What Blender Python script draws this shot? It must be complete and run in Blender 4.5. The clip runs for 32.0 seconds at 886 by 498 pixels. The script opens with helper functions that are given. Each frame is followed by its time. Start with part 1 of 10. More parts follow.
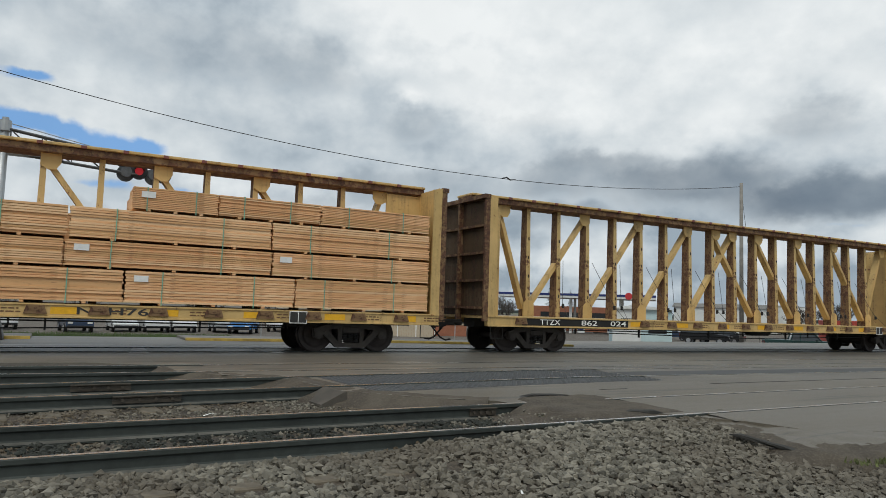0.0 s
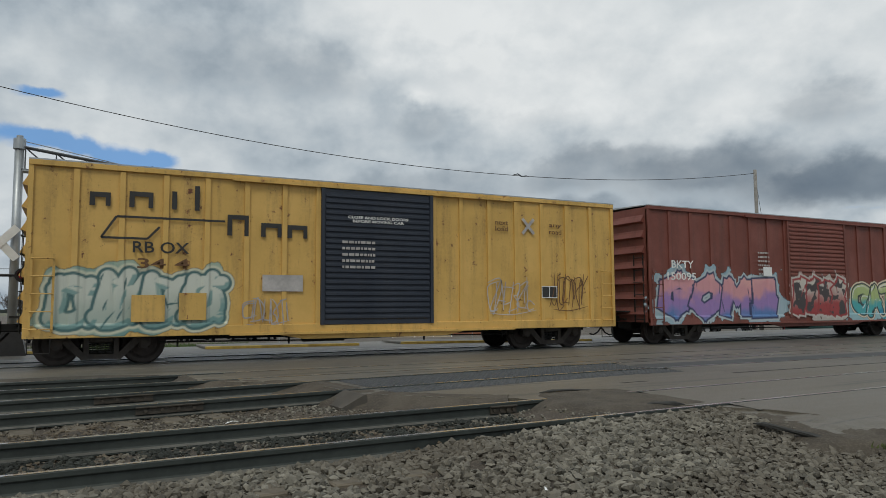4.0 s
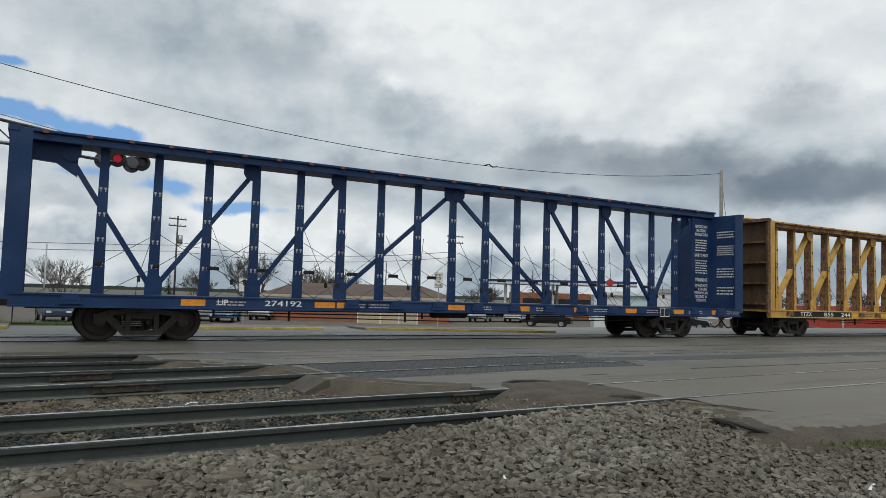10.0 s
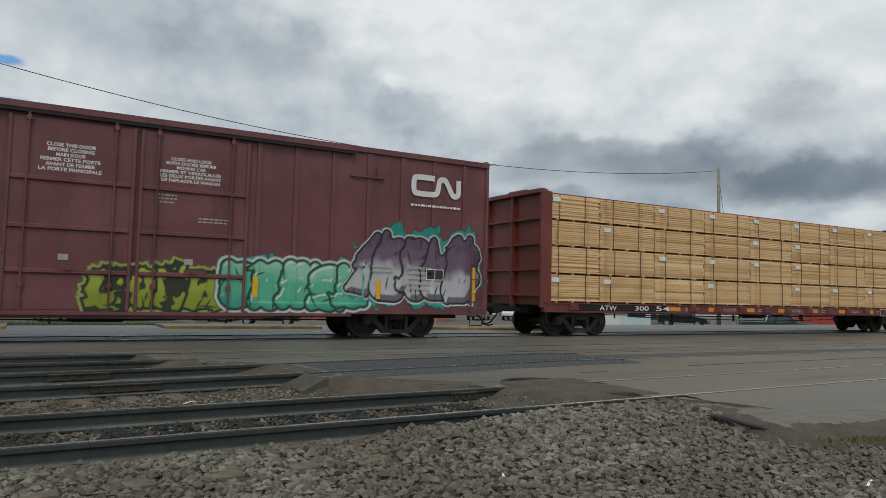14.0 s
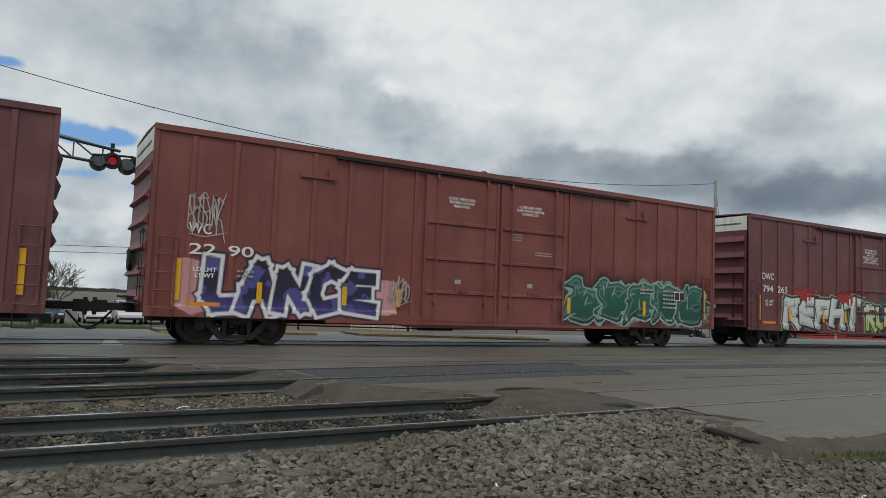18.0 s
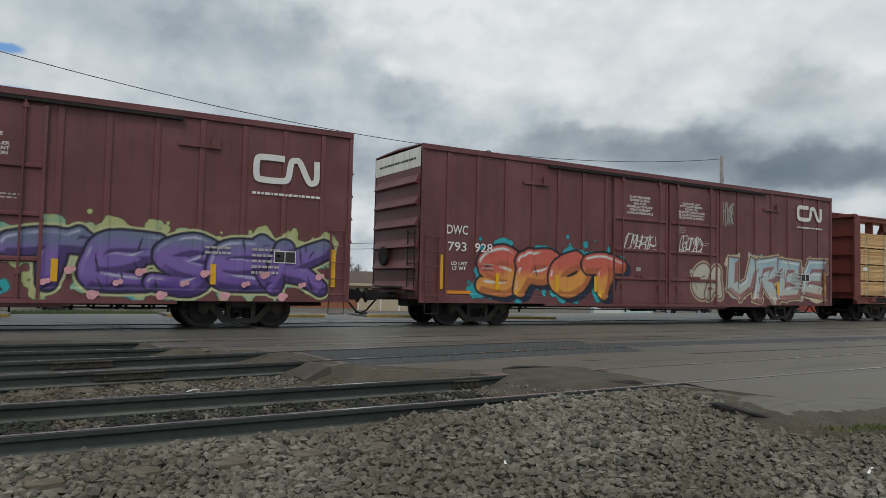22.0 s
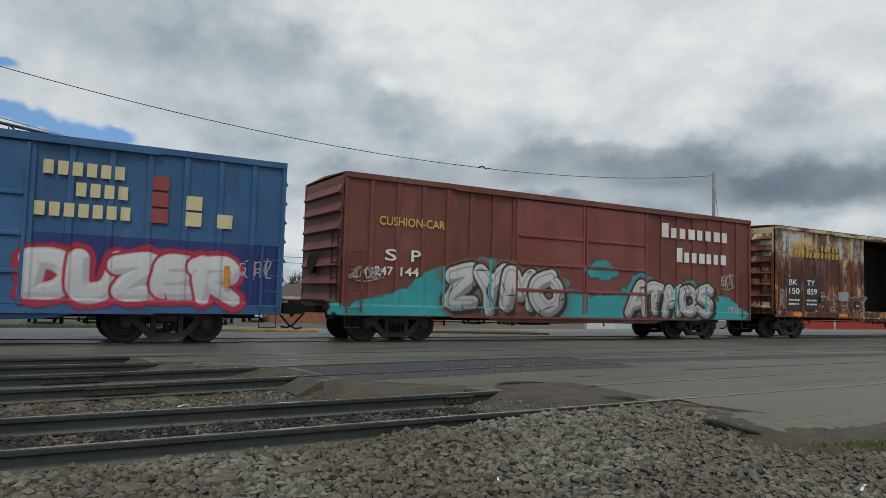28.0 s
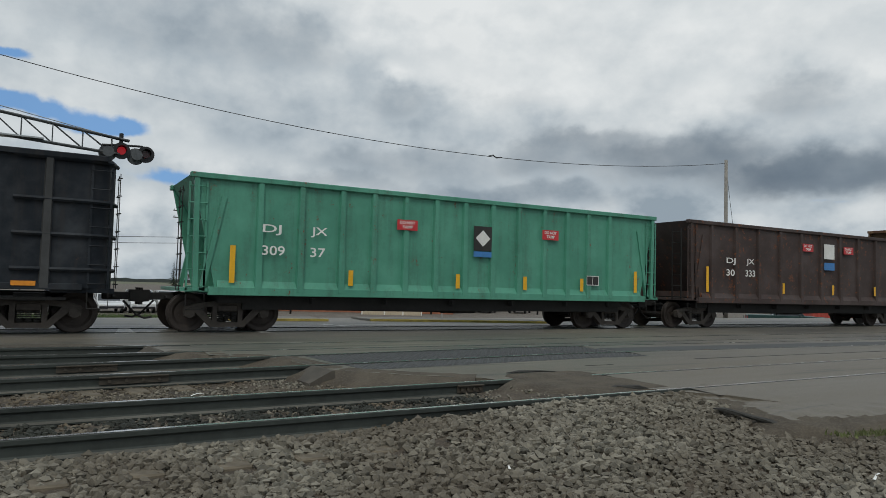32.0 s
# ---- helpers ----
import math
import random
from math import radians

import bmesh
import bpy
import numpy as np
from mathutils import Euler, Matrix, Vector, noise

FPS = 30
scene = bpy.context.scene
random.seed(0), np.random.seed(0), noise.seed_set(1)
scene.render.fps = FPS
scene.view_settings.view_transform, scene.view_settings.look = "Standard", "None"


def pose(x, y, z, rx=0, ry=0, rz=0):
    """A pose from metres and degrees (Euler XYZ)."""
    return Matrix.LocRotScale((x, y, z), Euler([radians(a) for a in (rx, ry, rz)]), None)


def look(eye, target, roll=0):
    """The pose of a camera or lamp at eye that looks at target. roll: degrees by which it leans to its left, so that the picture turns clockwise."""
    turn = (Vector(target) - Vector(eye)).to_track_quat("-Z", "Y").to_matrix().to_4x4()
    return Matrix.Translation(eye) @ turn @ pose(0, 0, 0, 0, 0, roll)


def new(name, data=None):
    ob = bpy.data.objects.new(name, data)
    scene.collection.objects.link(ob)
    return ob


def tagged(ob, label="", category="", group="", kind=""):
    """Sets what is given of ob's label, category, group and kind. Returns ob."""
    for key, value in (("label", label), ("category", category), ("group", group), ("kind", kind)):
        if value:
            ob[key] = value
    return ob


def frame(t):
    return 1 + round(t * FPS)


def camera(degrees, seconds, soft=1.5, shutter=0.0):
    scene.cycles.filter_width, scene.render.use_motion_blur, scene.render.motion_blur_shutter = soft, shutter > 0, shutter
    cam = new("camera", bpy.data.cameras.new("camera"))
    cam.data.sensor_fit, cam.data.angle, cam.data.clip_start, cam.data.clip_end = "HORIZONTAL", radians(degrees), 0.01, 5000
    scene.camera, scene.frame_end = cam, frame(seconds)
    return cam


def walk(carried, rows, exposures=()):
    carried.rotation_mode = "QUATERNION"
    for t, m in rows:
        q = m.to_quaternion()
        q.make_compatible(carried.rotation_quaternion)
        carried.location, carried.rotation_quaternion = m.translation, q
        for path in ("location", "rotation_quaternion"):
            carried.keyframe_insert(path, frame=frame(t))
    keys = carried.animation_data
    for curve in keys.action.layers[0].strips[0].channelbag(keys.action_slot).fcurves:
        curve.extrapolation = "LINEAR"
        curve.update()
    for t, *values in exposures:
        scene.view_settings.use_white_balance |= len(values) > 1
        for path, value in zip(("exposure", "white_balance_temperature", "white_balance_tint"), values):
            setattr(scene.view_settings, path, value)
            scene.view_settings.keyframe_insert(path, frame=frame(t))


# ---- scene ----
EYE_Z = 1.222
cam = camera(64.0, 32.0, soft=0.4)
# seconds, yaw, pitch, roll of a hand-held camera that stays in one spot
PATH = [
    (0.0, -28.75, 4.81, -1.88), (0.5, -28.93, 5.00, -2.36), (1.0, -28.53, 5.04, -2.82), (1.5, -28.55, 4.98, -2.52),
    (2.0, -28.96, 4.82, -2.62), (2.5, -28.57, 4.68, -2.21), (3.0, -27.81, 4.35, -1.74), (3.5, -27.43, 4.77, 0.34),
    (5.5, -27.55, 3.91, -0.33), (6.0, -27.45, 3.39, -2.06), (6.5, -27.61, 3.30, -1.29), (7.0, -27.61, 2.50, -0.95),
    (7.5, -29.43, 2.76, -0.98), (8.0, -29.29, 3.20, -0.94), (8.5, -29.93, 3.17, -1.16), (9.0, -30.00, 3.25, -1.70),
    (9.5, -29.97, 3.54, -1.77), (10.0, -30.14, 3.82, -1.60), (10.5, -30.12, 4.23, -0.43), (11.0, -29.97, 4.73, -0.96),
    (11.5, -30.14, 4.80, -1.53), (12.0, -30.21, 4.63, -1.62), (12.5, -30.00, 4.28, -1.80), (13.0, -30.13, 3.98, -2.26),
    (13.5, -30.35, 3.67, -1.76), (15.5, -30.16, 4.15, -0.74), (16.0, -30.44, 4.03, -0.67), (16.5, -30.57, 4.22, -1.16),
    (17.0, -30.64, 4.58, -1.20), (17.5, -30.74, 4.53, -1.30), (18.0, -30.62, 4.36, -2.26), (18.5, -30.39, 4.00, -1.71),
    (19.0, -30.31, 3.68, -1.92), (19.5, -30.15, 3.44, -2.08), (20.0, -29.87, 3.47, -2.08), (20.5, -29.97, 3.15, -2.43),
    (21.0, -30.16, 2.85, -1.99), (21.5, -30.39, 3.07, -2.19), (22.0, -30.12, 2.75, -1.36), (22.5, -30.18, 2.84, -1.58),
    (23.0, -30.25, 3.11, -1.40), (23.5, -30.50, 3.34, -1.61), (24.0, -30.51, 3.72, -1.30), (24.5, -30.64, 3.87, -1.10),
    (25.0, -30.70, 4.02, -1.46), (25.5, -30.65, 4.13, -1.72), (27.5, -30.79, 3.94, -1.73), (28.0, -30.66, 3.98, -1.56),
    (28.5, -30.63, 3.99, -1.45), (29.0, -30.73, 3.87, -0.92), (29.5, -30.46, 3.68, -1.07), (30.0, -30.43, 3.60, -1.05),
    (30.5, -30.39, 3.33, -1.70), (31.0, -30.08, 3.34, -1.61), (31.5, -30.08, 3.25, -1.61), (32.0, -29.80, 3.09, -1.44),
]
EXPOSURE = ((0.0, 0.08), (1.0, 0.03), (2.0, -0.10), (3.5, -0.12), (5.5, 0.0), (8.0, 0.0), (10.0, 0.06), (12.0, 0.0), (16.0, -0.05), (20.0, -0.08), (32.0, -0.10))
walk(cam, [(t, pose(0, 0, EYE_Z, 90 + p, r, y)) for t, y, p, r in PATH], EXPOSURE)


# ---------------------------------------------------------------- node helpers
def nd(tree, kind, **props):
    n = tree.nodes.new(kind)
    for k, v in props.items():
        if k == "operation":
            n.operation = v
        elif k == "blend":
            n.data_type, n.blend_type = "RGBA", v
        elif k == "sky":
            n.sky_type = v
    return n


def setv(tree, socket, v):
    if isinstance(v, bpy.types.NodeSocket):
        tree.links.new(v, socket)
    elif isinstance(v, (tuple, list)) and len(v) == 3 and socket.type == "RGBA":
        socket.default_value = (*v, 1)
    else:
        socket.default_value = v


def math_node(tree, op, a, b=0.0, c=0.0):
    n = nd(tree, "ShaderNodeMath", operation=op)
    for s, v in zip(n.inputs, (a, b, c)):
        setv(tree, s, v)
    return n.outputs[0]


def mix(tree, f, a, b, blend="MIX"):
    n = nd(tree, "ShaderNodeMix", blend=blend)
    setv(tree, n.inputs[0], f), setv(tree, n.inputs[6], a), setv(tree, n.inputs[7], b)
    return n.outputs[2]


def noise_node(tree, vec, scale, detail=4.0, rough=0.55, stretch=None):
    if stretch:
        m = nd(tree, "ShaderNodeMapping")
        tree.links.new(vec, m.inputs[0])
        m.inputs[3].default_value = stretch
        vec = m.outputs[0]
    n = nd(tree, "ShaderNodeTexNoise")
    tree.links.new(vec, n.inputs["Vector"])
    n.inputs["Scale"].default_value, n.inputs["Detail"].default_value, n.inputs["Roughness"].default_value = scale, detail, rough
    return n.outputs[0]


def ramp(tree, f, lo, hi):
    n = nd(tree, "ShaderNodeMapRange")
    n.interpolation_type = "SMOOTHSTEP"
    setv(tree, n.inputs[0], f)
    n.inputs[1].default_value, n.inputs[2].default_value = lo, hi
    return n.outputs[0]


# ---------------------------------------------------------------- world and sun
# azimuth, elevation, half widths in degrees, weight: thin bright cloud
BRIGHT_CLOUD = (
    (37.0, 21.0, 12.0, 5.0, 0.40), (57.0, 20.0, 12.0, 5.0, 0.58), (25.0, 23.0, 9.0, 3.4, 0.58), (25.6, 16.9, 1.5, 0.8, 0.55), (30.5, 16.5, 4.0, 1.6, 0.38),
    (50.0, 14.6, 4.0, 1.5, 0.30), (61.0, 16.0, 4.0, 1.6, 0.36), (62.0, 13.0, 3.0, 1.0, 0.20), (38.0, 15.5, 6.0, 2.0, 0.25), (11.0, 9.6, 5.0, 1.0, 0.30),
    (3.0, 5.6, 6.0, 1.7, 0.55), (16.5, 4.6, 5.5, 2.2, 0.72), (27.0, 5.2, 5.0, 1.6, 0.50), (36.0, 4.6, 6.0, 1.3, 0.45), (57.0, 5.6, 12.0, 1.0, 0.22), (-8.0, 8.0, 6.0, 2.5, 0.40), (-2.0, 2.0, 10.0, 1.2, 0.25), (-1.0, 10.0, 3.5, 0.9, 0.35),
)
# the same for heavy grey cloud with a firm outline; last: how dark
GREY_CLOUD = (
    (7.0, 19.4, 14.0, 3.2, 0.34), (17.0, 18.6, 5.0, 2.2, 0.36), (25.8, 14.4, 4.0, 1.5, 0.34), (16.0, 13.4, 9.0, 1.8, 0.16), (27.0, 10.0, 9.0, 1.7, 0.42), (38.0, 10.6, 7.0, 1.7, 0.55),
    (48.0, 10.2, 9.0, 2.2, 0.86), (57.0, 8.9, 9.0, 1.9, 0.95), (67.0, 9.2, 9.0, 2.2, 0.80), (43.0, 11.6, 5.0, 1.5, 0.62), (56.2, 14.4, 3.4, 1.7, 0.42), (35.9, 15.0, 3.6, 1.2, 0.24), (36.0, 7.6, 10.0, 1.2, 0.45),
    (22.0, 8.2, 7.0, 0.9, 0.40), (66.0, 15.0, 3.0, 1.5, 0.35), (-0.5, 6.2, 5.0, 0.9, 0.42), (4.0, 3.0, 9.0, 0.6, 0.30), (33.0, 6.0, 4.0, 0.7, 0.35), (30.0, 2.6, 14.0, 0.7, 0.35), (50.0, 3.6, 12.0, 0.7, 0.35),
    (110.0, 16.0, 30.0, 6.0, 0.5), (-60.0, 14.0, 25.0, 5.0, 0.5), (180.0, 20.0, 30.0, 8.0, 0.4), (-110.0, 24.0, 20.0, 6.0, 0.4),
)
# the same for gaps with clear sky
CLEAR_SKY = (
    (-1.0, 12.2, 4.2, 0.75, 1.0), (3.8, 11.2, 3.4, 0.75, 1.0), (-2.6, 15.2, 1.6, 0.55, 0.9), (8.7, 7.6, 3.0, 0.8, 0.85), (14.2, 6.4, 3.2, 0.65, 0.85), (2.2, 8.2, 2.0, 0.5, 0.6),
    (-12.0, 12.0, 7.0, 1.6, 1.0), (-35.0, 22.0, 12.0, 4.0, 1.0), (120.0, 32.0, 12.0, 4.0, 1.0), (-120.0, 42.0, 18.0, 6.0, 1.0), (59.0, 6.8, 3.0, 0.4, 0.5),
)


def make_world():
    w = bpy.data.worlds.new("sky")
    scene.world = w
    w.use_nodes = True
    t = w.node_tree
    bg = t.nodes["Background"]
    co = nd(t, "ShaderNodeTexCoord").outputs["Generated"]
    sep = nd(t, "ShaderNodeSeparateXYZ")
    t.links.new(co, sep.inputs[0])
    x, y, z = sep.outputs
    az = math_node(t, "DEGREES", math_node(t, "ARCTAN2", x, y))
    el = math_node(t, "DEGREES", math_node(t, "ARCSINE", z))
    wide = noise_node(t, co, 3.2, 5, 0.50, (1, 1, 2.0))
    puff = noise_node(t, co, 8.0, 6, 0.52, (1, 1, 1.5))
    puff2 = noise_node(t, co, 10.0, 6, 0.52, (1.3, -1, 1.6))
    wisp = noise_node(t, co, 24.0, 6, 0.55, (1, 1, 1.3))
    shift = math_node(t, "SUBTRACT", puff, 0.5)
    azw = math_node(t, "MULTIPLY_ADD", math_node(t, "SUBTRACT", wide, 0.5), 5.0, math_node(t, "MULTIPLY_ADD", shift, 8.0, az))
    elw = math_node(t, "MULTIPLY_ADD", math_node(t, "SUBTRACT", puff2, 0.5), 3.6, math_node(t, "MULTIPLY_ADD", math_node(t, "SUBTRACT", wisp, 0.5), 1.1, el))

    def bank(a, e, ra, re):
        u = math_node(t, "DIVIDE", math_node(t, "SUBTRACT", azw, a), ra)
        v = math_node(t, "DIVIDE", math_node(t, "SUBTRACT", elw, e), re)
        q = math_node(t, "MULTIPLY_ADD", u, u, math_node(t, "MULTIPLY", v, v))
        return math_node(t, "EXPONENT", math_node(t, "MULTIPLY", q, -1.0))

    def clear(a, e, ra, re):
        u = math_node(t, "DIVIDE", math_node(t, "SUBTRACT", math_node(t, "MULTIPLY_ADD", shift, 7.0, az), a), ra)
        v = math_node(t, "DIVIDE", math_node(t, "SUBTRACT", math_node(t, "MULTIPLY_ADD", math_node(t, "SUBTRACT", puff2, 0.5), 2.4, el), e), re)
        return math_node(t, "EXPONENT", math_node(t, "MULTIPLY", math_node(t, "MULTIPLY_ADD", u, u, math_node(t, "MULTIPLY", v, v)), -1.0))

    light = math_node(t, "MULTIPLY_ADD", math_node(t, "SUBTRACT", wide, 0.5), 1.0, 0.44)
    light = math_node(t, "MULTIPLY_ADD", math_node(t, "SUBTRACT", puff2, 0.5), 1.0, light)
    light = math_node(t, "MULTIPLY_ADD", math_node(t, "SUBTRACT", wisp, 0.5), 0.35, light)
    for a, e, ra, re, k in BRIGHT_CLOUD:
        light = math_node(t, "MULTIPLY_ADD", bank(a, e, ra, re), k, light)
    # towards the horizon the layer breaks up into white heaps before blue-grey
    low = ramp(t, el, 10.0, 6.0)
    light = math_node(t, "MULTIPLY_ADD", math_node(t, "MULTIPLY_ADD", math_node(t, "SUBTRACT", puff, 0.5), 2.4, -0.06), low, light)
    r = nd(t, "ShaderNodeValToRGB")
    t.links.new(math_node(t, "MULTIPLY", light, 0.92), r.inputs[0])
    r.color_ramp.elements[0].position, r.color_ramp.elements[0].color = 0.08, (0.285, 0.345, 0.398, 1)
    r.color_ramp.elements[1].position, r.color_ramp.elements[1].color = 1.0, (0.80, 0.825, 0.825, 1)
    for pos, c in ((0.33, (0.447, 0.506, 0.549)), (0.62, (0.62, 0.665, 0.686))):
        r.color_ramp.elements.new(pos).color = (*c, 1)
    col = r.outputs[0]
    sky = nd(t, "ShaderNodeTexSky", sky="NISHITA")
    sky.sun_disc, sky.sun_elevation, sky.sun_rotation = False, radians(46), radians(215)
    blue = nd(t, "ShaderNodeVectorMath", operation="SCALE")
    t.links.new(sky.outputs[0], blue.inputs[0])
    blue.inputs["Scale"].default_value = 0.10
    deep = mix(t, 0.75, blue.outputs[0], (0.10, 0.31, 0.68))
    gap = 0.0
    for a, e, ra, re, k in CLEAR_SKY:
        gap = math_node(t, "MULTIPLY_ADD", clear(a, e, ra, re), k, gap)
    gap = math_node(t, "MULTIPLY", ramp(t, math_node(t, "MULTIPLY_ADD", math_node(t, "SUBTRACT", wisp, 0.5), 0.7, gap), 0.30, 0.75), 0.92)
    col = mix(t, gap, col, deep)
    dark = 0.0
    for a, e, ra, re, k in GREY_CLOUD:
        m = ramp(t, math_node(t, "MULTIPLY_ADD", math_node(t, "SUBTRACT", wisp, 0.5), 0.20, bank(a, e, ra, re)), 0.04, 0.86)
        dark = math_node(t, "SMOOTH_MAX", math_node(t, "MULTIPLY", m, k), dark, 0.25)
    dark = math_node(t, "MULTIPLY", dark, math_node(t, "MULTIPLY_ADD", puff, 0.8, 0.42))
    col = mix(t, dark, col, (0.105, 0.142, 0.185))
    t.links.new(col, bg.inputs[0])
    bg.inputs[1].default_value = 1.14


make_world()
sun = new("sun", bpy.data.lights.new("sun", "SUN"))
sun.data.energy, sun.data.angle, sun.data.color = 1.18, radians(22), (1.0, 0.98, 0.87)
sun.matrix_basis = look((-12, -16, 26), (0, 0, 0))


# ---------------------------------------------------------------- materials
def material(name):
    m = bpy.data.materials.new(name)
    m.use_nodes = True
    return m, m.node_tree, m.node_tree.nodes["Principled BSDF"]


def finish(t, b, col, rough, metal=0.0, bump=None, dist=0.01, strength=0.5):
    setv(t, b.inputs["Base Color"], col), setv(t, b.inputs["Roughness"], rough), setv(t, b.inputs["Metallic"], metal)
    if bump is not None:
        n = nd(t, "ShaderNodeBump")
        n.inputs["Strength"].default_value, n.inputs["Distance"].default_value = strength, dist
        setv(t, n.inputs["Height"], bump)
        t.links.new(n.outputs[0], b.inputs["Normal"])


def paint(name, base, rough=0.55, fade=0.25, grime=0.3, rust=0.0, dark=(0.035, 0.03, 0.026), rustcol=(0.10, 0.035, 0.015), shine=0.5):
    """Weathered paint on steel: faded blotches, grime that runs down in streaks, rust spots."""
    m, t, b = material(name)
    co = nd(t, "ShaderNodeTexCoord").outputs["Object"]
    blot = noise_node(t, co, 0.7, 5, 0.6)
    streak = noise_node(t, co, 1.0, 6, 0.65, (3.5, 3.5, 0.35))
    grain = noise_node(t, co, 14.0, 5, 0.7)
    pale = tuple(min(1, c * 1.25 + 0.03) for c in base)
    deep = tuple(c * 0.72 for c in base)
    col = mix(t, math_node(t, "MULTIPLY", ramp(t, blot, 0.42, 0.72), fade * 2), base, pale)
    col = mix(t, math_node(t, "MULTIPLY", ramp(t, blot, 0.5, 0.28), fade * 1.6), col, deep)
    col = mix(t, math_node(t, "MULTIPLY", ramp(t, math_node(t, "MULTIPLY_ADD", grain, 0.35, streak), 0.62, 0.92), grime), col, dark)
    if rust:
        spot = math_node(t, "ADD", noise_node(t, co, 6.5, 7, 0.68), math_node(t, "MULTIPLY", streak, 0.5))
        rc = mix(t, ramp(t, grain, 0.35, 0.65), rustcol, tuple(c * 2.3 for c in rustcol))
        edge = 1.08 - rust * 0.45
        col = mix(t, ramp(t, spot, edge - 0.06, edge + 0.05), col, rc)
    finish(t, b, col, math_node(t, "MULTIPLY_ADD", grain, 0.25, rough - 0.12), 0.0, math_node(t, "ADD", grain, blot), 0.004, 0.35)
    b.inputs["Specular IOR Level"].default_value = shine
    return m


def plain(name, base, rough=0.6, metal=0.0, vary=0.25, scale=9.0):
    m, t, b = material(name)
    co = nd(t, "ShaderNodeTexCoord").outputs["Object"]
    n = noise_node(t, co, scale, 5, 0.65)
    n2 = noise_node(t, co, scale * 0.12, 3, 0.5)
    k = math_node(t, "ADD", math_node(t, "MULTIPLY", n, 0.6), math_node(t, "MULTIPLY", n2, 0.4))
    col = mix(t, ramp(t, k, 0.3, 0.7), tuple(c * (1 - vary) for c in base), tuple(min(1, c * (1 + vary)) for c in base))
    finish(t, b, col, math_node(t, "MULTIPLY_ADD", n, 0.2, rough - 0.1), metal, n, 0.003, 0.3)
    return m


def veil(name, colour, most=0.8):
    """A stain that thins out in blotches towards its rim."""
    m, t, b = material(name)
    tc = nd(t, "ShaderNodeTexCoord")
    sep = nd(t, "ShaderNodeSeparateXYZ")
    t.links.new(tc.outputs["Generated"], sep.inputs[0])
    rim = 1.0
    for k in (0, 2):
        c = math_node(t, "ABSOLUTE", math_node(t, "MULTIPLY_ADD", sep.outputs[k], 2.0, -1.0))
        rim = math_node(t, "MULTIPLY", ramp(t, c, 1.0, 0.25), rim)
    n = noise_node(t, tc.outputs["Object"], 1.6, 6, 0.65, (1.0, 1.0, 0.7))
    a = math_node(t, "MULTIPLY", math_node(t, "MULTIPLY", rim, ramp(t, n, 0.30, 0.68)), most)
    finish(t, b, colour, 0.6)
    setv(t, b.inputs["Alpha"], a)
    return m


def worn(name, colour):
    """Lettering paint flaked off in patches."""
    m, t, b = material(name)
    co = nd(t, "ShaderNodeTexCoord").outputs["Object"]
    n = noise_node(t, co, 2.2, 7, 0.7, (1.6, 1.6, 0.8))
    finish(t, b, colour, 0.7)
    setv(t, b.inputs["Alpha"], math_node(t, "MULTIPLY", ramp(t, n, 0.34, 0.46), 0.92))
    return m


def lumber_material(name="sawn_lumber", red=1.0):
    m, t, b = material(name)
    co = nd(t, "ShaderNodeTexCoord").outputs["Object"]
    rnd = nd(t, "ShaderNodeObjectInfo").outputs["Random"]
    n = noise_node(t, co, 1.0, 6, 0.65, (1.2, 8, 14))
    n2 = noise_node(t, co, 7.0, 4, 0.6, (0.4, 3, 3))
    col = mix(t, ramp(t, n, 0.3, 0.7), (0.70, 0.41 / red, 0.180 / red), (0.90, 0.64 / red, 0.34 / red))
    col = mix(t, math_node(t, "MULTIPLY", ramp(t, rnd, 0.45, 1.0), 0.85), col, (0.60, 0.35, 0.155))
    col = mix(t, math_node(t, "MULTIPLY", ramp(t, rnd, 0.4, 0.0), 0.5), col, (0.86, 0.65, 0.40))
    col = mix(t, math_node(t, "MULTIPLY", ramp(t, n2, 0.60, 0.70), 0.55), col, (0.22, 0.11, 0.05))
    knot = noise_node(t, co, 1.0, 5, 0.7, (5.0, 20, 26))
    col = mix(t, math_node(t, "MULTIPLY", ramp(t, knot, 0.66, 0.72), 0.75), col, (0.16, 0.075, 0.035))
    finish(t, b, col, 0.75, 0.0, n, 0.003, 0.4)
    return m


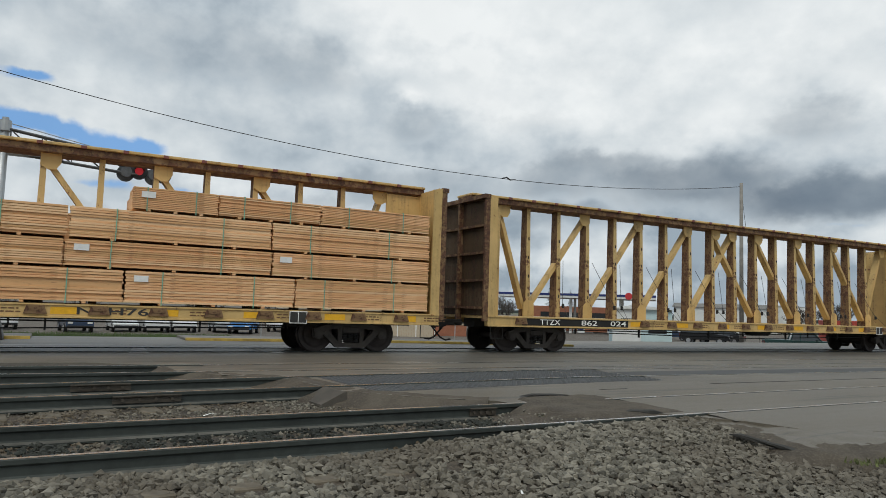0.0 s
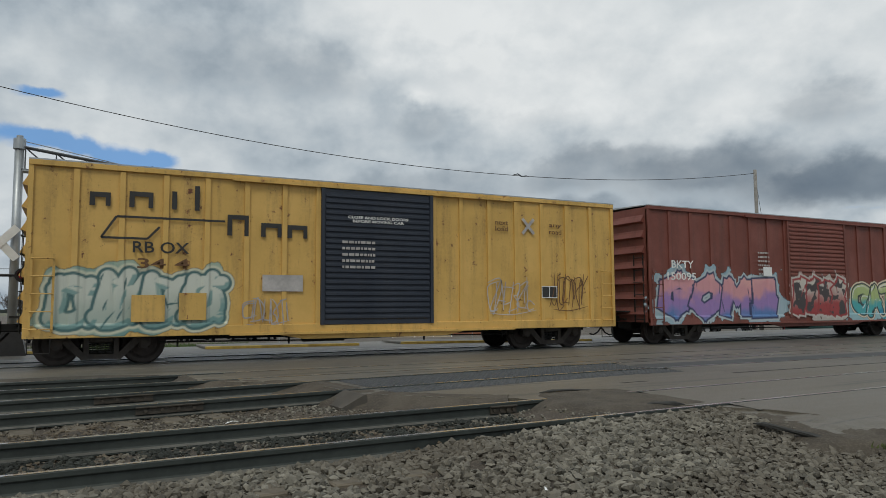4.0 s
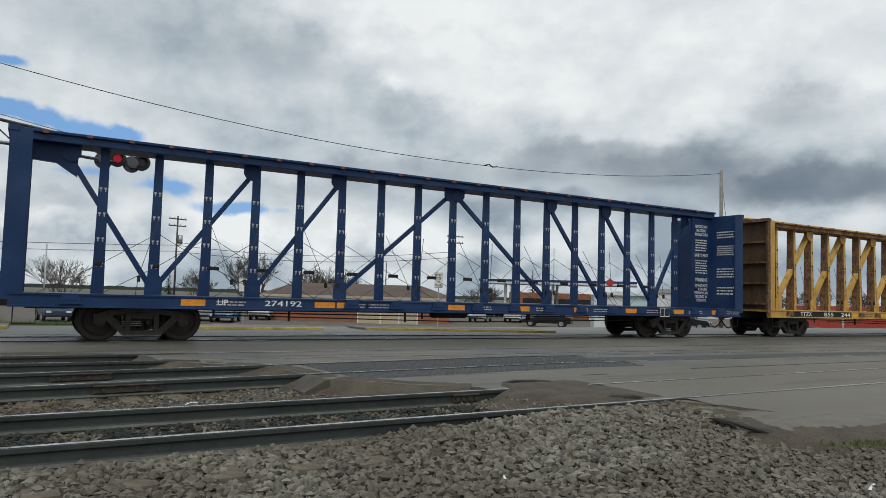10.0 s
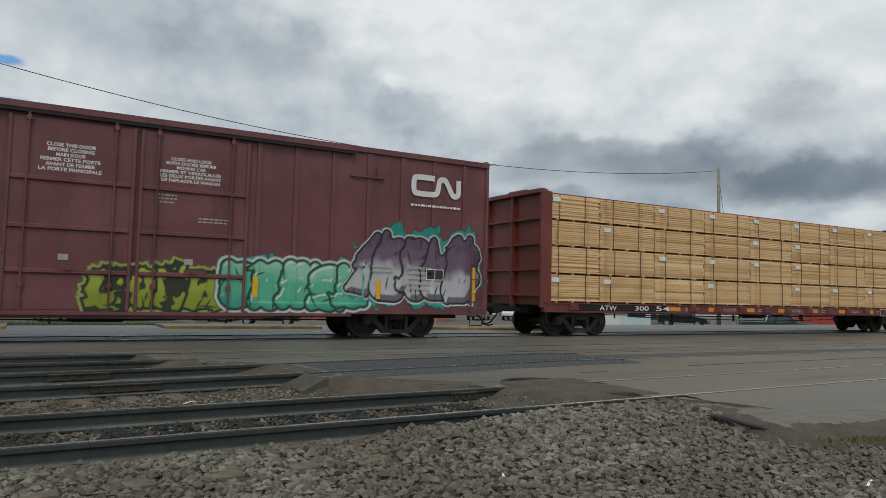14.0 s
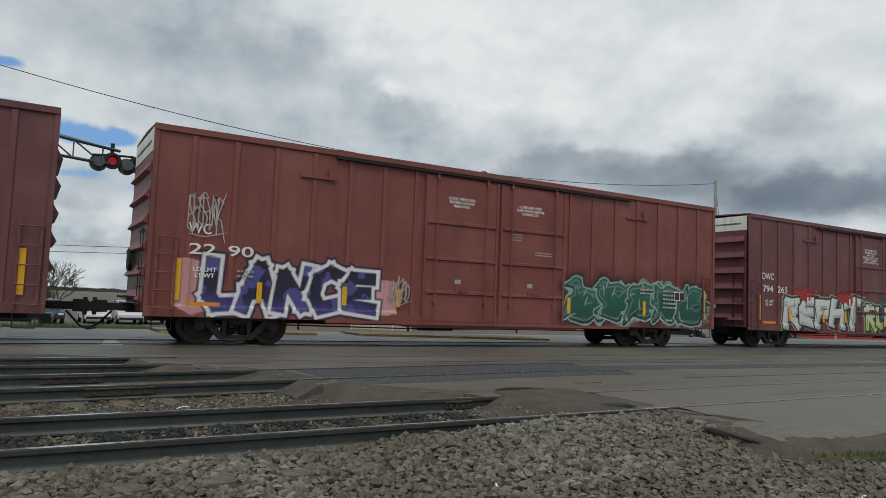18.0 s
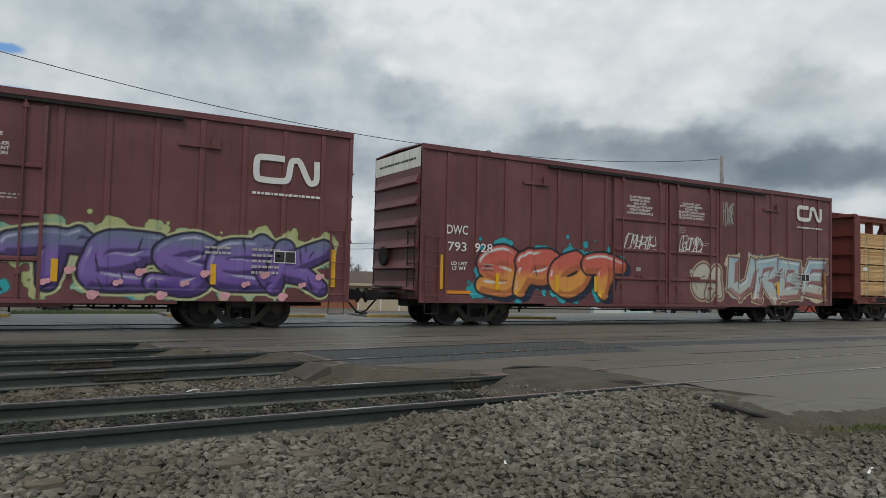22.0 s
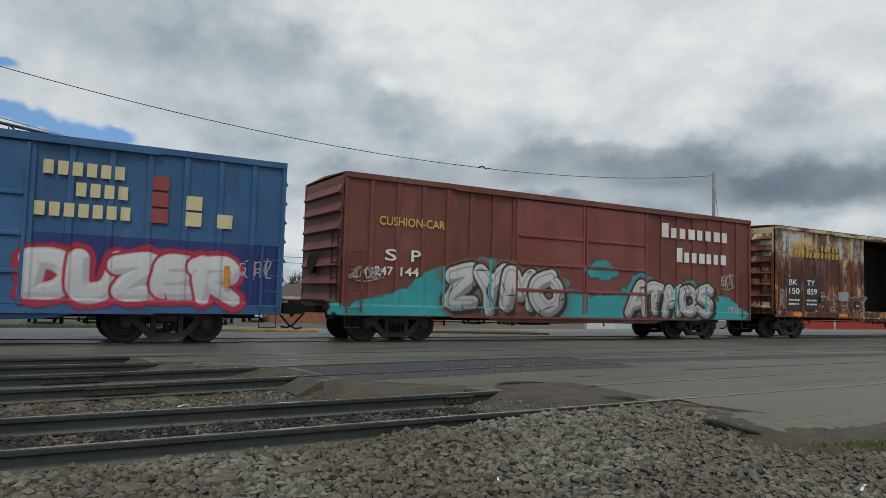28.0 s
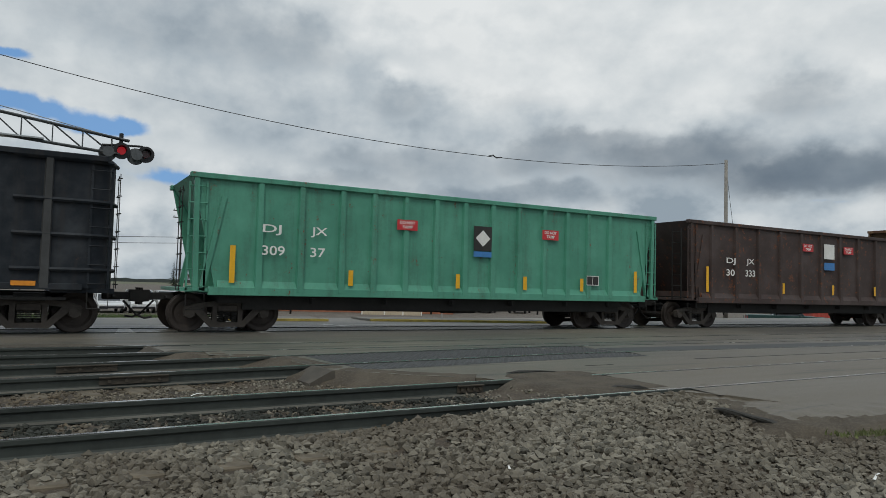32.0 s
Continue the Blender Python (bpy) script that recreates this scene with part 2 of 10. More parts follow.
def rusty_shell():
    """Old boxcar skin: cream and pale blue paint largely eaten by orange and dark rust that runs down."""
    m, t, b = material("rusted_cream_paint")
    vec = nd(t, "ShaderNodeVectorMath", operation="MULTIPLY_ADD")
    t.links.new(nd(t, "ShaderNodeObjectInfo").outputs["Random"], vec.inputs[0])
    vec.inputs[1].default_value = (37, 11, 23)
    t.links.new(nd(t, "ShaderNodeTexCoord").outputs["Object"], vec.inputs[2])
    co = vec.outputs[0]
    a = noise_node(t, co, 0.8, 7, 0.62, (1, 1, 0.8))
    s = noise_node(t, co, 1.0, 8, 0.66, (2.6, 2.6, 0.55))
    g = noise_node(t, co, 11.0, 7, 0.75)
    p = noise_node(t, co, 0.75, 5, 0.55, (1.4, 1.4, 0.8))
    sep = nd(t, "ShaderNodeSeparateXYZ")
    t.links.new(nd(t, "ShaderNodeTexCoord").outputs["Object"], sep.inputs[0])
    up = ramp(t, math_node(t, "MULTIPLY_ADD", a, 1.2, sep.outputs[2]), 3.3, 4.3)
    s = math_node(t, "MULTIPLY_ADD", up, 0.17, math_node(t, "ADD", s, -0.035))
    belt = ramp(t, math_node(t, "ABSOLUTE", math_node(t, "ADD", sep.outputs[2], -2.75)), 0.75, 0.15)
    a = math_node(t, "MULTIPLY_ADD", belt, 0.10, math_node(t, "ADD", a, -0.02))
    paint_left = ramp(t, math_node(t, "MULTIPLY_ADD", g, 0.35, s), 0.66, 0.74)
    col = mix(t, ramp(t, g, 0.32, 0.68), (0.135, 0.043, 0.021), (0.34, 0.122, 0.046))
    cream = mix(t, ramp(t, p, 0.56, 0.62), mix(t, g, (0.54, 0.38, 0.18), (0.70, 0.60, 0.42)), (0.48, 0.56, 0.57))
    col = mix(t, paint_left, col, cream)
    col = mix(t, math_node(t, "MULTIPLY", ramp(t, math_node(t, "MULTIPLY_ADD", g, 0.3, a), 0.58, 0.72), 0.88), col, (0.075, 0.026, 0.019))
    finish(t, b, col, 0.8, 0.0, g, 0.01, 0.6)
    return m


def asphalt_material():
    m, t, b = material("worn_asphalt")
    co = nd(t, "ShaderNodeTexCoord").outputs["Object"]
    big = noise_node(t, co, 0.23, 6, 0.6)
    lane = noise_node(t, co, 1.0, 5, 0.6, (0.10, 0.9, 1))
    fine = noise_node(t, co, 60.0, 3, 0.7)
    col = mix(t, ramp(t, big, 0.32, 0.68), (0.112, 0.103, 0.088), (0.186, 0.166, 0.134))
    col = mix(t, math_node(t, "MULTIPLY", ramp(t, lane, 0.42, 0.66), 0.6), col, (0.072, 0.072, 0.070))
    patch = noise_node(t, co, 1.0, 6, 0.7, (0.35, 3.2, 1))
    col = mix(t, math_node(t, "MULTIPLY", ramp(t, patch, 0.52, 0.66), 0.6), col, (0.255, 0.226, 0.178))
    col = mix(t, math_node(t, "MULTIPLY", ramp(t, patch, 0.42, 0.33), 0.7), col, (0.040, 0.040, 0.040))
    col = mix(t, math_node(t, "MULTIPLY", ramp(t, fine, 0.5, 0.75), 0.55), col, (0.255, 0.226, 0.178))
    col = mix(t, math_node(t, "MULTIPLY", ramp(t, fine, 0.46, 0.30), 0.5), col, (0.045, 0.043, 0.040))
    sep = nd(t, "ShaderNodeSeparateXYZ")
    t.links.new(co, sep.inputs[0])
    near = math_node(t, "MULTIPLY_ADD", math_node(t, "SUBTRACT", big, 0.5), 3.0, sep.outputs[1])
    dust = mix(t, ramp(t, fine, 0.35, 0.70), (0.096, 0.080, 0.058), (0.162, 0.137, 0.101))
    col = mix(t, math_node(t, "MULTIPLY", ramp(t, near, 11.2, 8.4), 0.85), col, dust)
    thin = noise_node(t, co, 1.0, 4, 0.6, (0.08, 1.6, 1))
    col = mix(t, math_node(t, "MULTIPLY", ramp(t, thin, 0.615, 0.635), 0.55), col, (0.035, 0.035, 0.034))
    finish(t, b, col, math_node(t, "MULTIPLY_ADD", lane, -0.30, 0.64), 0.0, fine, 0.004, 0.4)
    return m


def ground_material(name, a, c, d, scale=0.6):
    m, t, b = material(name)
    co = nd(t, "ShaderNodeTexCoord").outputs["Object"]
    big = noise_node(t, co, scale, 6, 0.6)
    fine = noise_node(t, co, 38.0, 4, 0.7)
    col = mix(t, ramp(t, big, 0.35, 0.65), a, c)
    col = mix(t, math_node(t, "MULTIPLY", ramp(t, fine, 0.45, 0.7), 0.7), col, d)
    finish(t, b, col, 0.9, 0.0, fine, 0.02, 0.8)
    return m


def stone_material(name="ballast_stone", dust=(0.105, 0.085, 0.063), most=0.6):
    m, t, b = material(name)
    co = nd(t, "ShaderNodeTexCoord").outputs["Object"]
    rnd = nd(t, "ShaderNodeNewGeometry").outputs["Random Per Island"]
    n = noise_node(t, co, 22.0, 5, 0.7)
    col = mix(t, rnd, (0.060, 0.056, 0.045), (0.275, 0.252, 0.204))
    col = mix(t, math_node(t, "MULTIPLY", ramp(t, n, 0.4, 0.75), 0.7), col, (0.215, 0.190, 0.146))
    dusty = noise_node(t, co, 0.5, 3, 0.5)
    col = mix(t, math_node(t, "MULTIPLY", ramp(t, dusty, 0.40, 0.62), most), col, dust)
    finish(t, b, col, 0.88, 0.0, n, 0.006, 0.6)
    return m


def glass_material(name, tint=(0.03, 0.035, 0.04)):
    m, t, b = material(name)
    finish(t, b, tint, 0.06)
    b.inputs["Specular IOR Level"].default_value = 0.8
    return m


def glow(name, col, strength):
    m, t, b = material(name)
    setv(t, b.inputs["Base Color"], (0.25, 0.02, 0.02)), setv(t, b.inputs["Emission Color"], col)
    b.inputs["Emission Strength"].default_value = strength
    return m


MAT = {
    "maroon": paint("oxide_maroon_paint", (0.160, 0.050, 0.053), 0.5, 0.28, 0.34, 0.12),
    "maroon2": paint("faded_oxide_red_paint", (0.222, 0.060, 0.048), 0.5, 0.25, 0.25, 0.10),
    "oxide": paint("old_oxide_brown_paint", (0.185, 0.054, 0.038), 0.6, 0.28, 0.35, 0.25),
    "yellow": paint("faded_yellow_paint", (0.57, 0.38, 0.145), 0.6, 0.34, 0.42, 0.36),
    "yellow2": paint("golden_yellow_paint", (0.56, 0.325, 0.070), 0.6, 0.28, 0.36, 0.34),
    "boxyellow": paint("box_yellow_paint", (0.62, 0.38, 0.10), 0.5, 0.25, 0.32, 0.36),
    "blue": paint("navy_blue_paint", (0.011, 0.037, 0.112), 0.45, 0.25, 0.25, 0.08, (0.02, 0.022, 0.03), (0.06, 0.03, 0.02), 0.3),
    "azure": paint("faded_azure_paint", (0.034, 0.118, 0.262), 0.55, 0.3, 0.3, 0.16),
    "darkblue": paint("deep_blue_paint", (0.018, 0.042, 0.18), 0.5, 0.2, 0.3, 0.1),
    "black": paint("tank_black_paint", (0.015, 0.027, 0.043), 0.27, 0.35, 0.25, 0.03, (0.04, 0.042, 0.042)),
    "coal": paint("sooty_black_paint", (0.010, 0.014, 0.020), 0.65, 0.6, 0.5, 0.20, (0.040, 0.035, 0.032), (0.05, 0.025, 0.016), 0.25),
    "coalpost": paint("dusty_black_post", (0.050, 0.051, 0.052), 0.75, 0.4, 0.4, 0.3, (0.05, 0.045, 0.04), (0.06, 0.035, 0.025), 0.25),
    "browncoal": paint("rusty_dark_brown_paint", (0.048, 0.030, 0.026), 0.65, 0.4, 0.3, 0.45),
    "green": paint("sea_green_paint", (0.075, 0.285, 0.195), 0.5, 0.3, 0.34, 0.30),
    "redcb": paint("brick_red_paint", (0.165, 0.035, 0.025), 0.5, 0.22, 0.3, 0.15),
    "yellowchip": paint("chipped_tan_yellow_paint", (0.52, 0.36, 0.15), 0.65, 0.4, 0.55, 0.56, (0.05, 0.03, 0.02), (0.085, 0.035, 0.017)),
    "goldchip": paint("chipped_golden_paint", (0.53, 0.32, 0.085), 0.65, 0.4, 0.5, 0.52, (0.05, 0.03, 0.02), (0.085, 0.035, 0.017)),
    "rustshade": paint("rust_and_shade_paint", (0.20, 0.115, 0.050), 0.75, 0.35, 0.55, 0.75, (0.035, 0.022, 0.016), (0.060, 0.026, 0.014)),
    # Dirt and the shade of the end face together in one dark colour.
    "dirtshadeend": paint("dirty_shaded_end_plate", (0.085, 0.050, 0.022), 0.8, 0.35, 0.7, 0.6, (0.014, 0.012, 0.010), (0.045, 0.022, 0.012)),
    "butter": paint("pale_yellow_letter_paint", (0.68, 0.60, 0.33), 0.6, 0.15, 0.25, 0.06),
    "brickred": paint("weathered_red_square", (0.33, 0.065, 0.05), 0.6, 0.2, 0.3, 0.1),
    "cream": paint("cream_panel_paint", (0.80, 0.78, 0.71), 0.5, 0.12, 0.22, 0.06),
    "navydoor": paint("door_black_blue_paint", (0.020, 0.026, 0.040), 0.45, 0.2, 0.2, 0.1),
    "steel": plain("truck_cast_steel", (0.047, 0.039, 0.033), 0.75, 0.1, 0.4),
    "under": plain("grime_and_shade_black", (0.016, 0.015, 0.014), 0.85, 0.0, 0.4),
    "wheel": plain("wheel_steel", (0.036, 0.028, 0.024), 0.6, 0.4, 0.4, 5.0),
    "cap": plain("blue_bearing_cap", (0.13, 0.16, 0.18), 0.5, 0.2, 0.3),
    "railtop": plain("polished_rail_steel", (0.66, 0.64, 0.62), 0.25, 0.85, 0.2, 4.0),
    "rail": plain("weathered_rail_steel", (0.044, 0.051, 0.046), 0.65, 0.2, 0.3),
    "footdust": plain("dusty_rail_foot", (0.115, 0.112, 0.098), 0.9, 0.0, 0.3, 6.0),
    "white": plain("white_lettering_paint", (0.78, 0.77, 0.74), 0.6, 0.0, 0.12, 3.0),
    "dimwhite": plain("worn_white_lettering", (0.42, 0.39, 0.37), 0.7, 0.0, 0.3, 3.0),
    "ytext": plain("faded_yellow_lettering", (0.62, 0.42, 0.09), 0.7, 0.0, 0.25, 3.0),
    "btext": plain("black_lettering", (0.03, 0.028, 0.026), 0.6, 0.0, 0.3, 3.0),
    "brown": plain("brown_lettering", (0.14, 0.07, 0.03), 0.7, 0.0, 0.3, 3.0),
    "reflect": plain("yellow_reflector_tape", (0.80, 0.42, 0.015), 0.4, 0.0, 0.12),
    "orange": plain("orange_reflector_tape", (0.75, 0.27, 0.02), 0.5, 0.0, 0.2),
    "redsign": plain("red_notice_panel", (0.55, 0.035, 0.04), 0.5, 0.0, 0.15),
    "bluesign": plain("blue_emblem_panel", (0.05, 0.20, 0.48), 0.5, 0.0, 0.15),
    "lumber": lumber_material(),
    "redlumber": lumber_material("reddish_sawn_lumber", 1.16),
    "strap": plain("green_strap", (0.18, 0.42, 0.30), 0.5, 0.0, 0.2),
    "dstrap": plain("dark_band", (0.06, 0.05, 0.045), 0.5, 0.3, 0.2),
    "tag": plain("paper_tag", (0.80, 0.80, 0.78), 0.7, 0.0, 0.08),
    "rusty": rusty_shell(),
    "wornyellow": worn("worn_yellow_letters", (0.62, 0.36, 0.065)),
    "liner": plain("grey_white_liner_board", (0.40, 0.44, 0.42), 0.7, 0.0, 0.3, 1.5),
    "limelabel": plain("lime_green_label", (0.25, 0.70, 0.06), 0.5, 0.0, 0.1),
    "brownveil": veil("brown_tank_stain", (0.15, 0.085, 0.060), 0.85),
    "paleveil": veil("pale_tank_streak", (0.17, 0.18, 0.17), 0.7),
    "asphalt": asphalt_material(),
    "dirt": ground_material("packed_dirt", (0.095, 0.078, 0.062), (0.15, 0.128, 0.105), (0.20, 0.178, 0.155), 0.9),
    "bed": ground_material("fine_track_gravel", (0.034, 0.027, 0.020), (0.085, 0.066, 0.048), (0.18, 0.145, 0.108), 1.3),
    "field": ground_material("far_ground", (0.10, 0.12, 0.055), (0.14, 0.13, 0.09), (0.17, 0.16, 0.10), 0.05),
    "grass": plain("grass_blades", (0.125, 0.145, 0.050), 0.8, 0.0, 0.4, 2.0),
    "clod": plain("mossy_clod", (0.034, 0.036, 0.030), 0.95, 0.0, 0.6, 9.0),
    "blossom": plain("pink_spray", (0.72, 0.36, 0.40), 0.6, 0.0, 0.2),
    "armsteel": plain("dull_arm_steel", (0.10, 0.105, 0.11), 0.6, 0.3, 0.3),
    "stone": stone_material(),
    "gravel": stone_material("brown_track_gravel", (0.120, 0.088, 0.056), 0.85),
    "wood": plain("weathered_tie_wood", (0.150, 0.124, 0.090), 0.85, 0.0, 0.5, 6.0),
    "rubber": plain("crossing_panel_rubber", (0.066, 0.068, 0.070), 0.7, 0.0, 0.3),
    "shoulder": ground_material("crumbled_asphalt_edge", (0.058, 0.046, 0.034), (0.098, 0.080, 0.059), (0.155, 0.130, 0.098), 2.2),
    "ramp": plain("rusty_ramp_steel", (0.090, 0.078, 0.064), 0.75, 0.1, 0.35, 4.0),
    "splice": plain("brown_rusty_splice", (0.060, 0.050, 0.038), 0.7, 0.1, 0.35, 8.0),
    "chunk": plain("broken_asphalt_lump", (0.040, 0.038, 0.034), 0.9, 0.0, 0.45, 12.0),
    "concrete": plain("grey_concrete", (0.19, 0.18, 0.165), 0.85, 0.0, 0.2, 3.0),
    "kerb": plain("yellow_kerb_paint", (0.50, 0.36, 0.085), 0.7, 0.0, 0.4, 2.5),
    "roadwhite": plain("worn_road_paint", (0.50, 0.49, 0.47), 0.7, 0.0, 0.3, 3.0),
    "galv": plain("galvanised_steel", (0.42, 0.44, 0.45), 0.45, 0.6, 0.2, 2.0),
    "pole": plain("weathered_pole_wood", (0.235, 0.22, 0.20), 0.85, 0.0, 0.3, 3.0),
    "darkpole": plain("tarred_pole_wood", (0.085, 0.072, 0.060), 0.85, 0.0, 0.3, 3.0),
    "wire": plain("black_cable", (0.03, 0.03, 0.03), 0.6, 0.0, 0.1),
    "blackmetal": plain("black_signal_metal", (0.02, 0.02, 0.022), 0.5, 0.2, 0.3),
    "redlamp": glow("lit_red_lamp", (1.0, 0.03, 0.05), 0.22),
    "lens": plain("dark_red_lens", (0.07, 0.008, 0.01), 0.25, 0.0, 0.2),
    "glass": glass_material("dark_glass"),
    # Bark is lightened: the haze of distance is put into its colour.
    "bark": plain("hazed_bark", (0.10, 0.085, 0.073), 0.9, 0.0, 0.35, 2.0),
    "leaf": plain("evergreen_needles", (0.035, 0.055, 0.03), 0.85, 0.0, 0.4, 1.5),
    "hedge": plain("hedge_leaves", (0.075, 0.115, 0.035), 0.85, 0.0, 0.4, 1.5),
    "roof": plain("brown_shingle_roof", (0.115, 0.080, 0.065), 0.85, 0.0, 0.25, 2.0),
    "brick": plain("red_brick_wall", (0.33, 0.13, 0.075), 0.85, 0.0, 0.2, 3.0),
    "tan": plain("tan_board_wall", (0.50, 0.42, 0.31), 0.7, 0.0, 0.12, 2.0),
    "whitewall": plain("white_metal_wall", (0.70, 0.71, 0.70), 0.6, 0.0, 0.10, 1.0),
    "teal": plain("pale_teal_wall", (0.52, 0.66, 0.68), 0.6, 0.0, 0.10, 1.0),
    "canopyblue": plain("canopy_blue_stripe", (0.02, 0.035, 0.16), 0.4, 0.0, 0.15, 1.0),
    "container": plain("rust_red_container", (0.42, 0.065, 0.045), 0.6, 0.0, 0.2, 1.0),
    "hill": plain("far_treeline", (0.055, 0.065, 0.062), 1.0, 0.0, 0.3, 0.05),
    "tyre": plain("tyre_rubber", (0.018, 0.018, 0.019), 0.8, 0.0, 0.2),
    "rim": plain("alloy_rim", (0.45, 0.45, 0.46), 0.35, 0.8, 0.15),
    "carwhite": plain("white_car_paint", (0.68, 0.69, 0.70), 0.25, 0.0, 0.05, 1.0),
    "carblue": plain("blue_car_paint", (0.03, 0.15, 0.36), 0.25, 0.0, 0.08, 1.0),
    "carnavy": plain("dark_blue_car_paint", (0.035, 0.055, 0.10), 0.25, 0.0, 0.08, 1.0),
    "carblack": plain("black_car_paint", (0.012, 0.012, 0.014), 0.22, 0.0, 0.08, 1.0),
    "carsilver": plain("silver_car_paint", (0.42, 0.44, 0.46), 0.3, 0.4, 0.06, 1.0),
    "jeep": plain("dark_green_truck_paint", (0.016, 0.050, 0.048), 0.4, 0.0, 0.2, 1.0),
    "lampred": plain("tail_lamp_red", (0.40, 0.02, 0.02), 0.3),
    "lampclear": plain("headlamp_lens", (0.70, 0.70, 0.68), 0.15),
}


# ---------------------------------------------------------------- mesh helpers
class Geo:
    """Collects vertices and faces of one mesh."""

    def __init__(self):
        self.v, self.f = [], []

    def add(self, verts, faces):
        n = len(self.v)
        self.v += [tuple(p) for p in verts]
        self.f += [tuple(i + n for i in f) for f in faces]
        return self

    def box(self, x0, x1, y0, y1, z0, z1, c=0.0):
        if c <= 0:
            p = [(x, y, z) for x in (x0, x1) for y in (y0, y1) for z in (z0, z1)]
            return self.add(p, [(0, 1, 3, 2), (4, 6, 7, 5), (0, 4, 5, 1), (2, 3, 7, 6), (0, 2, 6, 4), (1, 5, 7, 3)])
        p, idx = [], {}
        for i, x in enumerate((x0, x1)):
            for j, y in enumerate((y0, y1)):
                for k, z in enumerate((z0, z1)):
                    sx, sy, sz = c * (1 - 2 * i), c * (1 - 2 * j), c * (1 - 2 * k)
                    idx[i, j, k] = len(p)
                    p += [(x, y + sy, z + sz), (x + sx, y, z + sz), (x + sx, y + sy, z)]
        q = lambda i, j, k, a: idx[i, j, k] + a
        f = []
        for i in (0, 1):
            f += [(q(i, 0, 0, 0), q(i, 1, 0, 0), q(i, 1, 1, 0), q(i, 0, 1, 0)), (q(0, i, 0, 1), q(1, i, 0, 1), q(1, i, 1, 1), q(0, i, 1, 1)),
                  (q(0, 0, i, 2), q(1, 0, i, 2), q(1, 1, i, 2), q(0, 1, i, 2))]
            for j in (0, 1):
                f += [(q(i, j, 0, 0), q(i, j, 1, 0), q(i, j, 1, 1), q(i, j, 0, 1)), (q(i, 0, j, 0), q(i, 1, j, 0), q(i, 1, j, 2), q(i, 0, j, 2)),
                      (q(0, i, j, 1), q(1, i, j, 1), q(1, i, j, 2), q(0, i, j, 2))]
                for k in (0, 1):
                    f.append((q(i, j, k, 0), q(i, j, k, 1), q(i, j, k, 2)))
        return self.add(p, f)

    def prism(self, poly, y0, y1):
        """A polygon in x and z, drawn out from y0 to y1."""
        n = len(poly)
        p = [(x, y0, z) for x, z in poly] + [(x, y1, z) for x, z in poly]
        f = [tuple(range(n)), tuple(range(2 * n - 1, n - 1, -1))] + [(i, n + i, n + (i + 1) % n, (i + 1) % n) for i in range(n)]
        return self.add(p, f)

    def loft(self, rings, close=True, caps=True):
        n = len(rings[0])
        p = [q for r in rings for q in r]
        f = []
        for k in range(len(rings) - 1):
            for i in range(n if close else n - 1):
                j = (i + 1) % n
                f.append((k * n + i, k * n + j, (k + 1) * n + j, (k + 1) * n + i))
        if caps:
            f += [tuple(range(n - 1, -1, -1)), tuple(range((len(rings) - 1) * n, len(rings) * n))]
        return self.add(p, f)

    def tube(self, path, r, n=6, taper=None):
        path = [Vector(p) for p in path]
        rings = []
        for i, p in enumerate(path):
            d = (path[min(i + 1, len(path) - 1)] - path[max(i - 1, 0)]).normalized()
            u = d.cross(Vector((0, 0, 1)) if abs(d.z) < 0.9 else Vector((1, 0, 0))).normalized()
            w = d.cross(u)
            rr = r if taper is None else r + (taper - r) * i / (len(path) - 1)
            rings.append([p + (u * math.cos(a) + w * math.sin(a)) * rr for a in [2 * math.pi * k / n for k in range(n)]])
        return self.loft(rings)

    def cyl(self, a, b, r, n=12):
        return self.tube([a, b], r, n)

    def bar(self, a, b, w, y0, y1):
        """A flat bar from a to b in x and z, w wide, between y0 and y1."""
        a, b = Vector(a), Vector(b)
        s = (b - a).normalized()
        s = Vector((-s.y, s.x)) * w / 2
        return self.prism([a + s, b + s, b - s, a - s], y0, y1)

    def mesh(self, name):
        me = bpy.data.meshes.new(name)
        me.from_pydata(self.v, [], self.f)
        bm = bmesh.new()
        bm.from_mesh(me)
        bmesh.ops.recalc_face_normals(bm, faces=bm.faces)
        bm.to_mesh(me)
        bm.free()
        return me


def put(name, data, mat, parent=None, label="", smooth=False):
    me = data.mesh(name) if isinstance(data, Geo) else data
    if mat is not None and not me.materials:
        me.materials.append(MAT[mat] if isinstance(mat, str) else mat)
    if smooth:
        me.polygons.foreach_set("use_smooth", [True] * len(me.polygons))
    ob = new(name, me)
    ob.parent = parent
    return tagged(ob, label)


def part(name, data, mat, parent, label="", smooth=False):
    return put(name, data, mat, parent, label, smooth)


def thing(name, label, category, m=None, group=""):
    ob = new(name)
    ob.empty_display_size = 0.3
    if m is not None:
        ob.matrix_basis = m
    return tagged(ob, label, category, group)


def structure(name, data, mat, label, category="", smooth=False):
    return tagged(put(name, data, mat, None, "", smooth), label, category, "", "structure")


SHARED = {}


def shared(key, make, mat):
    """One mesh for many alike parts."""
    if key not in SHARED:
        SHARED[key] = make().mesh(key)
        SHARED[key].materials.append(MAT[mat])
    return SHARED[key]


# ---------------------------------------------------------------- lettering and graffiti
GLYPHS = {}


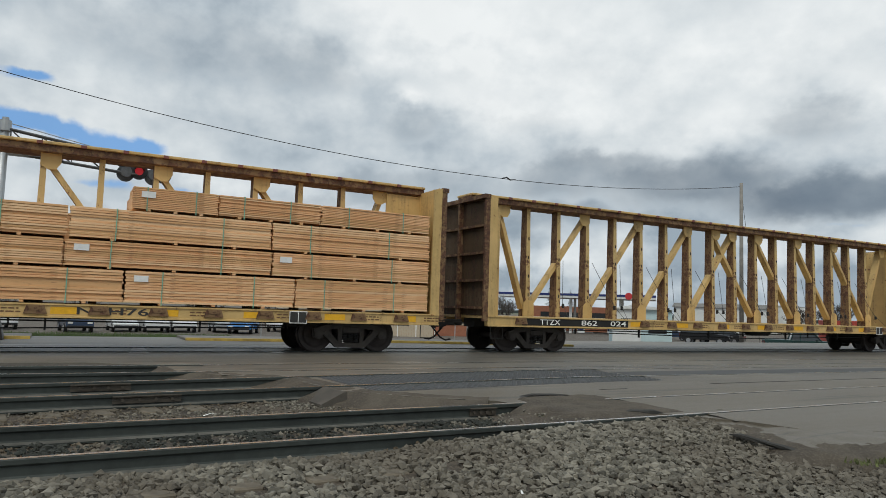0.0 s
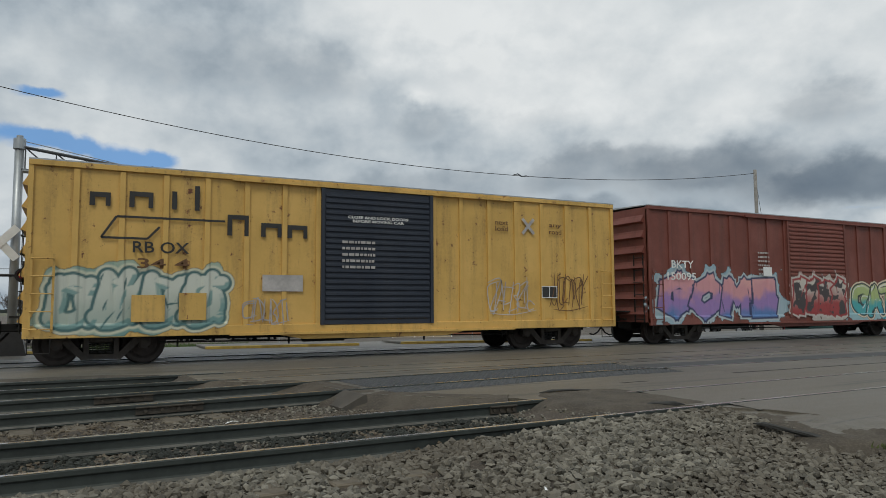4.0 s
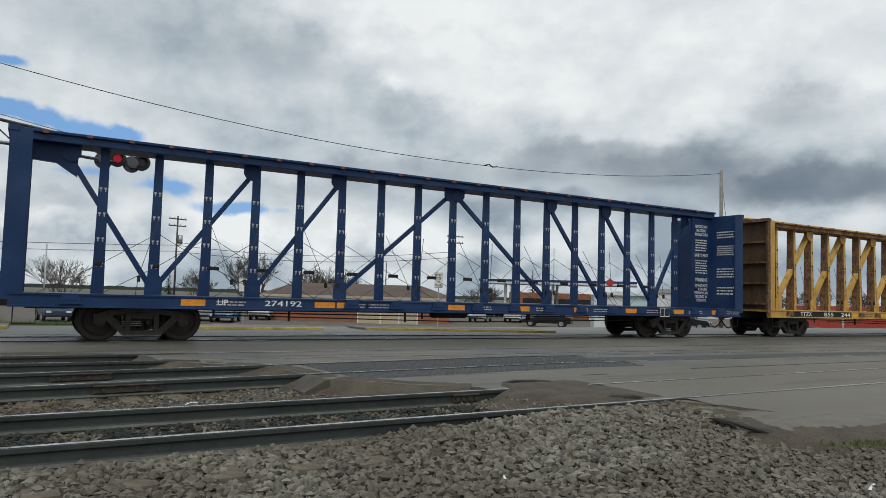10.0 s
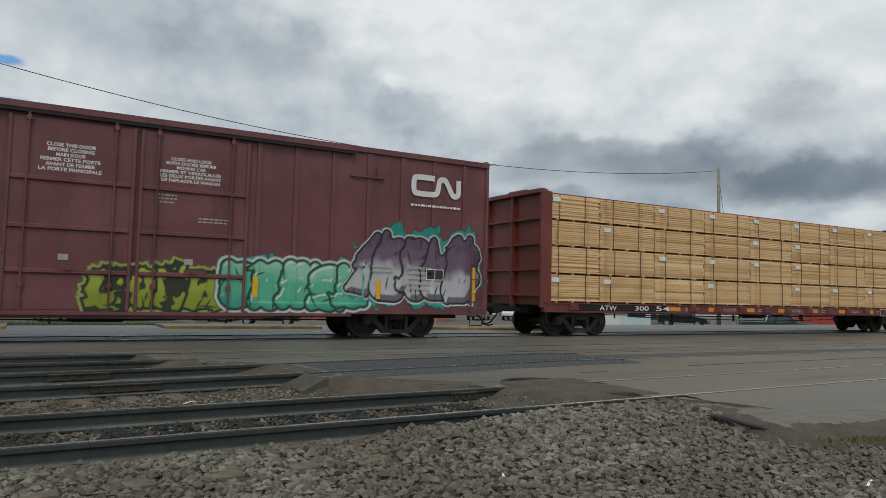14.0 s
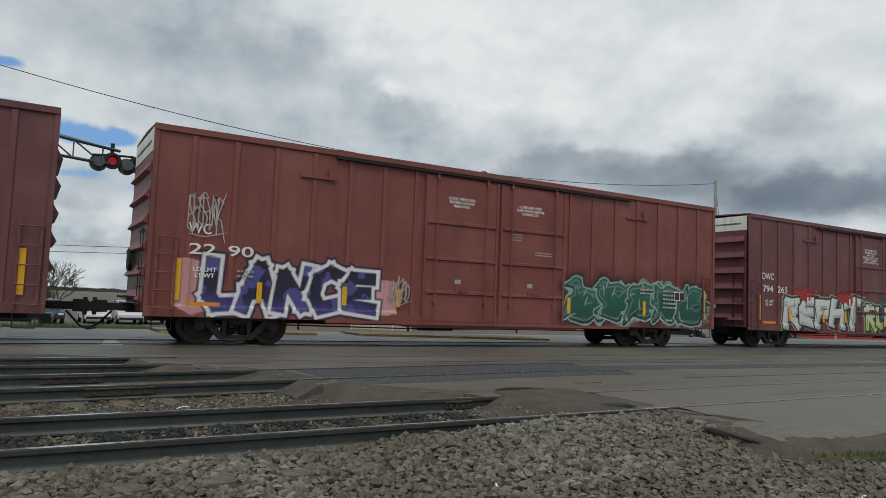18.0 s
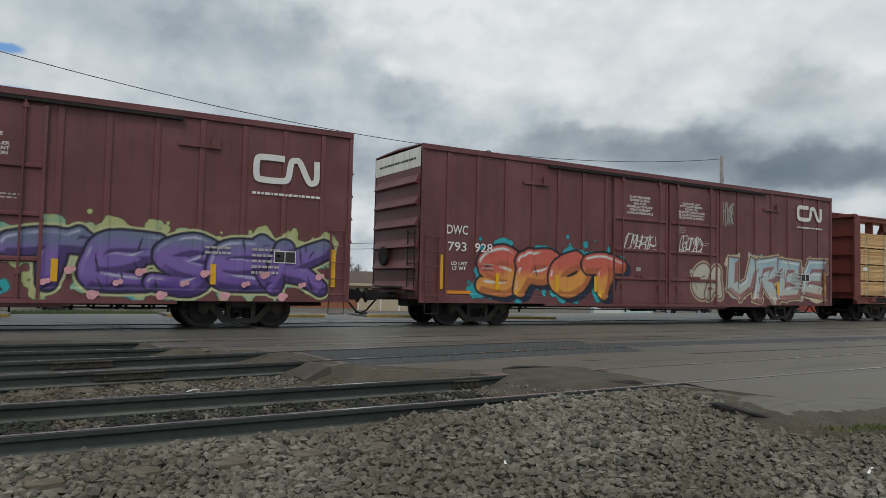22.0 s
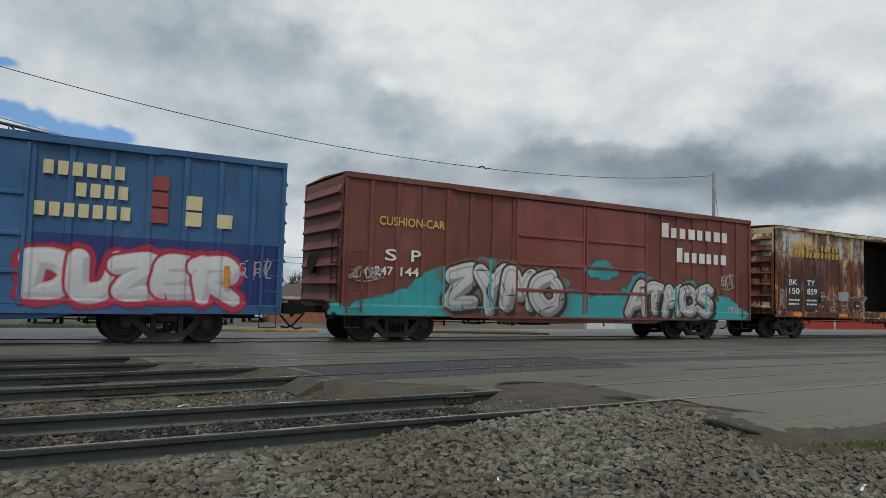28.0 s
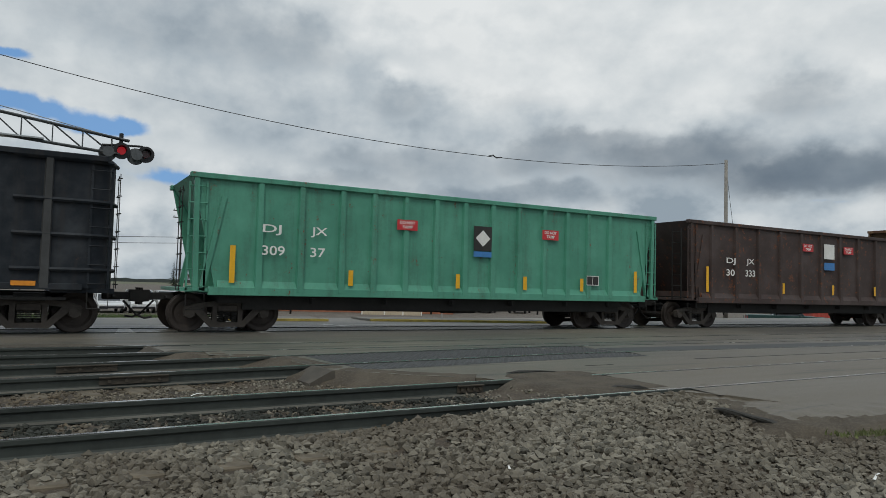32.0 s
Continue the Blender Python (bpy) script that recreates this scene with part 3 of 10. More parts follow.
def glyph_mesh(text, fat=0.0, shear=0.0, spacing=1.0):
    """Flat outline of a word in the built-in font as a bmesh, one unit high, starting at 0."""
    key = (text, fat, shear, spacing)
    if key not in GLYPHS:
        cu = bpy.data.curves.new("word", "FONT")
        cu.body, cu.offset, cu.shear, cu.space_character, cu.resolution_u = text, fat, shear, spacing, 3 if fat else 2
        cu.fill_mode = "FRONT"
        ob = bpy.data.objects.new("word", cu)
        GLYPHS[key] = bpy.data.meshes.new_from_object(ob)
        bpy.data.objects.remove(ob)
        bpy.data.curves.remove(cu)
    bm = bmesh.new()
    bm.from_mesh(GLYPHS[key])
    return bm


def fit_word(bm, x0, x1, z0, z1, y, wild=0.0, seed=0):
    xs, zs = [v.co.x for v in bm.verts], [v.co.y for v in bm.verts]
    ax, bx, az, bz = min(xs), max(xs), min(zs), max(zs)
    for v in bm.verts:
        u, w = (v.co.x - ax) / (bx - ax), (v.co.y - az) / max(bz - az, 1e-6)
        x, z = x0 + u * (x1 - x0), z0 + w * (z1 - z0)
        if wild:
            q = Vector((x * 0.9 + seed * 7, z * 0.9, seed))
            x += wild * noise.noise(q)
            z += wild * 0.8 * noise.noise(q + Vector((31, 7, 3)))
        v.co = (x, y, z)
    return bm


def to_part(bm, name, mat, parent, label=""):
    me = bpy.data.meshes.new(name)
    bm.to_mesh(me)
    bm.free()
    return part(name, me, mat, parent, label)


def words(parent, text, x0, x1, z0, z1, y, mat="white", bold=0.012, name="lettering"):
    to_part(fit_word(glyph_mesh(text, bold), x0, x1, z0, z1, y), name, mat, parent)


def lines(parent, rows, x0, x1, z0, z1, y, mat="white", name="stencil_text"):
    """Several centred lines of text as one stencil."""
    n, out = len(rows), bmesh.new()
    h = (z1 - z0) / n
    widest = max(len(r) for r in rows)
    for i, r in enumerate(rows):
        bm = glyph_mesh(r, 0.028)
        w = (x1 - x0) * len(r) / widest / 2
        mid = (x0 + x1) / 2
        fit_word(bm, mid - w, mid + w, z1 - h * (i + 0.86), z1 - h * (i + 0.12), y)
        me = bpy.data.meshes.new("row")
        bm.to_mesh(me)
        bm.free()
        out.from_mesh(me)
        bpy.data.meshes.remove(me)
    to_part(out, name, mat, parent)


def bars(parent, x0, x1, z0, z1, y, rows, mat="dimwhite", name="small_print", seed=1):
    """Print too small to read: short bars."""
    rng, g, h = random.Random(seed), Geo(), (z1 - z0) / rows
    for i in range(rows):
        x = x0
        while x < x1 - 0.03:
            w = min(rng.uniform(0.04, 0.15), x1 - x)
            g.add([(x, y, z1 - h * (i + 0.7)), (x + w, y, z1 - h * (i + 0.7)), (x + w, y, z1 - h * (i + 0.28)), (x, y, z1 - h * (i + 0.28))], [(0, 1, 2, 3)])
            x += w + 0.028
    return tagged(part(name, g, mat, parent), "rows of small worn print", "", "", "stuff")


def panel(parent, name, x0, x1, z0, z1, y, mat, label="", thick=0.006):
    ob = part(name, Geo().box(x0, x1, y, y + thick, z0, z1), mat, parent, label)
    if name == "consolidated_stencil":
        g, w, mid = Geo(), 0.018, (x0 + x1) / 2
        for a, b, c, d in ((x0, x1, z0, z0 + w), (x0, x1, z1 - w, z1), (x0, x0 + w, z0 + w, z1 - w), (x1 - w, x1, z0 + w, z1 - w), (mid - w / 2, mid + w / 2, z0 + w, z1 - w)):
            g.box(a, b, y - 0.003, y + 0.001, c, d)
        part("stencil_frame", g, "white", ob, "thin white frame")
    return ob


def ribbon(g, pts, width, y, sharp=0.25):
    """A calligraphic stroke: a smooth band through points that narrows at both ends."""
    p = [Vector(pts[0])] + [Vector(q) for q in pts] + [Vector(pts[-1])]
    line = []
    for i in range(1, len(p) - 2):
        for k in range(6):
            t = k / 6
            a, b, c, d = p[i - 1], p[i], p[i + 1], p[i + 2]
            line.append(0.5 * (2 * b + (c - a) * t + (2 * a - 5 * b + 4 * c - d) * t * t + (3 * b - a - 3 * c + d) * t ** 3))
    line.append(p[-1])
    n = len(line)
    v = []
    for i, q in enumerate(line):
        d = line[min(i + 1, n - 1)] - line[max(i - 1, 0)]
        d = d.normalized() if d.length > 1e-6 else Vector((1, 0))
        u = i / (n - 1)
        w = width / 2 * min(1.0, sharp + 2.2 * min(u, 1 - u) / 0.5 * 0.6)
        s = Vector((-d.y, d.x)) * w
        v += [(q.x + s.x, y, q.y + s.y), (q.x - s.x, y, q.y - s.y)]
    g.add(v, [(2 * i, 2 * i + 2, 2 * i + 3, 2 * i + 1) for i in range(n - 1)])


STROKES = ([(-1, -1), (-0.7, 0.2), (-0.9, 1.05)], [(-0.9, 0.7), (-0.1, 1.0), (0.9, 0.7)], [(0.75, 0.9), (0.45, 0.1), (0.95, -1.1)], [(-1.0, -0.9), (0.0, -0.65), (0.9, -0.95)],
           [(-0.8, 0.05), (0.0, 0.25), (0.7, 0.0)], [(-0.9, 1.1), (-0.3, -0.5), (0.1, -0.9), (0.4, -0.4), (0.95, 1.1)], [(0.2, 1.25), (-0.1, 0.2), (0.1, -1.05)],
           [(0.9, 0.75), (0.1, 1.0), (-0.8, 0.6), (-0.2, 0.05), (0.75, -0.3), (0.3, -0.95), (-0.95, -0.75)], [(0.8, 0.9), (-0.6, 0.8), (-0.9, 0.0), (-0.5, -0.9), (0.8, -0.8)],
           [(-0.9, -1), (-0.2, 0.9), (0.3, 0.8), (0.8, -1.0)], [(-0.8, 1), (-0.7, -0.9), (0.2, -1.0), (0.8, -0.4), (0.4, 0.5), (-0.6, 0.9)])


# strokes of painted capital letters, within -1 to 1
LETTERS = {
    "A": ([(-0.95, -1.1), (-0.35, 0.3), (0.0, 1.1), (0.3, 0.3), (0.95, -1.1)], [(-0.7, -0.35), (0.7, -0.2)]),
    "B": ([(-0.7, 1.05), (-0.72, -1.05)], [(-0.95, 0.95), (0.5, 0.95), (0.6, 0.3), (-0.4, 0.08), (0.7, -0.25), (0.6, -0.9), (-0.95, -1.0)]),
    "G": ([(0.9, 0.75), (0.1, 1.05), (-0.8, 0.6), (-0.8, -0.5), (0.1, -1.0), (0.8, -0.6), (0.75, -0.05)], [(0.15, -0.05), (1.0, 0.0)]),
    "J": ([(0.6, 1.1), (0.55, -0.4), (0.1, -1.0), (-0.8, -0.7)], [(0.0, 1.0), (1.0, 1.05)]),
    "C": ([(0.95, 0.7), (0.2, 1.1), (-0.7, 0.7), (-0.9, -0.2), (-0.4, -1.0), (0.9, -0.75)],),
    "D": ([(-0.75, 1.0), (-0.7, -1.0)], [(-1.0, 0.95), (0.2, 0.9), (0.9, 0.1), (0.4, -0.85), (-0.95, -1.0)]),
    "E": ([(0.9, 0.95), (-0.5, 0.9), (-0.8, 0.3), (-0.7, -0.7), (0.95, -0.95)], [(-0.7, 0.05), (0.6, 0.1)]),
    "H": ([(-0.75, 1.15), (-0.7, -1.05)], [(0.7, 1.0), (0.75, -1.2)], [(-0.9, -0.05), (0.9, 0.15)]),
    "I": ([(0.1, 1.15), (-0.1, 0.0), (0.1, -1.15)], [(-0.5, 1.0), (0.6, 1.0)]),
    "K": ([(-0.75, 1.1), (-0.7, -1.1)], [(0.9, 1.1), (-0.5, 0.0), (0.2, -0.4), (1.0, -1.15)]),
    "L": ([(-0.6, 1.2), (-0.7, -0.5), (-0.3, -0.95), (1.0, -0.85)],),
    "M": ([(-0.9, -1.1), (-0.7, 1.0), (0.0, -0.2), (0.7, 1.0), (0.9, -1.1)],),
    "N": ([(-0.85, -1.1), (-0.75, 1.0), (0.7, -0.9), (0.85, 1.15)],),
    "O": ([(0.1, 1.0), (-0.8, 0.5), (-0.8, -0.5), (0.0, -1.0), (0.8, -0.5), (0.8, 0.5), (0.0, 1.0)],),
    "P": ([(-0.7, 1.0), (-0.75, -1.2)], [(-0.95, 0.85), (0.5, 1.0), (0.85, 0.4), (0.4, -0.1), (-0.7, -0.15)]),
    "R": ([(-0.7, 1.0), (-0.75, -1.1)], [(-0.95, 0.85), (0.5, 1.0), (0.8, 0.4), (-0.3, 0.0), (1.0, -1.2)]),
    "S": ([(0.9, 0.75), (0.1, 1.05), (-0.75, 0.6), (-0.2, 0.08), (0.75, -0.35), (0.3, -0.98), (-0.95, -0.75)],),
    "T": ([(-1.1, 0.8), (0.0, 1.0), (1.1, 0.85)], [(0.05, 0.95), (-0.05, -1.15)]),
    "U": ([(-0.85, 1.1), (-0.75, -0.5), (0.0, -1.0), (0.75, -0.4), (0.85, 1.15)],),
    "Y": ([(-0.95, 1.1), (0.0, 0.0), (-0.1, -1.15)], [(0.95, 1.15), (0.0, 0.0)]),
    "Z": ([(-0.9, 0.85), (0.8, 1.0), (-0.7, -0.85), (1.0, -0.95)],),
}


# hooks and arrows that run out of a letter into its neighbours
ARMS = ([(0.2, 0.25), (0.9, 0.55), (1.3, 0.3), (1.55, 0.95)], [(-0.5, -0.5), (-1.1, -0.85), (-1.6, -0.45)], [(0.4, -0.8), (1.0, -1.15), (1.6, -0.8), (1.5, -0.4)],
        [(-0.4, 0.8), (-0.9, 1.3), (-1.5, 1.05)], [(-0.9, 0.15), (0.2, 0.35), (1.3, 0.05)], [(0.3, 0.7), (0.7, 1.3), (1.2, 1.2)], [(-0.3, -1.0), (-0.5, -0.2), (-1.2, 0.1), (-1.3, 0.7)])


# ---- sprayed pieces: each is one sheet of paint that follows the wall, cut up letter by letter
CELL = 0.026


def paint_sheet_material():
    """Sprayed paint whose colour and cover are stored on the sheet, with grain and rubbed spots."""
    m, t, b = material("sprayed_paint")
    col = nd(t, "ShaderNodeVertexColor")
    col.layer_name = "paint"
    co = nd(t, "ShaderNodeTexCoord").outputs["Object"]
    grain = noise_node(t, co, 30.0, 4, 0.7)
    streak = noise_node(t, co, 1.0, 5, 0.6, (5.0, 5.0, 0.5))
    c = mix(t, math_node(t, "MULTIPLY", ramp(t, grain, 0.55, 0.9), 0.18), col.outputs[0], (0.05, 0.042, 0.040))
    c = mix(t, math_node(t, "MULTIPLY", ramp(t, streak, 0.54, 0.82), 0.24), c, (0.055, 0.042, 0.038))
    finish(t, b, c, 0.55)
    thin = math_node(t, "MULTIPLY_ADD", ramp(t, grain, 0.62, 0.80), -0.35, 1.0)
    setv(t, b.inputs["Alpha"], math_node(t, "MULTIPLY", col.outputs[1], thin))
    return m


MAT["sprayed"] = paint_sheet_material()


def value_noise(x, z, scale, seed):
    """Smooth random values from 0 to 1 over a grid of places."""
    tab = np.random.default_rng(seed).random((61, 61))
    out, total, amp = np.zeros_like(x), 0.0, 1.0
    for _ in range(3):
        a, b = x * scale + 17.3, z * scale + 9.1
        i, j = np.floor(a).astype(int), np.floor(b).astype(int)
        u, v = a - i, b - j
        u, v = u * u * (3 - 2 * u), v * v * (3 - 2 * v)
        g = lambda p, q: tab[p % 61, q % 61]
        out += amp * ((g(i, j) * (1 - u) + g(i + 1, j) * u) * (1 - v) + (g(i, j + 1) * (1 - u) + g(i + 1, j + 1) * u) * v)
        total, amp, scale = total + amp, amp * 0.5, scale * 2.1
    return out / total


def fade_in(a, lo, hi):
    q = np.clip((a - lo) / (hi - lo), 0, 1)
    return q * q * (3 - 2 * q)


def bend(pts, n=4):
    """A smooth line through points."""
    p = [Vector(pts[0])] + [Vector(q) for q in pts] + [Vector(pts[-1])]
    line = []
    for i in range(1, len(p) - 2):
        for k in range(n):
            t = k / n
            a, b, c, d = p[i - 1], p[i], p[i + 1], p[i + 2]
            line.append(0.5 * (2 * b + (c - a) * t + (2 * a - 5 * b + 4 * c - d) * t * t + (3 * b - a - 3 * c + d) * t ** 3))
    return line + [p[-1]]


def stroke_field(x, z, strokes, half, style):
    """How far each place lies outside the painted strokes (below 0: inside)."""
    d = np.full(x.shape, 9.0)
    for pts, thin in strokes:
        line = bend(pts) if style == "round" and thin >= 1 else [Vector(q) for q in pts]
        if style == "spike" or thin < 1:
            line = [line[0] + (line[0] - line[1]) * 0.25] + line[1:-1] + [line[-1] + (line[-1] - line[-2]) * 0.25]
        steps = [0.0]
        for p, q in zip(line, line[1:]):
            steps.append(steps[-1] + (q - p).length)
        whole = max(steps[-1], 1e-6)
        for k, (p, q) in enumerate(zip(line, line[1:])):
            e = q - p
            size = max(e.length, 1e-6)
            ex, ez = e.x / size, e.y / size
            along = (x - p.x) * ex + (z - p.y) * ez
            across = np.abs((z - p.y) * ex - (x - p.x) * ez)
            if style == "square" and thin >= 1:
                m = np.maximum(across - half * thin, np.abs(along - size / 2) - size / 2 - half * thin * 0.75)
            else:
                t = np.clip(along, 0, size)
                u = (steps[k] + t) / whole
                if style == "spike" or thin < 1:
                    w = half * thin * (0.04 + 1.45 * np.maximum(0, 1 - np.abs(2 * u - 0.86)) ** 0.8)
                else:
                    w = half * thin * (0.86 + 0.24 * np.sin(u * 3.1 + 0.6))
                m = np.hypot(along - t, across) - w
            d = np.minimum(d, m)
    return d


def letter_strokes(word, x0, x1, z0, z1, rng, arms, lean, jit, overlap):
    """Strokes of each letter of a piece, placed side by side; * stands for a letter that spells nothing."""
    step, h = (x1 - x0) / len(word), (z1 - z0) / 2
    out = []
    for i, c in enumerate(word):
        cx, w, tall = x0 + step * (i + 0.5), step * 0.5 * overlap, rng.uniform(0.88, 1.08)
        cz, sl = (z0 + z1) / 2 + rng.uniform(-0.07, 0.07) * h, lean + rng.uniform(-0.14, 0.14)
        forms = [(f, 1.0) for f in (rng.sample(STROKES, 4) if c == "*" else LETTERS[c])] + [(f, 0.6) for f in rng.sample(ARMS, arms)]
        out.append([([(cx + a * w * 0.80 + sl * b * w * 0.7 + rng.uniform(-jit, jit) * w, cz + b * h * 0.80 * tall + rng.uniform(-jit, jit) * h) for a, b in f], thin) for f, thin in forms])
    return out


PIECES = {}


def piece(car, x0, x1, z0, z1, y, steps, word, fills=((0, 0, 0),) * 2, line=(0, 0, 0), shapes=None, key=None, keyw=0.06, cloud=None, grow=0.15, rough=0.3, dots=0, haze=None, block=None, offset=(0.08, -0.07), gloss=None, shade=None, echo=None,
          patch=None, style="round", fat=0.20, edge=0.05, arms=0, lean=0.15, jit=0.06, overlap=1.1, seed=1, low=0.66, sill=0.91, blobs=(), cuts=3.0, label="sprayed graffiti letter", sillout=0.05):
    """A graffiti piece: cloud, keyline, block, letters with outline, faded fill, shading and gloss.
    fills: colours from the foot to the top; blobs: (x, z, rx, rz) of plain clouds; steps: where the wall stands out."""
    rng = random.Random(seed)
    ax, bx, az, bz = x0 - 0.5, x1 + 0.5, max(low, z0 - 0.35), z1 + 0.6
    nx, nz = int((bx - ax) / CELL) + 1, int((bz - az) / CELL) + 1
    x, z = np.meshgrid(np.linspace(ax, bx, nx), np.linspace(az, bz, nz), indexing="ij")
    rgb, cover = np.zeros((nx, nz, 3)), np.zeros((nx, nz))
    owner = np.full((nx, nz), -1)
    fine, broad = value_noise(x, z, 3.1, seed + 5), value_noise(x, z, 0.9, seed + 9)
    aa = CELL * 0.6

    def lay(a, colour, who=None):
        nonlocal rgb, cover
        colour = np.broadcast_to(np.asarray(colour, float), rgb.shape)
        total = a + cover * (1 - a)
        k = np.where(total > 1e-4, a / np.maximum(total, 1e-4), 1.0)[..., None]
        rgb = rgb * (1 - k) + colour * k
        cover = total
        if who is not None:
            owner[a > 0.5] = who

    def grade(cols, v):
        v = np.clip(v, 0, 0.9999) * (len(cols) - 1)
        i = v.astype(int)
        f = fade_in(v - i, 0.15, 0.85)[..., None]
        c = np.asarray(cols, float)
        return c[i] * (1 - f) + c[np.minimum(i + 1, len(cols) - 1)] * f

    h = z1 - z0
    half = fat * h * 0.5
    forms = letter_strokes(word, x0 + half, x1 - half, z0 + half, z1 - half, rng, arms, lean, jit, overlap) if word else (shapes or [])
    fields = [stroke_field(x, z, f, half, style) for f in forms]
    whole = np.minimum.reduce(fields) if fields else np.full(x.shape, 9.0)
    if haze:
        lay(0.75 * np.exp(-np.maximum(whole - edge, 0) / 0.16) * fade_in(broad, 0.25, 0.6), haze)
    if cloud:
        d = whole - edge - grow
        for cx, cz, rx, rz in blobs:
            d = np.minimum(d, (np.hypot((x - cx) / rx, (z - cz) / rz) - 1) * min(rx, rz))
        d = d + rough * (fine - 0.5) + rough * 0.8 * (broad - 0.5)
        lay(fade_in(-d, -0.02, 0.035), grade(cloud, broad * 1.6 - 0.3))
        for _ in range(dots):
            cx, r = rng.uniform(x0, x1), rng.uniform(0.03, 0.13)
            cz = z1 + rng.uniform(-0.25, 0.32) if rng.random() < 0.75 else z0 + rng.uniform(0.0, 0.3)
            lay(fade_in(r - np.hypot(x - cx, z - cz), -0.02, 0.02), cloud[0])
    if key:
        lay(fade_in(edge * 1.3 + keyw - whole, -aa * 1.6, aa * 1.6), key)
    if block:
        sx, sz = int(round(offset[0] / CELL)), int(round(offset[1] / CELL))
        for k in range(1, 4):
            mx, mz = round(sx * k / 3), round(sz * k / 3)
            far = np.full(whole.shape, 9.0)
            far[max(mx, 0):nx + min(mx, 0), max(mz, 0):nz + min(mz, 0)] = whole[max(-mx, 0):nx + min(-mx, 0), max(-mz, 0):nz + min(-mz, 0)]
            lay(fade_in(edge * 0.7 - far, -aa, aa), block)
    for i, d in enumerate(fields):
        lay(fade_in(edge * 1.3 - d, -aa, aa), line, i)
        v = (z - z0) / h + 0.28 * (fine - 0.5) + 0.35 * (broad - 0.5)
        body = grade(fills, v)
        if patch:
            body = body * (1 - fade_in(fine, 0.54, 0.58)[..., None]) + np.asarray(patch) * fade_in(fine, 0.54, 0.58)[..., None]
        gx, gz = np.gradient(d)
        n = np.maximum(np.hypot(gx, gz), 1e-6)
        face = (-0.55 * gx + 0.83 * gz) / n
        inner = -d / half
        if shade is not None:
            k = (fade_in(-face, 0.1, 0.6) * fade_in(0.75 - inner, 0, 0.25))[..., None] * 0.8
            body = body * (1 - k) + np.asarray(shade) * k
        if echo is not None:
            k = (fade_in(0.09 - np.abs(inner - 0.50), -0.05, 0.06))[..., None] * 0.85
            body = body * (1 - k) + np.asarray(echo) * k
        if gloss is not None:
            k = (fade_in(face, 0.45, 0.75) * fade_in(0.13 - np.abs(inner - 0.34), -0.04, 0.06) * fade_in(broad, 0.38, 0.5))[..., None]
            body = body * (1 - k) + np.asarray(gloss) * k
        lay(fade_in(-d, -aa, aa), body)
    for _ in range(int((x1 - x0) * cuts) if fields else 0):
        # thin painted cuts inside the letters
        cx, cz, q, size = rng.uniform(x0, x1), rng.uniform(z0 + 0.1 * h, z1 - 0.1 * h), rng.choice((0.15, 1.2, 1.6, 1.9)) + rng.uniform(-0.25, 0.25), rng.uniform(0.10, 0.30)
        along, across = (x - cx) * math.cos(q) + (z - cz) * math.sin(q), (z - cz) * math.cos(q) - (x - cx) * math.sin(q)
        lay(fade_in(0.020 * (1 - (along / size) ** 2) - np.abs(across + 0.25 * along ** 2), -0.012, 0.010) * (np.abs(along) < size) * (whole < 0), line)
    cover *= np.where(z < low + 0.02, 0, 1)

    # the sheet follows wall, posts, doors and sill
    k = PIECES.get(car.name, 0)
    PIECES[car.name] = k + 1
    out = np.zeros_like(x)
    for a, b, q in steps:
        out = np.where((x > a - CELL) & (x < b + CELL), np.maximum(out, q), out)
    out = np.where(z < sill + CELL, np.maximum(out, sillout), out)
    yy = y - out - 0.0014 - 0.0006 * k
    quad = np.stack([np.arange(nx * nz).reshape(nx, nz)[s, t] for s, t in ((slice(0, -1), slice(0, -1)), (slice(1, None), slice(0, -1)), (slice(1, None), slice(1, None)), (slice(0, -1), slice(1, None)))], -1).reshape(-1, 4)
    quad = quad[cover.reshape(-1)[quad].max(1) > 0.02]
    place_of = np.stack([x, yy, z], -1).reshape(-1, 3)
    paint_of = np.concatenate([np.clip(rgb, 0, 1), cover[..., None]], -1).reshape(-1, 4)
    mine = owner.reshape(-1)[quad[:, 0]]
    for who in sorted(set(mine.tolist())):
        q = quad[mine == who]
        used, idx = np.unique(q, return_inverse=True)
        name = "graffiti_cloud" if who < 0 else "graffiti_letter"
        me = bpy.data.meshes.new(name)
        me.vertices.add(len(used)), me.loops.add(q.size), me.polygons.add(len(q))
        me.vertices.foreach_set("co", place_of[used].astype(np.float32).ravel())
        me.loops.foreach_set("vertex_index", idx.astype(np.int32).ravel())
        me.polygons.foreach_set("loop_start", np.arange(0, q.size, 4, dtype=np.int32))
        me.update(calc_edges=True)
        me.color_attributes.new("paint", "FLOAT_COLOR", "POINT").data.foreach_set("color", paint_of[used].astype(np.float32).ravel())
        ob = part(name, me, "sprayed", car, "sprayed cloud and lines round the letters" if who < 0 else label)
        if who < 0:
            tagged(ob, "sprayed cloud and lines round the letters", "", "", "stuff")


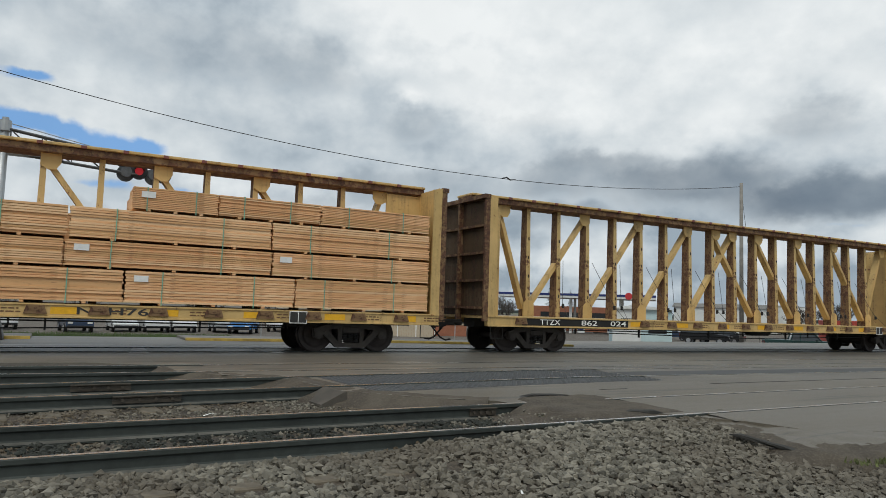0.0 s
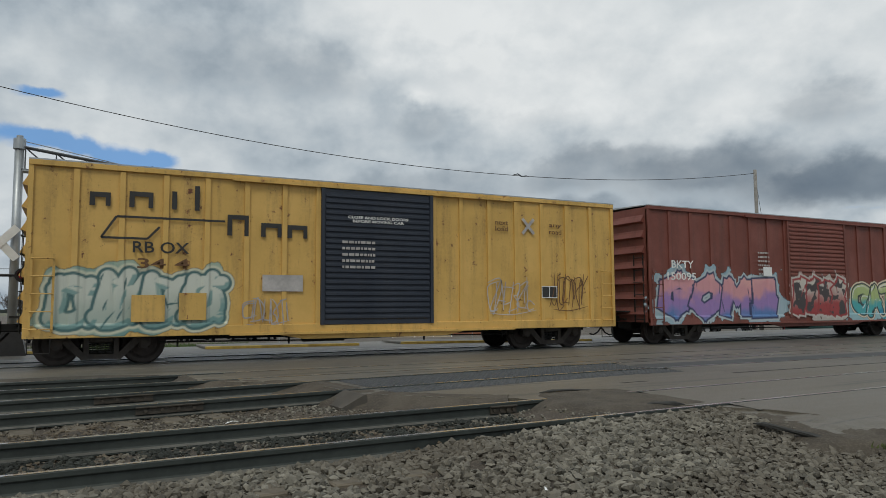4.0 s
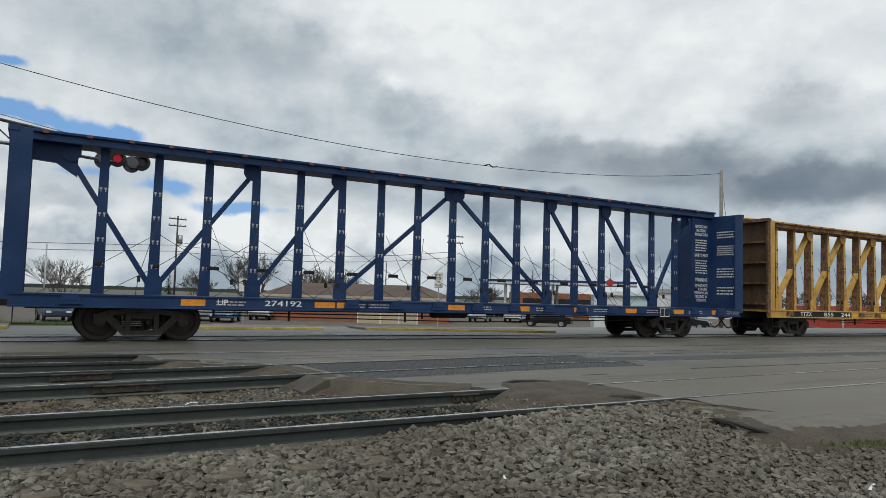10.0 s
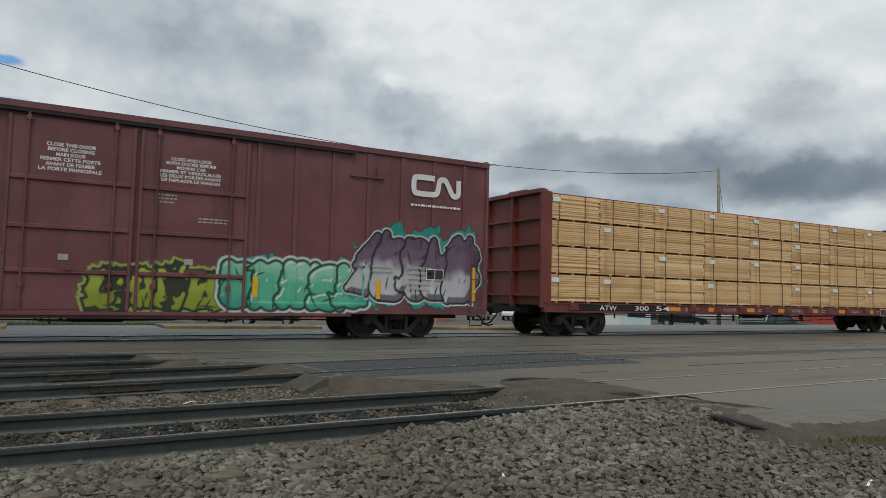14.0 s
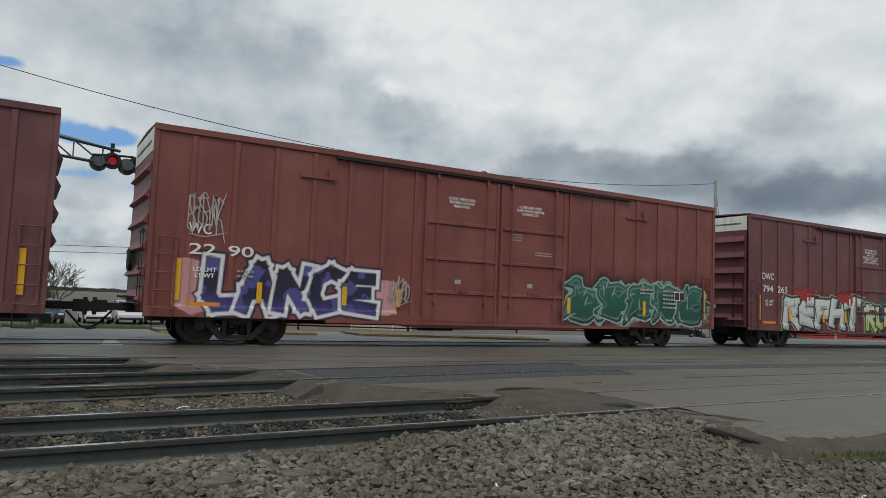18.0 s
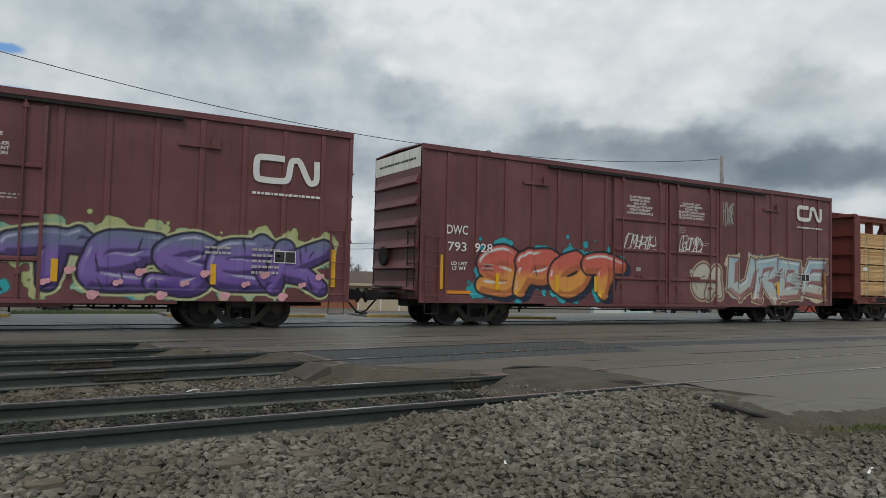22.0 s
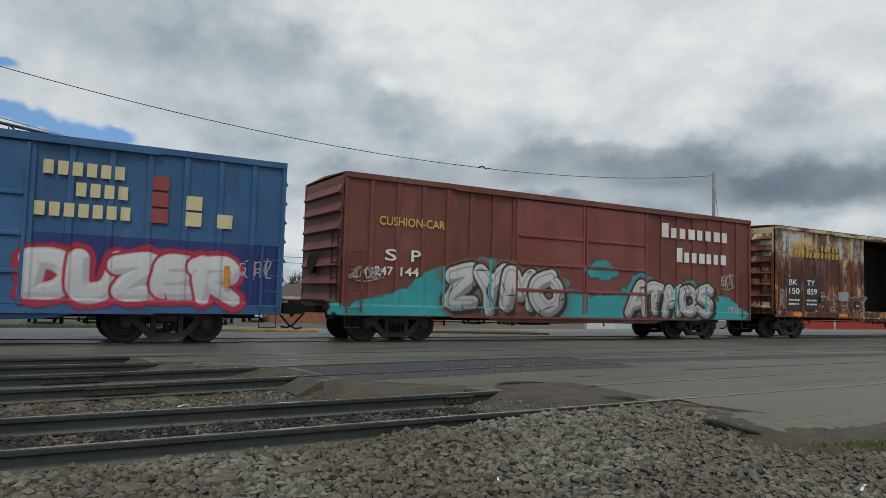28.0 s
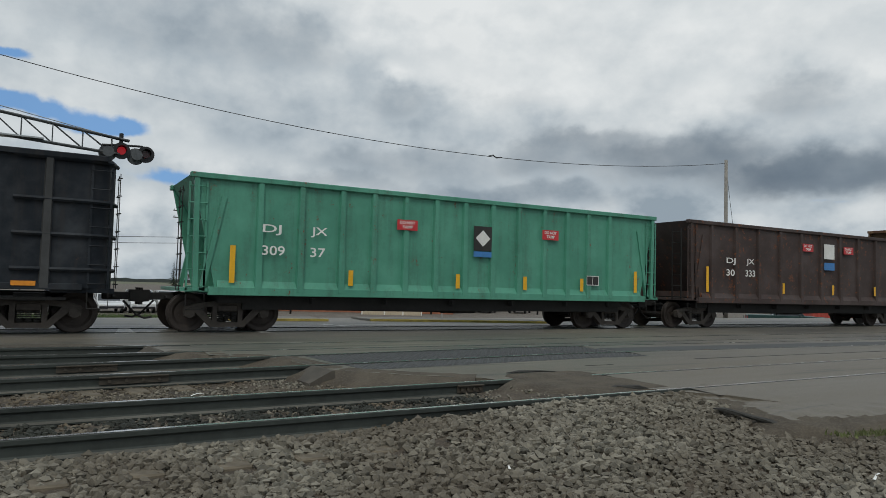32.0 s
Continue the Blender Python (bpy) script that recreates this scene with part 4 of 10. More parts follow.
def tag(parent, x0, x1, z0, z1, y, mat="dimwhite", seed=1, n=5):
    """A quick looping scrawl that cannot be read."""
    rng, g = random.Random(seed), Geo()
    n = max(3, min(n, 6))
    w, h, mid, k, lean = (x1 - x0) / n, (z1 - z0) / 2, (z0 + z1) / 2, 0, rng.uniform(-0.1, 0.35)
    for i in range(n):
        cx, big, up = x0 + w * (i + 0.5), rng.uniform(0.65, 1.0), rng.uniform(-0.15, 0.15) * h
        for form in list(LETTERS[rng.choice(sorted(LETTERS))]) + [rng.choice(STROKES)]:
            ribbon(g, [(cx + (a * 0.72 + lean * b + rng.uniform(-0.25, 0.25)) * w, mid + up + (b + rng.uniform(-0.22, 0.22)) * h * big) for a, b in form], 0.030, y - 0.0004 * (k % 12), 0.6)
            k += 1
    if rng.random() < 0.6:
        ribbon(g, [(x0, z0 - 0.03), ((x0 + x1) / 2, z0 - 0.08), (x1 + 0.1, z0 + 0.05)], 0.024, y - 0.0055, 0.3)
    tagged(part("scrawl", g, mat, parent), "quick sprayed scrawl of thin lines", "", "", "stuff")


# ---------------------------------------------------------------- running gear shared by all wagons
def side_frame():
    g = Geo()
    for y0, y1 in ((-1.09, -0.93), (0.93, 1.09)):
        g.prism([(-1.02, 0.46), (-1.02, 0.60), (-0.72, 0.70), (-0.30, 0.74), (0.30, 0.74), (0.72, 0.70), (1.02, 0.60), (1.02, 0.46), (0.80, 0.46), (0.74, 0.56), (0.35, 0.62), (-0.35, 0.62), (-0.74, 0.56), (-0.80, 0.46)], y0, y1)
        g.prism([(-0.80, 0.50), (-0.66, 0.60), (-0.33, 0.24), (0.33, 0.24), (0.66, 0.60), (0.80, 0.50), (0.40, 0.12), (-0.40, 0.12)], y0, y1)
        g.box(-0.36, -0.25, y0, y1, 0.22, 0.63), g.box(0.25, 0.36, y0, y1, 0.22, 0.63)
        g.box(-0.24, 0.24, y0 - 0.02, y1 + 0.02, 0.50, 0.66, 0.02)
        for s in (-1, 1):
            g.box(s * 0.889 - 0.13, s * 0.889 + 0.13, y0 + 0.01, y1 - 0.01, 0.36, 0.58, 0.03)
            g.cyl((s * 0.889, y0 - 0.03, 0.457), (s * 0.889, y1, 0.457), 0.115, 14)
    g.box(-0.22, 0.22, -0.95, 0.95, 0.44, 0.72, 0.03)
    g.box(-0.62, -0.52, -0.7, 0.7, 0.30, 0.40), g.box(0.52, 0.62, -0.7, 0.7, 0.30, 0.40)
    return g


def springs():
    g = Geo()
    for s in (-1, 1):
        for x in (-0.17, 0.0, 0.17):
            for k in range(5):
                z = 0.265 + k * 0.047
                g.cyl((x, s * 1.01, z), (x, s * 1.01, z + 0.026), 0.075, 10)
    return g


def wheel_pair():
    g = Geo()
    prof = [(0.09, 0.0), (0.30, 0.0), (0.36, -0.035), (0.44, -0.045), (0.457, -0.04), (0.462, 0.06), (0.485, 0.068), (0.488, 0.09), (0.47, 0.10), (0.40, 0.085), (0.30, 0.06), (0.09, 0.06)]
    n = 32
    for s in (-1, 1):
        rings = []
        for k in range(n):
            a = 2 * math.pi * k / n
            rings.append([(r * math.cos(a), s * (0.775 - d), r * math.sin(a)) for r, d in prof])
        p = [q for r in rings for q in r]
        m = len(prof)
        g.add(p, [(i * m + j, i * m + (j + 1) % m, ((i + 1) % n) * m + (j + 1) % m, ((i + 1) % n) * m + j) for i in range(n) for j in range(m)])
        for k in range(3):
            a = 2 * math.pi * k / 3
            g.cyl((0.2 * math.cos(a), s * 0.79, 0.2 * math.sin(a)), (0.2 * math.cos(a), s * 0.77, 0.2 * math.sin(a)), 0.022, 6)
    g.cyl((0, -1.0, 0), (0, 1.0, 0), 0.085, 12)
    return g


def end_caps():
    g = Geo()
    for sx in (-0.889, 0.889):
        g.cyl((sx, -1.150, 0.457), (sx, -1.115, 0.457), 0.085, 12)
        for k in range(3):
            a = 2.1 * k + 0.4
            g.cyl((sx + 0.045 * math.cos(a), -1.165, 0.457 + 0.045 * math.sin(a)), (sx + 0.045 * math.cos(a), -1.149, 0.457 + 0.045 * math.sin(a)), 0.014, 6)
    return g


def coupler_mesh():
    g = Geo()
    g.box(-0.55, 0.10, -0.09, 0.09, 0.74, 0.92, 0.02)
    g.prism([(0.05, 0.70), (0.05, 0.98), (0.34, 0.98), (0.42, 0.90), (0.42, 0.76), (0.34, 0.68)], -0.17, 0.15)
    g.cyl((0.30, -0.12, 0.62), (0.30, -0.12, 1.03), 0.05, 10)
    g.box(-0.35, -0.28, -0.55, 0.55, 0.80, 0.84)
    return g


def hose_mesh():
    g = Geo()
    pts = [(-0.1, -0.25, 0.72), (0.05, -0.27, 0.55), (0.2, -0.28, 0.38), (0.38, -0.28, 0.30), (0.55, -0.27, 0.33)]
    return g.tube(pts, 0.026, 7)


WHEELSETS = []


def running_gear(car, centres, half, caps=False):
    """Two trucks with their wheelsets, couplers and air hoses. half: from the middle to the striker."""
    for x in centres:
        tr = part("truck", shared("truck_frame", side_frame, "steel"), None, car, "cast steel three-piece freight truck")
        tr.location = (x, 0, 0)
        tagged(part("spring_nest", shared("spring_nest", springs, "under"), None, tr), "coil springs of the truck", "", "", "stuff")
        if caps:
            part("bearing_cap", shared("bearing_cap", end_caps, "cap"), None, tr, "blue-grey bearing end caps")
        for s in (-0.889, 0.889):
            w = part("wheelset", shared("wheelset", wheel_pair, "wheel"), None, tr)
            w.location = (s, 0, 0.457)
            WHEELSETS.append((w, car, x + s))
    for s in (-1, 1):
        c = part("coupler", shared("coupler", coupler_mesh, "under"), None, car)
        c.matrix_basis = pose(s * half, 0, 0, 0, 0, 0 if s > 0 else 180)
        h = part("air_hose", shared("air_hose", hose_mesh, "under"), None, car)
        h.matrix_basis = pose(s * half, 0, 0, 0, 0, 0 if s > 0 else 180)


def underframe(car, L, z, centres, seed=1):
    g = Geo()
    g.box(-L / 2 + 0.3, L / 2 - 0.3, -0.32, 0.32, z - 0.28, z + 0.05)
    for x in centres:
        g.box(x - 0.3, x + 0.3, -1.3, 1.3, z - 0.15, z + 0.02)
    for k in range(5):
        x = centres[0] + (centres[1] - centres[0]) * (k + 1) / 6
        g.box(x - 0.05, x + 0.05, -1.4, 1.4, z - 0.14, z)
    part("centre_sill", g, "under", car)
    rng = random.Random(seed)
    x = rng.uniform(-2.5, 0.5)
    part("air_reservoir", Geo().cyl((x, -0.85, z - 0.20), (x + 1.1, -0.85, z - 0.20), 0.19, 14), "under", car, "", True)
    part("brake_cylinder", Geo().cyl((x + 2.0, -0.7, z - 0.16), (x + 2.6, -0.7, z - 0.16), 0.14, 12), "under", car, "", True)
    g = Geo()
    g.tube([(centres[0] + 1.2, -0.9, z - 0.30), (x, -0.95, z - 0.34), (x + 3.2, -0.9, z - 0.30), (centres[1] - 1.2, -0.9, z - 0.32)], 0.018, 5)
    for q in (centres[0] + 1.6, x - 0.4, x + 3.4, centres[1] - 1.7):
        g.box(q, q + 0.04, -0.97, -0.93, z - 0.42, z)
    part("brake_rigging", g, "under", car)


def ladder(car, x, y, z0, z1, w=0.42, mat="under", along="x"):
    g = Geo()
    n = int((z1 - z0) / 0.40) + 1
    for k in range(n):
        z = z0 + 0.1 + k * (z1 - z0 - 0.2) / max(n - 1, 1)
        if along == "x":
            g.tube([(x, y + 0.07, z), (x, y, z), (x + w, y, z), (x + w, y + 0.07, z)], 0.013, 5)
        else:
            g.tube([(x + 0.07, y, z), (x, y, z), (x, y + w, z), (x + 0.07, y + w, z)], 0.013, 5)
    if along == "x":
        for q in (x, x + w):
            g.box(q - 0.025, q + 0.025, y + 0.02, y + 0.035, z0, z1)
    else:
        for q in (y, y + w):
            g.box(x + 0.02, x + 0.035, q - 0.025, q + 0.025, z0, z1)
    part("ladder", g, mat, car)


def sill_step(car, x, y, z, mat="under"):
    part("sill_step", Geo().tube([(x, y, z), (x, y, z - 0.36), (x + 0.42, y, z - 0.36), (x + 0.42, y, z)], 0.016, 5), mat, car)


def reflectors(car, spots, y, z0=1.06, z1=1.55, mat="reflect", w=0.13):
    for s in spots:
        x, a, b = s if isinstance(s, tuple) else (s, z0, z1)
        panel(car, "reflector", x - w / 2, x + w / 2, a, b, y, mat, "", 0.004)


# ---------------------------------------------------------------- the wagons
SPEED, SLOWING, TRACK_Y = 14.255, -0.008, 18.785
CARS = []


def run(t):
    """How far the train has gone at t seconds, from where it is at 18 s."""
    return SPEED * (t - 18) + SLOWING * (t - 18) ** 2 / 2


def wagon(name, label, category, left, right, group="wagons of the train"):
    """An Empty on the track at the middle of the wagon; left and right: its ends along the track at 18 s."""
    mid = (left + right) / 2
    car = thing(name, label, category, pose(mid, TRACK_Y, 0), group)
    CARS.append((car, mid))
    return car, right - left


HALF = 1.55


def boxcar_shell(car, L, z0, z1, mat, posts, doors, depth=0.035, endmat=None, roofmat="galv", ribs=6, cap=None, hole=None, wall=0.06):
    """Body of a boxcar: side sheets with posts, ends with ribs, eaves, roof. Sheets lie `depth` behind the posts."""
    ys = HALF - depth
    h = L / 2
    for s in (-1, 1):
        y0, y1 = sorted((s * ys, s * (ys - wall)))
        g = Geo()
        if hole:
            a, b, c, d = hole
            g.box(-h, a, y0, y1, z0, z1), g.box(b, h, y0, y1, z0, z1), g.box(a, b, y0, y1, d, z1), g.box(a, b, y0, y1, z0, c)
        else:
            g.box(-h, h, y0, y1, z0, z1)
        part("side_wall", g, mat, car)
        o0, o1 = sorted((s * ys, s * HALF))
        for x in posts:
            part("side_post", shared(f"post{z0:.2f}_{z1:.2f}_{depth}_{s}_{mat}", lambda: Geo().prism([(-0.06, z0 + 0.12), (0.06, z0 + 0.12), (0.06, z1 - 0.12), (-0.06, z1 - 0.12)], o0, o1), mat), None, car).location = (x, 0, 0)
        e0, e1 = sorted((s * (ys - 0.01), s * (HALF + 0.025)))
        part("eave_rail", Geo().box(-h, h, e0, e1, z1 - 0.10, z1 + 0.02, 0.01), mat, car)
        g = Geo()
        g.box(-h, h, *sorted((s * (ys - 0.02), s * (HALF + 0.012))), z0 - 0.10, z0 + 0.13, 0.01)
        a, b = doors
        g.prism([(a - 1.2, z0 - 0.09), (a - 0.4, z0 - 0.24), (b + 0.4, z0 - 0.24), (b + 1.2, z0 - 0.09)], *sorted((s * (ys - 0.06), s * (HALF - 0.02))))
        part("side_sill", g, mat, car)
        for x in (-h, h - 0.10):
            part("corner_post", Geo().box(x, x + 0.10, *sorted((s * (ys - 0.05), s * (HALF + 0.004))), z0 - 0.02, z1 - 0.09), mat, car)
    for s in (-1, 1):
        g = Geo()
        x0, x1 = sorted((s * h, s * (h - 0.06)))
        g.box(x0 + 0.002, x1 - 0.002, -ys + wall, ys - wall, z0, z1 - 0.02)
        part("end_wall", g, endmat or mat, car)
        for k in range(ribs):
            z = z0 + 0.35 + (z1 - z0 - (1.28 if cap else 0.75)) * k / max(ribs - 1, 1)
            r = part("end_rib", shared(f"rib{endmat or mat}{z1:.2f}", lambda: Geo().loft([[(-0.12, y, -0.09), (0.0, y, -0.14), (0.0, y, 0.14), (-0.03, y, 0.06)] for y in (-ys + 0.14, ys - 0.14)]), endmat or mat), None, car)
            r.matrix_basis = pose(s * h, 0, z, 0, 0, 0 if s < 0 else 180)
        if cap:
            part("end_cap_panel", Geo().box(*sorted((s * (h + 0.01), s * (h - 0.02))), -ys + 0.05, ys - 0.02, z1 - 0.58, z1 - 0.03), cap, car, "cream panel at the top of the end")
        if cap:
            bars(car, -1.2, 1.2, z1 - 0.4, z1 - 0.25, 0, 1, "btext", "end_lettering", 4).matrix_basis = pose(s * (h + 0.015), 0, 0, 0, 0, -90 if s < 0 else 90)
    g = Geo()
    g.loft([[(x, -HALF - 0.02, z1 + 0.02), (x, -HALF - 0.02, z1 + 0.05), (x, 0, z1 + 0.11), (x, HALF + 0.02, z1 + 0.05), (x, HALF + 0.02, z1 + 0.02), (x, 0, z1 + 0.06)] for x in (-h, h)])
    part("roof", g, roofmat, car)
    for k in range(int(L / 1.3)):
        x = -h + 0.6 + k * 1.3
        part("roof_seam", shared(f"seam{z1:.2f}{roofmat}", lambda: Geo().loft([[(dx, -HALF + 0.10, z1 + 0.03), (dx, -HALF + 0.10, z1 + 0.075), (dx, 0, z1 + 0.135), (dx, HALF - 0.10, z1 + 0.075), (dx, HALF - 0.10, z1 + 0.03)] for dx in (-0.05, 0.05)]), roofmat), None, car).location = (x, 0, 0)
    part("car_floor", Geo().box(-h + 0.06, h - 0.06, -ys + wall, ys - wall, z0, z0 + 0.06), "under", car)
    return -ys


def plug_door(car, x0, x1, z0, z1, mat, rods=True, rails=(0.20, 0.43, 0.68), name="plug_door"):
    """A sliding plug door with cross rails, lock rods, handles."""
    y = -HALF - 0.02
    d = part(name, Geo().box(x0, x1, y, y + 0.06, z0, z1, 0.012), mat, car)
    for r in rails:
        z = z0 + (z1 - z0) * r
        part("door_rail", Geo().loft([[(x0 + 0.08, y, z - 0.06), (x0 + 0.08, y - 0.05, z - 0.03), (x0 + 0.08, y - 0.05, z + 0.03), (x0 + 0.08, y, z + 0.06)], [(x1 - 0.08, y, z - 0.06), (x1 - 0.08, y - 0.05, z - 0.03), (x1 - 0.08, y - 0.05, z + 0.03), (x1 - 0.08, y, z + 0.06)]]), mat, d)
    for x in (x0, x1 - 0.07):
        part("door_stile", Geo().box(x, x + 0.07, y - 0.03, y, z0, z1), mat, d)
    if rods:
        for q in (0.15, 0.83):
            x = x0 + (x1 - x0) * q
            part("lock_rod", Geo().cyl((x, y - 0.07, z0 - 0.02), (x, y - 0.07, z1 + 0.06), 0.022, 7), mat, d)
            part("rod_bracket", Geo().box(x - 0.05, x + 0.05, y - 0.09, y, z1 - 0.10, z1 + 0.0), mat, d)
            part("rod_bracket", Geo().box(x - 0.05, x + 0.05, y - 0.09, y, z0 + 0.5, z0 + 0.6), mat, d)
        part("door_handle", Geo().box(x0 + (x1 - x0) * 0.42, x0 + (x1 - x0) * 0.62, y - 0.06, y - 0.02, z0 + 0.85, z0 + 0.95).cyl((x0 + (x1 - x0) * 0.5, y - 0.09, z0 + 0.9), (x0 + (x1 - x0) * 0.5, y, z0 + 0.9), 0.06, 8), mat, d)
        part("door_placard", Geo().box(x0 + (x1 - x0) * 0.42, x0 + (x1 - x0) * 0.5, y - 0.012, y - 0.004, z0 + 1.07, z0 + 1.20), "dimwhite", d)
    return d


LONG_POSTS = [-8.75, -7.75, -6.75, -5.75, -4.75, -3.75, -2.78, 2.80, 3.75, 4.75, 5.75, 6.75, 7.75, 8.75]
EN = ["CLOSE THIS DOOR", "BEFORE CLOSING", "MAIN DOOR"]
FR = ["FERMER CETTE PORTE", "AVANT DE FERMER", "LA PORTE PRINCIPALE"]
LOCK = ["CLOSE AND LOCK", "BOTH DOORS BEFORE", "MOVING CAR"]
LOCKFR = ["FERMER ET VERROUILLER", "LES DEUX PORTES AVANT", "DE DEPLACER LE WAGON"]


def emblem_mark(car, x0, x1, z0, z1, y):
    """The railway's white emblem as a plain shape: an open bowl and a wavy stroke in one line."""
    g, w, h, s = Geo(), (x1 - x0), (z1 - z0), 0.155
    path = [(0.46, 0.92), (0.12, 0.92), (0.04, 0.80), (0.04, 0.20), (0.12, 0.08), (0.42, 0.08), (0.52, 0.20), (0.56, 0.80), (0.62, 0.90), (0.70, 0.84), (0.84, 0.16), (0.92, 0.10), (0.97, 0.24), (0.97, 0.95)]
    pts = bend([(x0 + a * w, z0 + b * h) for a, b in path], 3)
    side = []
    for i, p in enumerate(pts):
        d = (Vector(pts[min(i + 1, len(pts) - 1)]) - Vector(pts[max(i - 1, 0)])).normalized()
        n = Vector((-d.y, d.x)) * s / 2
        side.append((Vector(p) + n, Vector(p) - n))
    v = [(q.x, y, q.y) for ab in side for q in ab]
    g.add(v, [(2 * i, 2 * i + 2, 2 * i + 3, 2 * i + 1) for i in range(len(pts) - 1)])
    part("emblem", g, "white", car, "white line emblem")


def long_boxcar(left, right, label, mark, number, mat="maroon", emblem=(7.1, 8.7, 4.0, 4.55), web=True, french=True, cap="cream"):
    car, L = wagon("boxcar", label, "boxcar", left, right)
    z0, z1 = 0.76, 5.05
    y = boxcar_shell(car, L, z0, z1, mat, LONG_POSTS, (-2.5, 2.55), 0.035, None, mat, 6, cap)
    for a, b in ((-2.50, -0.02), (0.08, 2.55)):
        plug_door(car, a, b, 0.70, 4.80, mat)
    part("door_track", Geo().box(-5.3, 5.3, -HALF - 0.10, -HALF, 0.60, 0.67), mat, car)
    # The upper track is coloured near-black to stand for the shadow along it.
    part("door_track", Geo().box(-5.2, 5.3, -HALF - 0.09, -HALF, 4.86, 4.93), "under", car, "upper door track, shadow put into its dark colour")
    f = -HALF - 0.004
    yt = -HALF - 0.026
    if french:
        lines(car, EN + FR, -1.92, -0.70, 3.66, 4.30, yt)
        lines(car, LOCK + LOCKFR, 0.50, 1.88, 3.66, 4.26, yt)
    else:
        lines(car, EN, -1.75, -0.85, 3.95, 4.27, yt)
        lines(car, LOCK, 0.65, 1.70, 3.95, 4.27, yt)
    words(car, mark, -8.78, -8.08 if len(mark) > 2 else -8.25, 2.62, 2.88, f)
    words(car, number[0], -8.74, -8.12, 2.14, 2.40, f)
    words(car, number[1], -7.84, -7.22, 2.14, 2.40, f)
    lines(car, ["LD LMT", "LT WT"], -8.62, -8.08, 1.58, 1.86, f, "white", "weight_letters")
    bars(car, -7.6, -7.2, 1.62, 1.85, f, 2, "dimwhite", "weight_data", 4)
    bars(car, 5.9, 6.5, 1.75, 2.0, f, 2, "dimwhite", "dimension_data", 5)
    bars(car, 7.0, 7.7, 1.3, 2.0, f, 5, "dimwhite", "dimension_data", 6)
    bars(car, 0.45, 0.9, 3.15, 3.4, yt, 3, "dimwhite", "small_print", 7)
    bars(car, 1.4, 2.1, 2.75, 2.9, yt, 2, "dimwhite", "small_print", 8)
    if emblem:
        emblem_mark(car, *emblem, f)
        if web:
            bars(car, emblem[0] - 0.03, emblem[1] + 0.06, emblem[2] - 0.36, emblem[2] - 0.22, f, 1, "white", "web_lettering", 9)
    reflectors(car, [(-8.95, 1.05, 2.02), -7.03, -4.79, -3.21, (0.26, 1.40, 1.85), 2.80, 6.10, (9.10, 1.05, 2.02)], f)
    panel(car, "reflector", -8.75, -7.95, 0.93, 1.02, f, "orange")
    panel(car, "consolidated_stencil", 7.55, 8.1, 1.62, 1.92, f, "btext", "black data box with white frame")
    for x in (-6.15, 5.2):
        part("vent_hatch", Geo().box(x, x + 0.95, -HALF - 0.03, -HALF + 0.01, 4.28, 4.36).box(x + 0.75, x + 0.95, -HALF - 0.05, -HALF, 4.28, 4.55), mat, car)
    ladder(car, -9.45, -HALF - 0.08, 0.75, 2.6, 0.42, mat)
    ladder(car, 9.0, -HALF - 0.08, 0.75, 2.6, 0.42, mat)
    ladder(car, -L / 2 - 0.10, -1.35, 0.8, 2.7, 0.42, "under", "y")
    part("brake_platform", Geo().box(-L / 2 - 0.32, -L / 2, -0.7, 0.7, 1.05, 1.10), "under", car)
    part("hand_brake", Geo().cyl((-L / 2 - 0.14, 0.6, 2.0), (-L / 2 - 0.05, 0.6, 2.0), 0.28, 16), "under", car)
    sill_step(car, -9.45, -HALF, 0.72), sill_step(car, 9.0, -HALF, 0.72)
    underframe(car, L, 0.80, (-7.4, 6.9), len(CARS))
    running_gear(car, (-7.4, 6.9), L / 2 + 0.55, False)
    steps = [(x - 0.06, x + 0.06, 0.035) for x in LONG_POSTS] + [(-2.5, 2.55, 0.055)]
    return car, y, steps


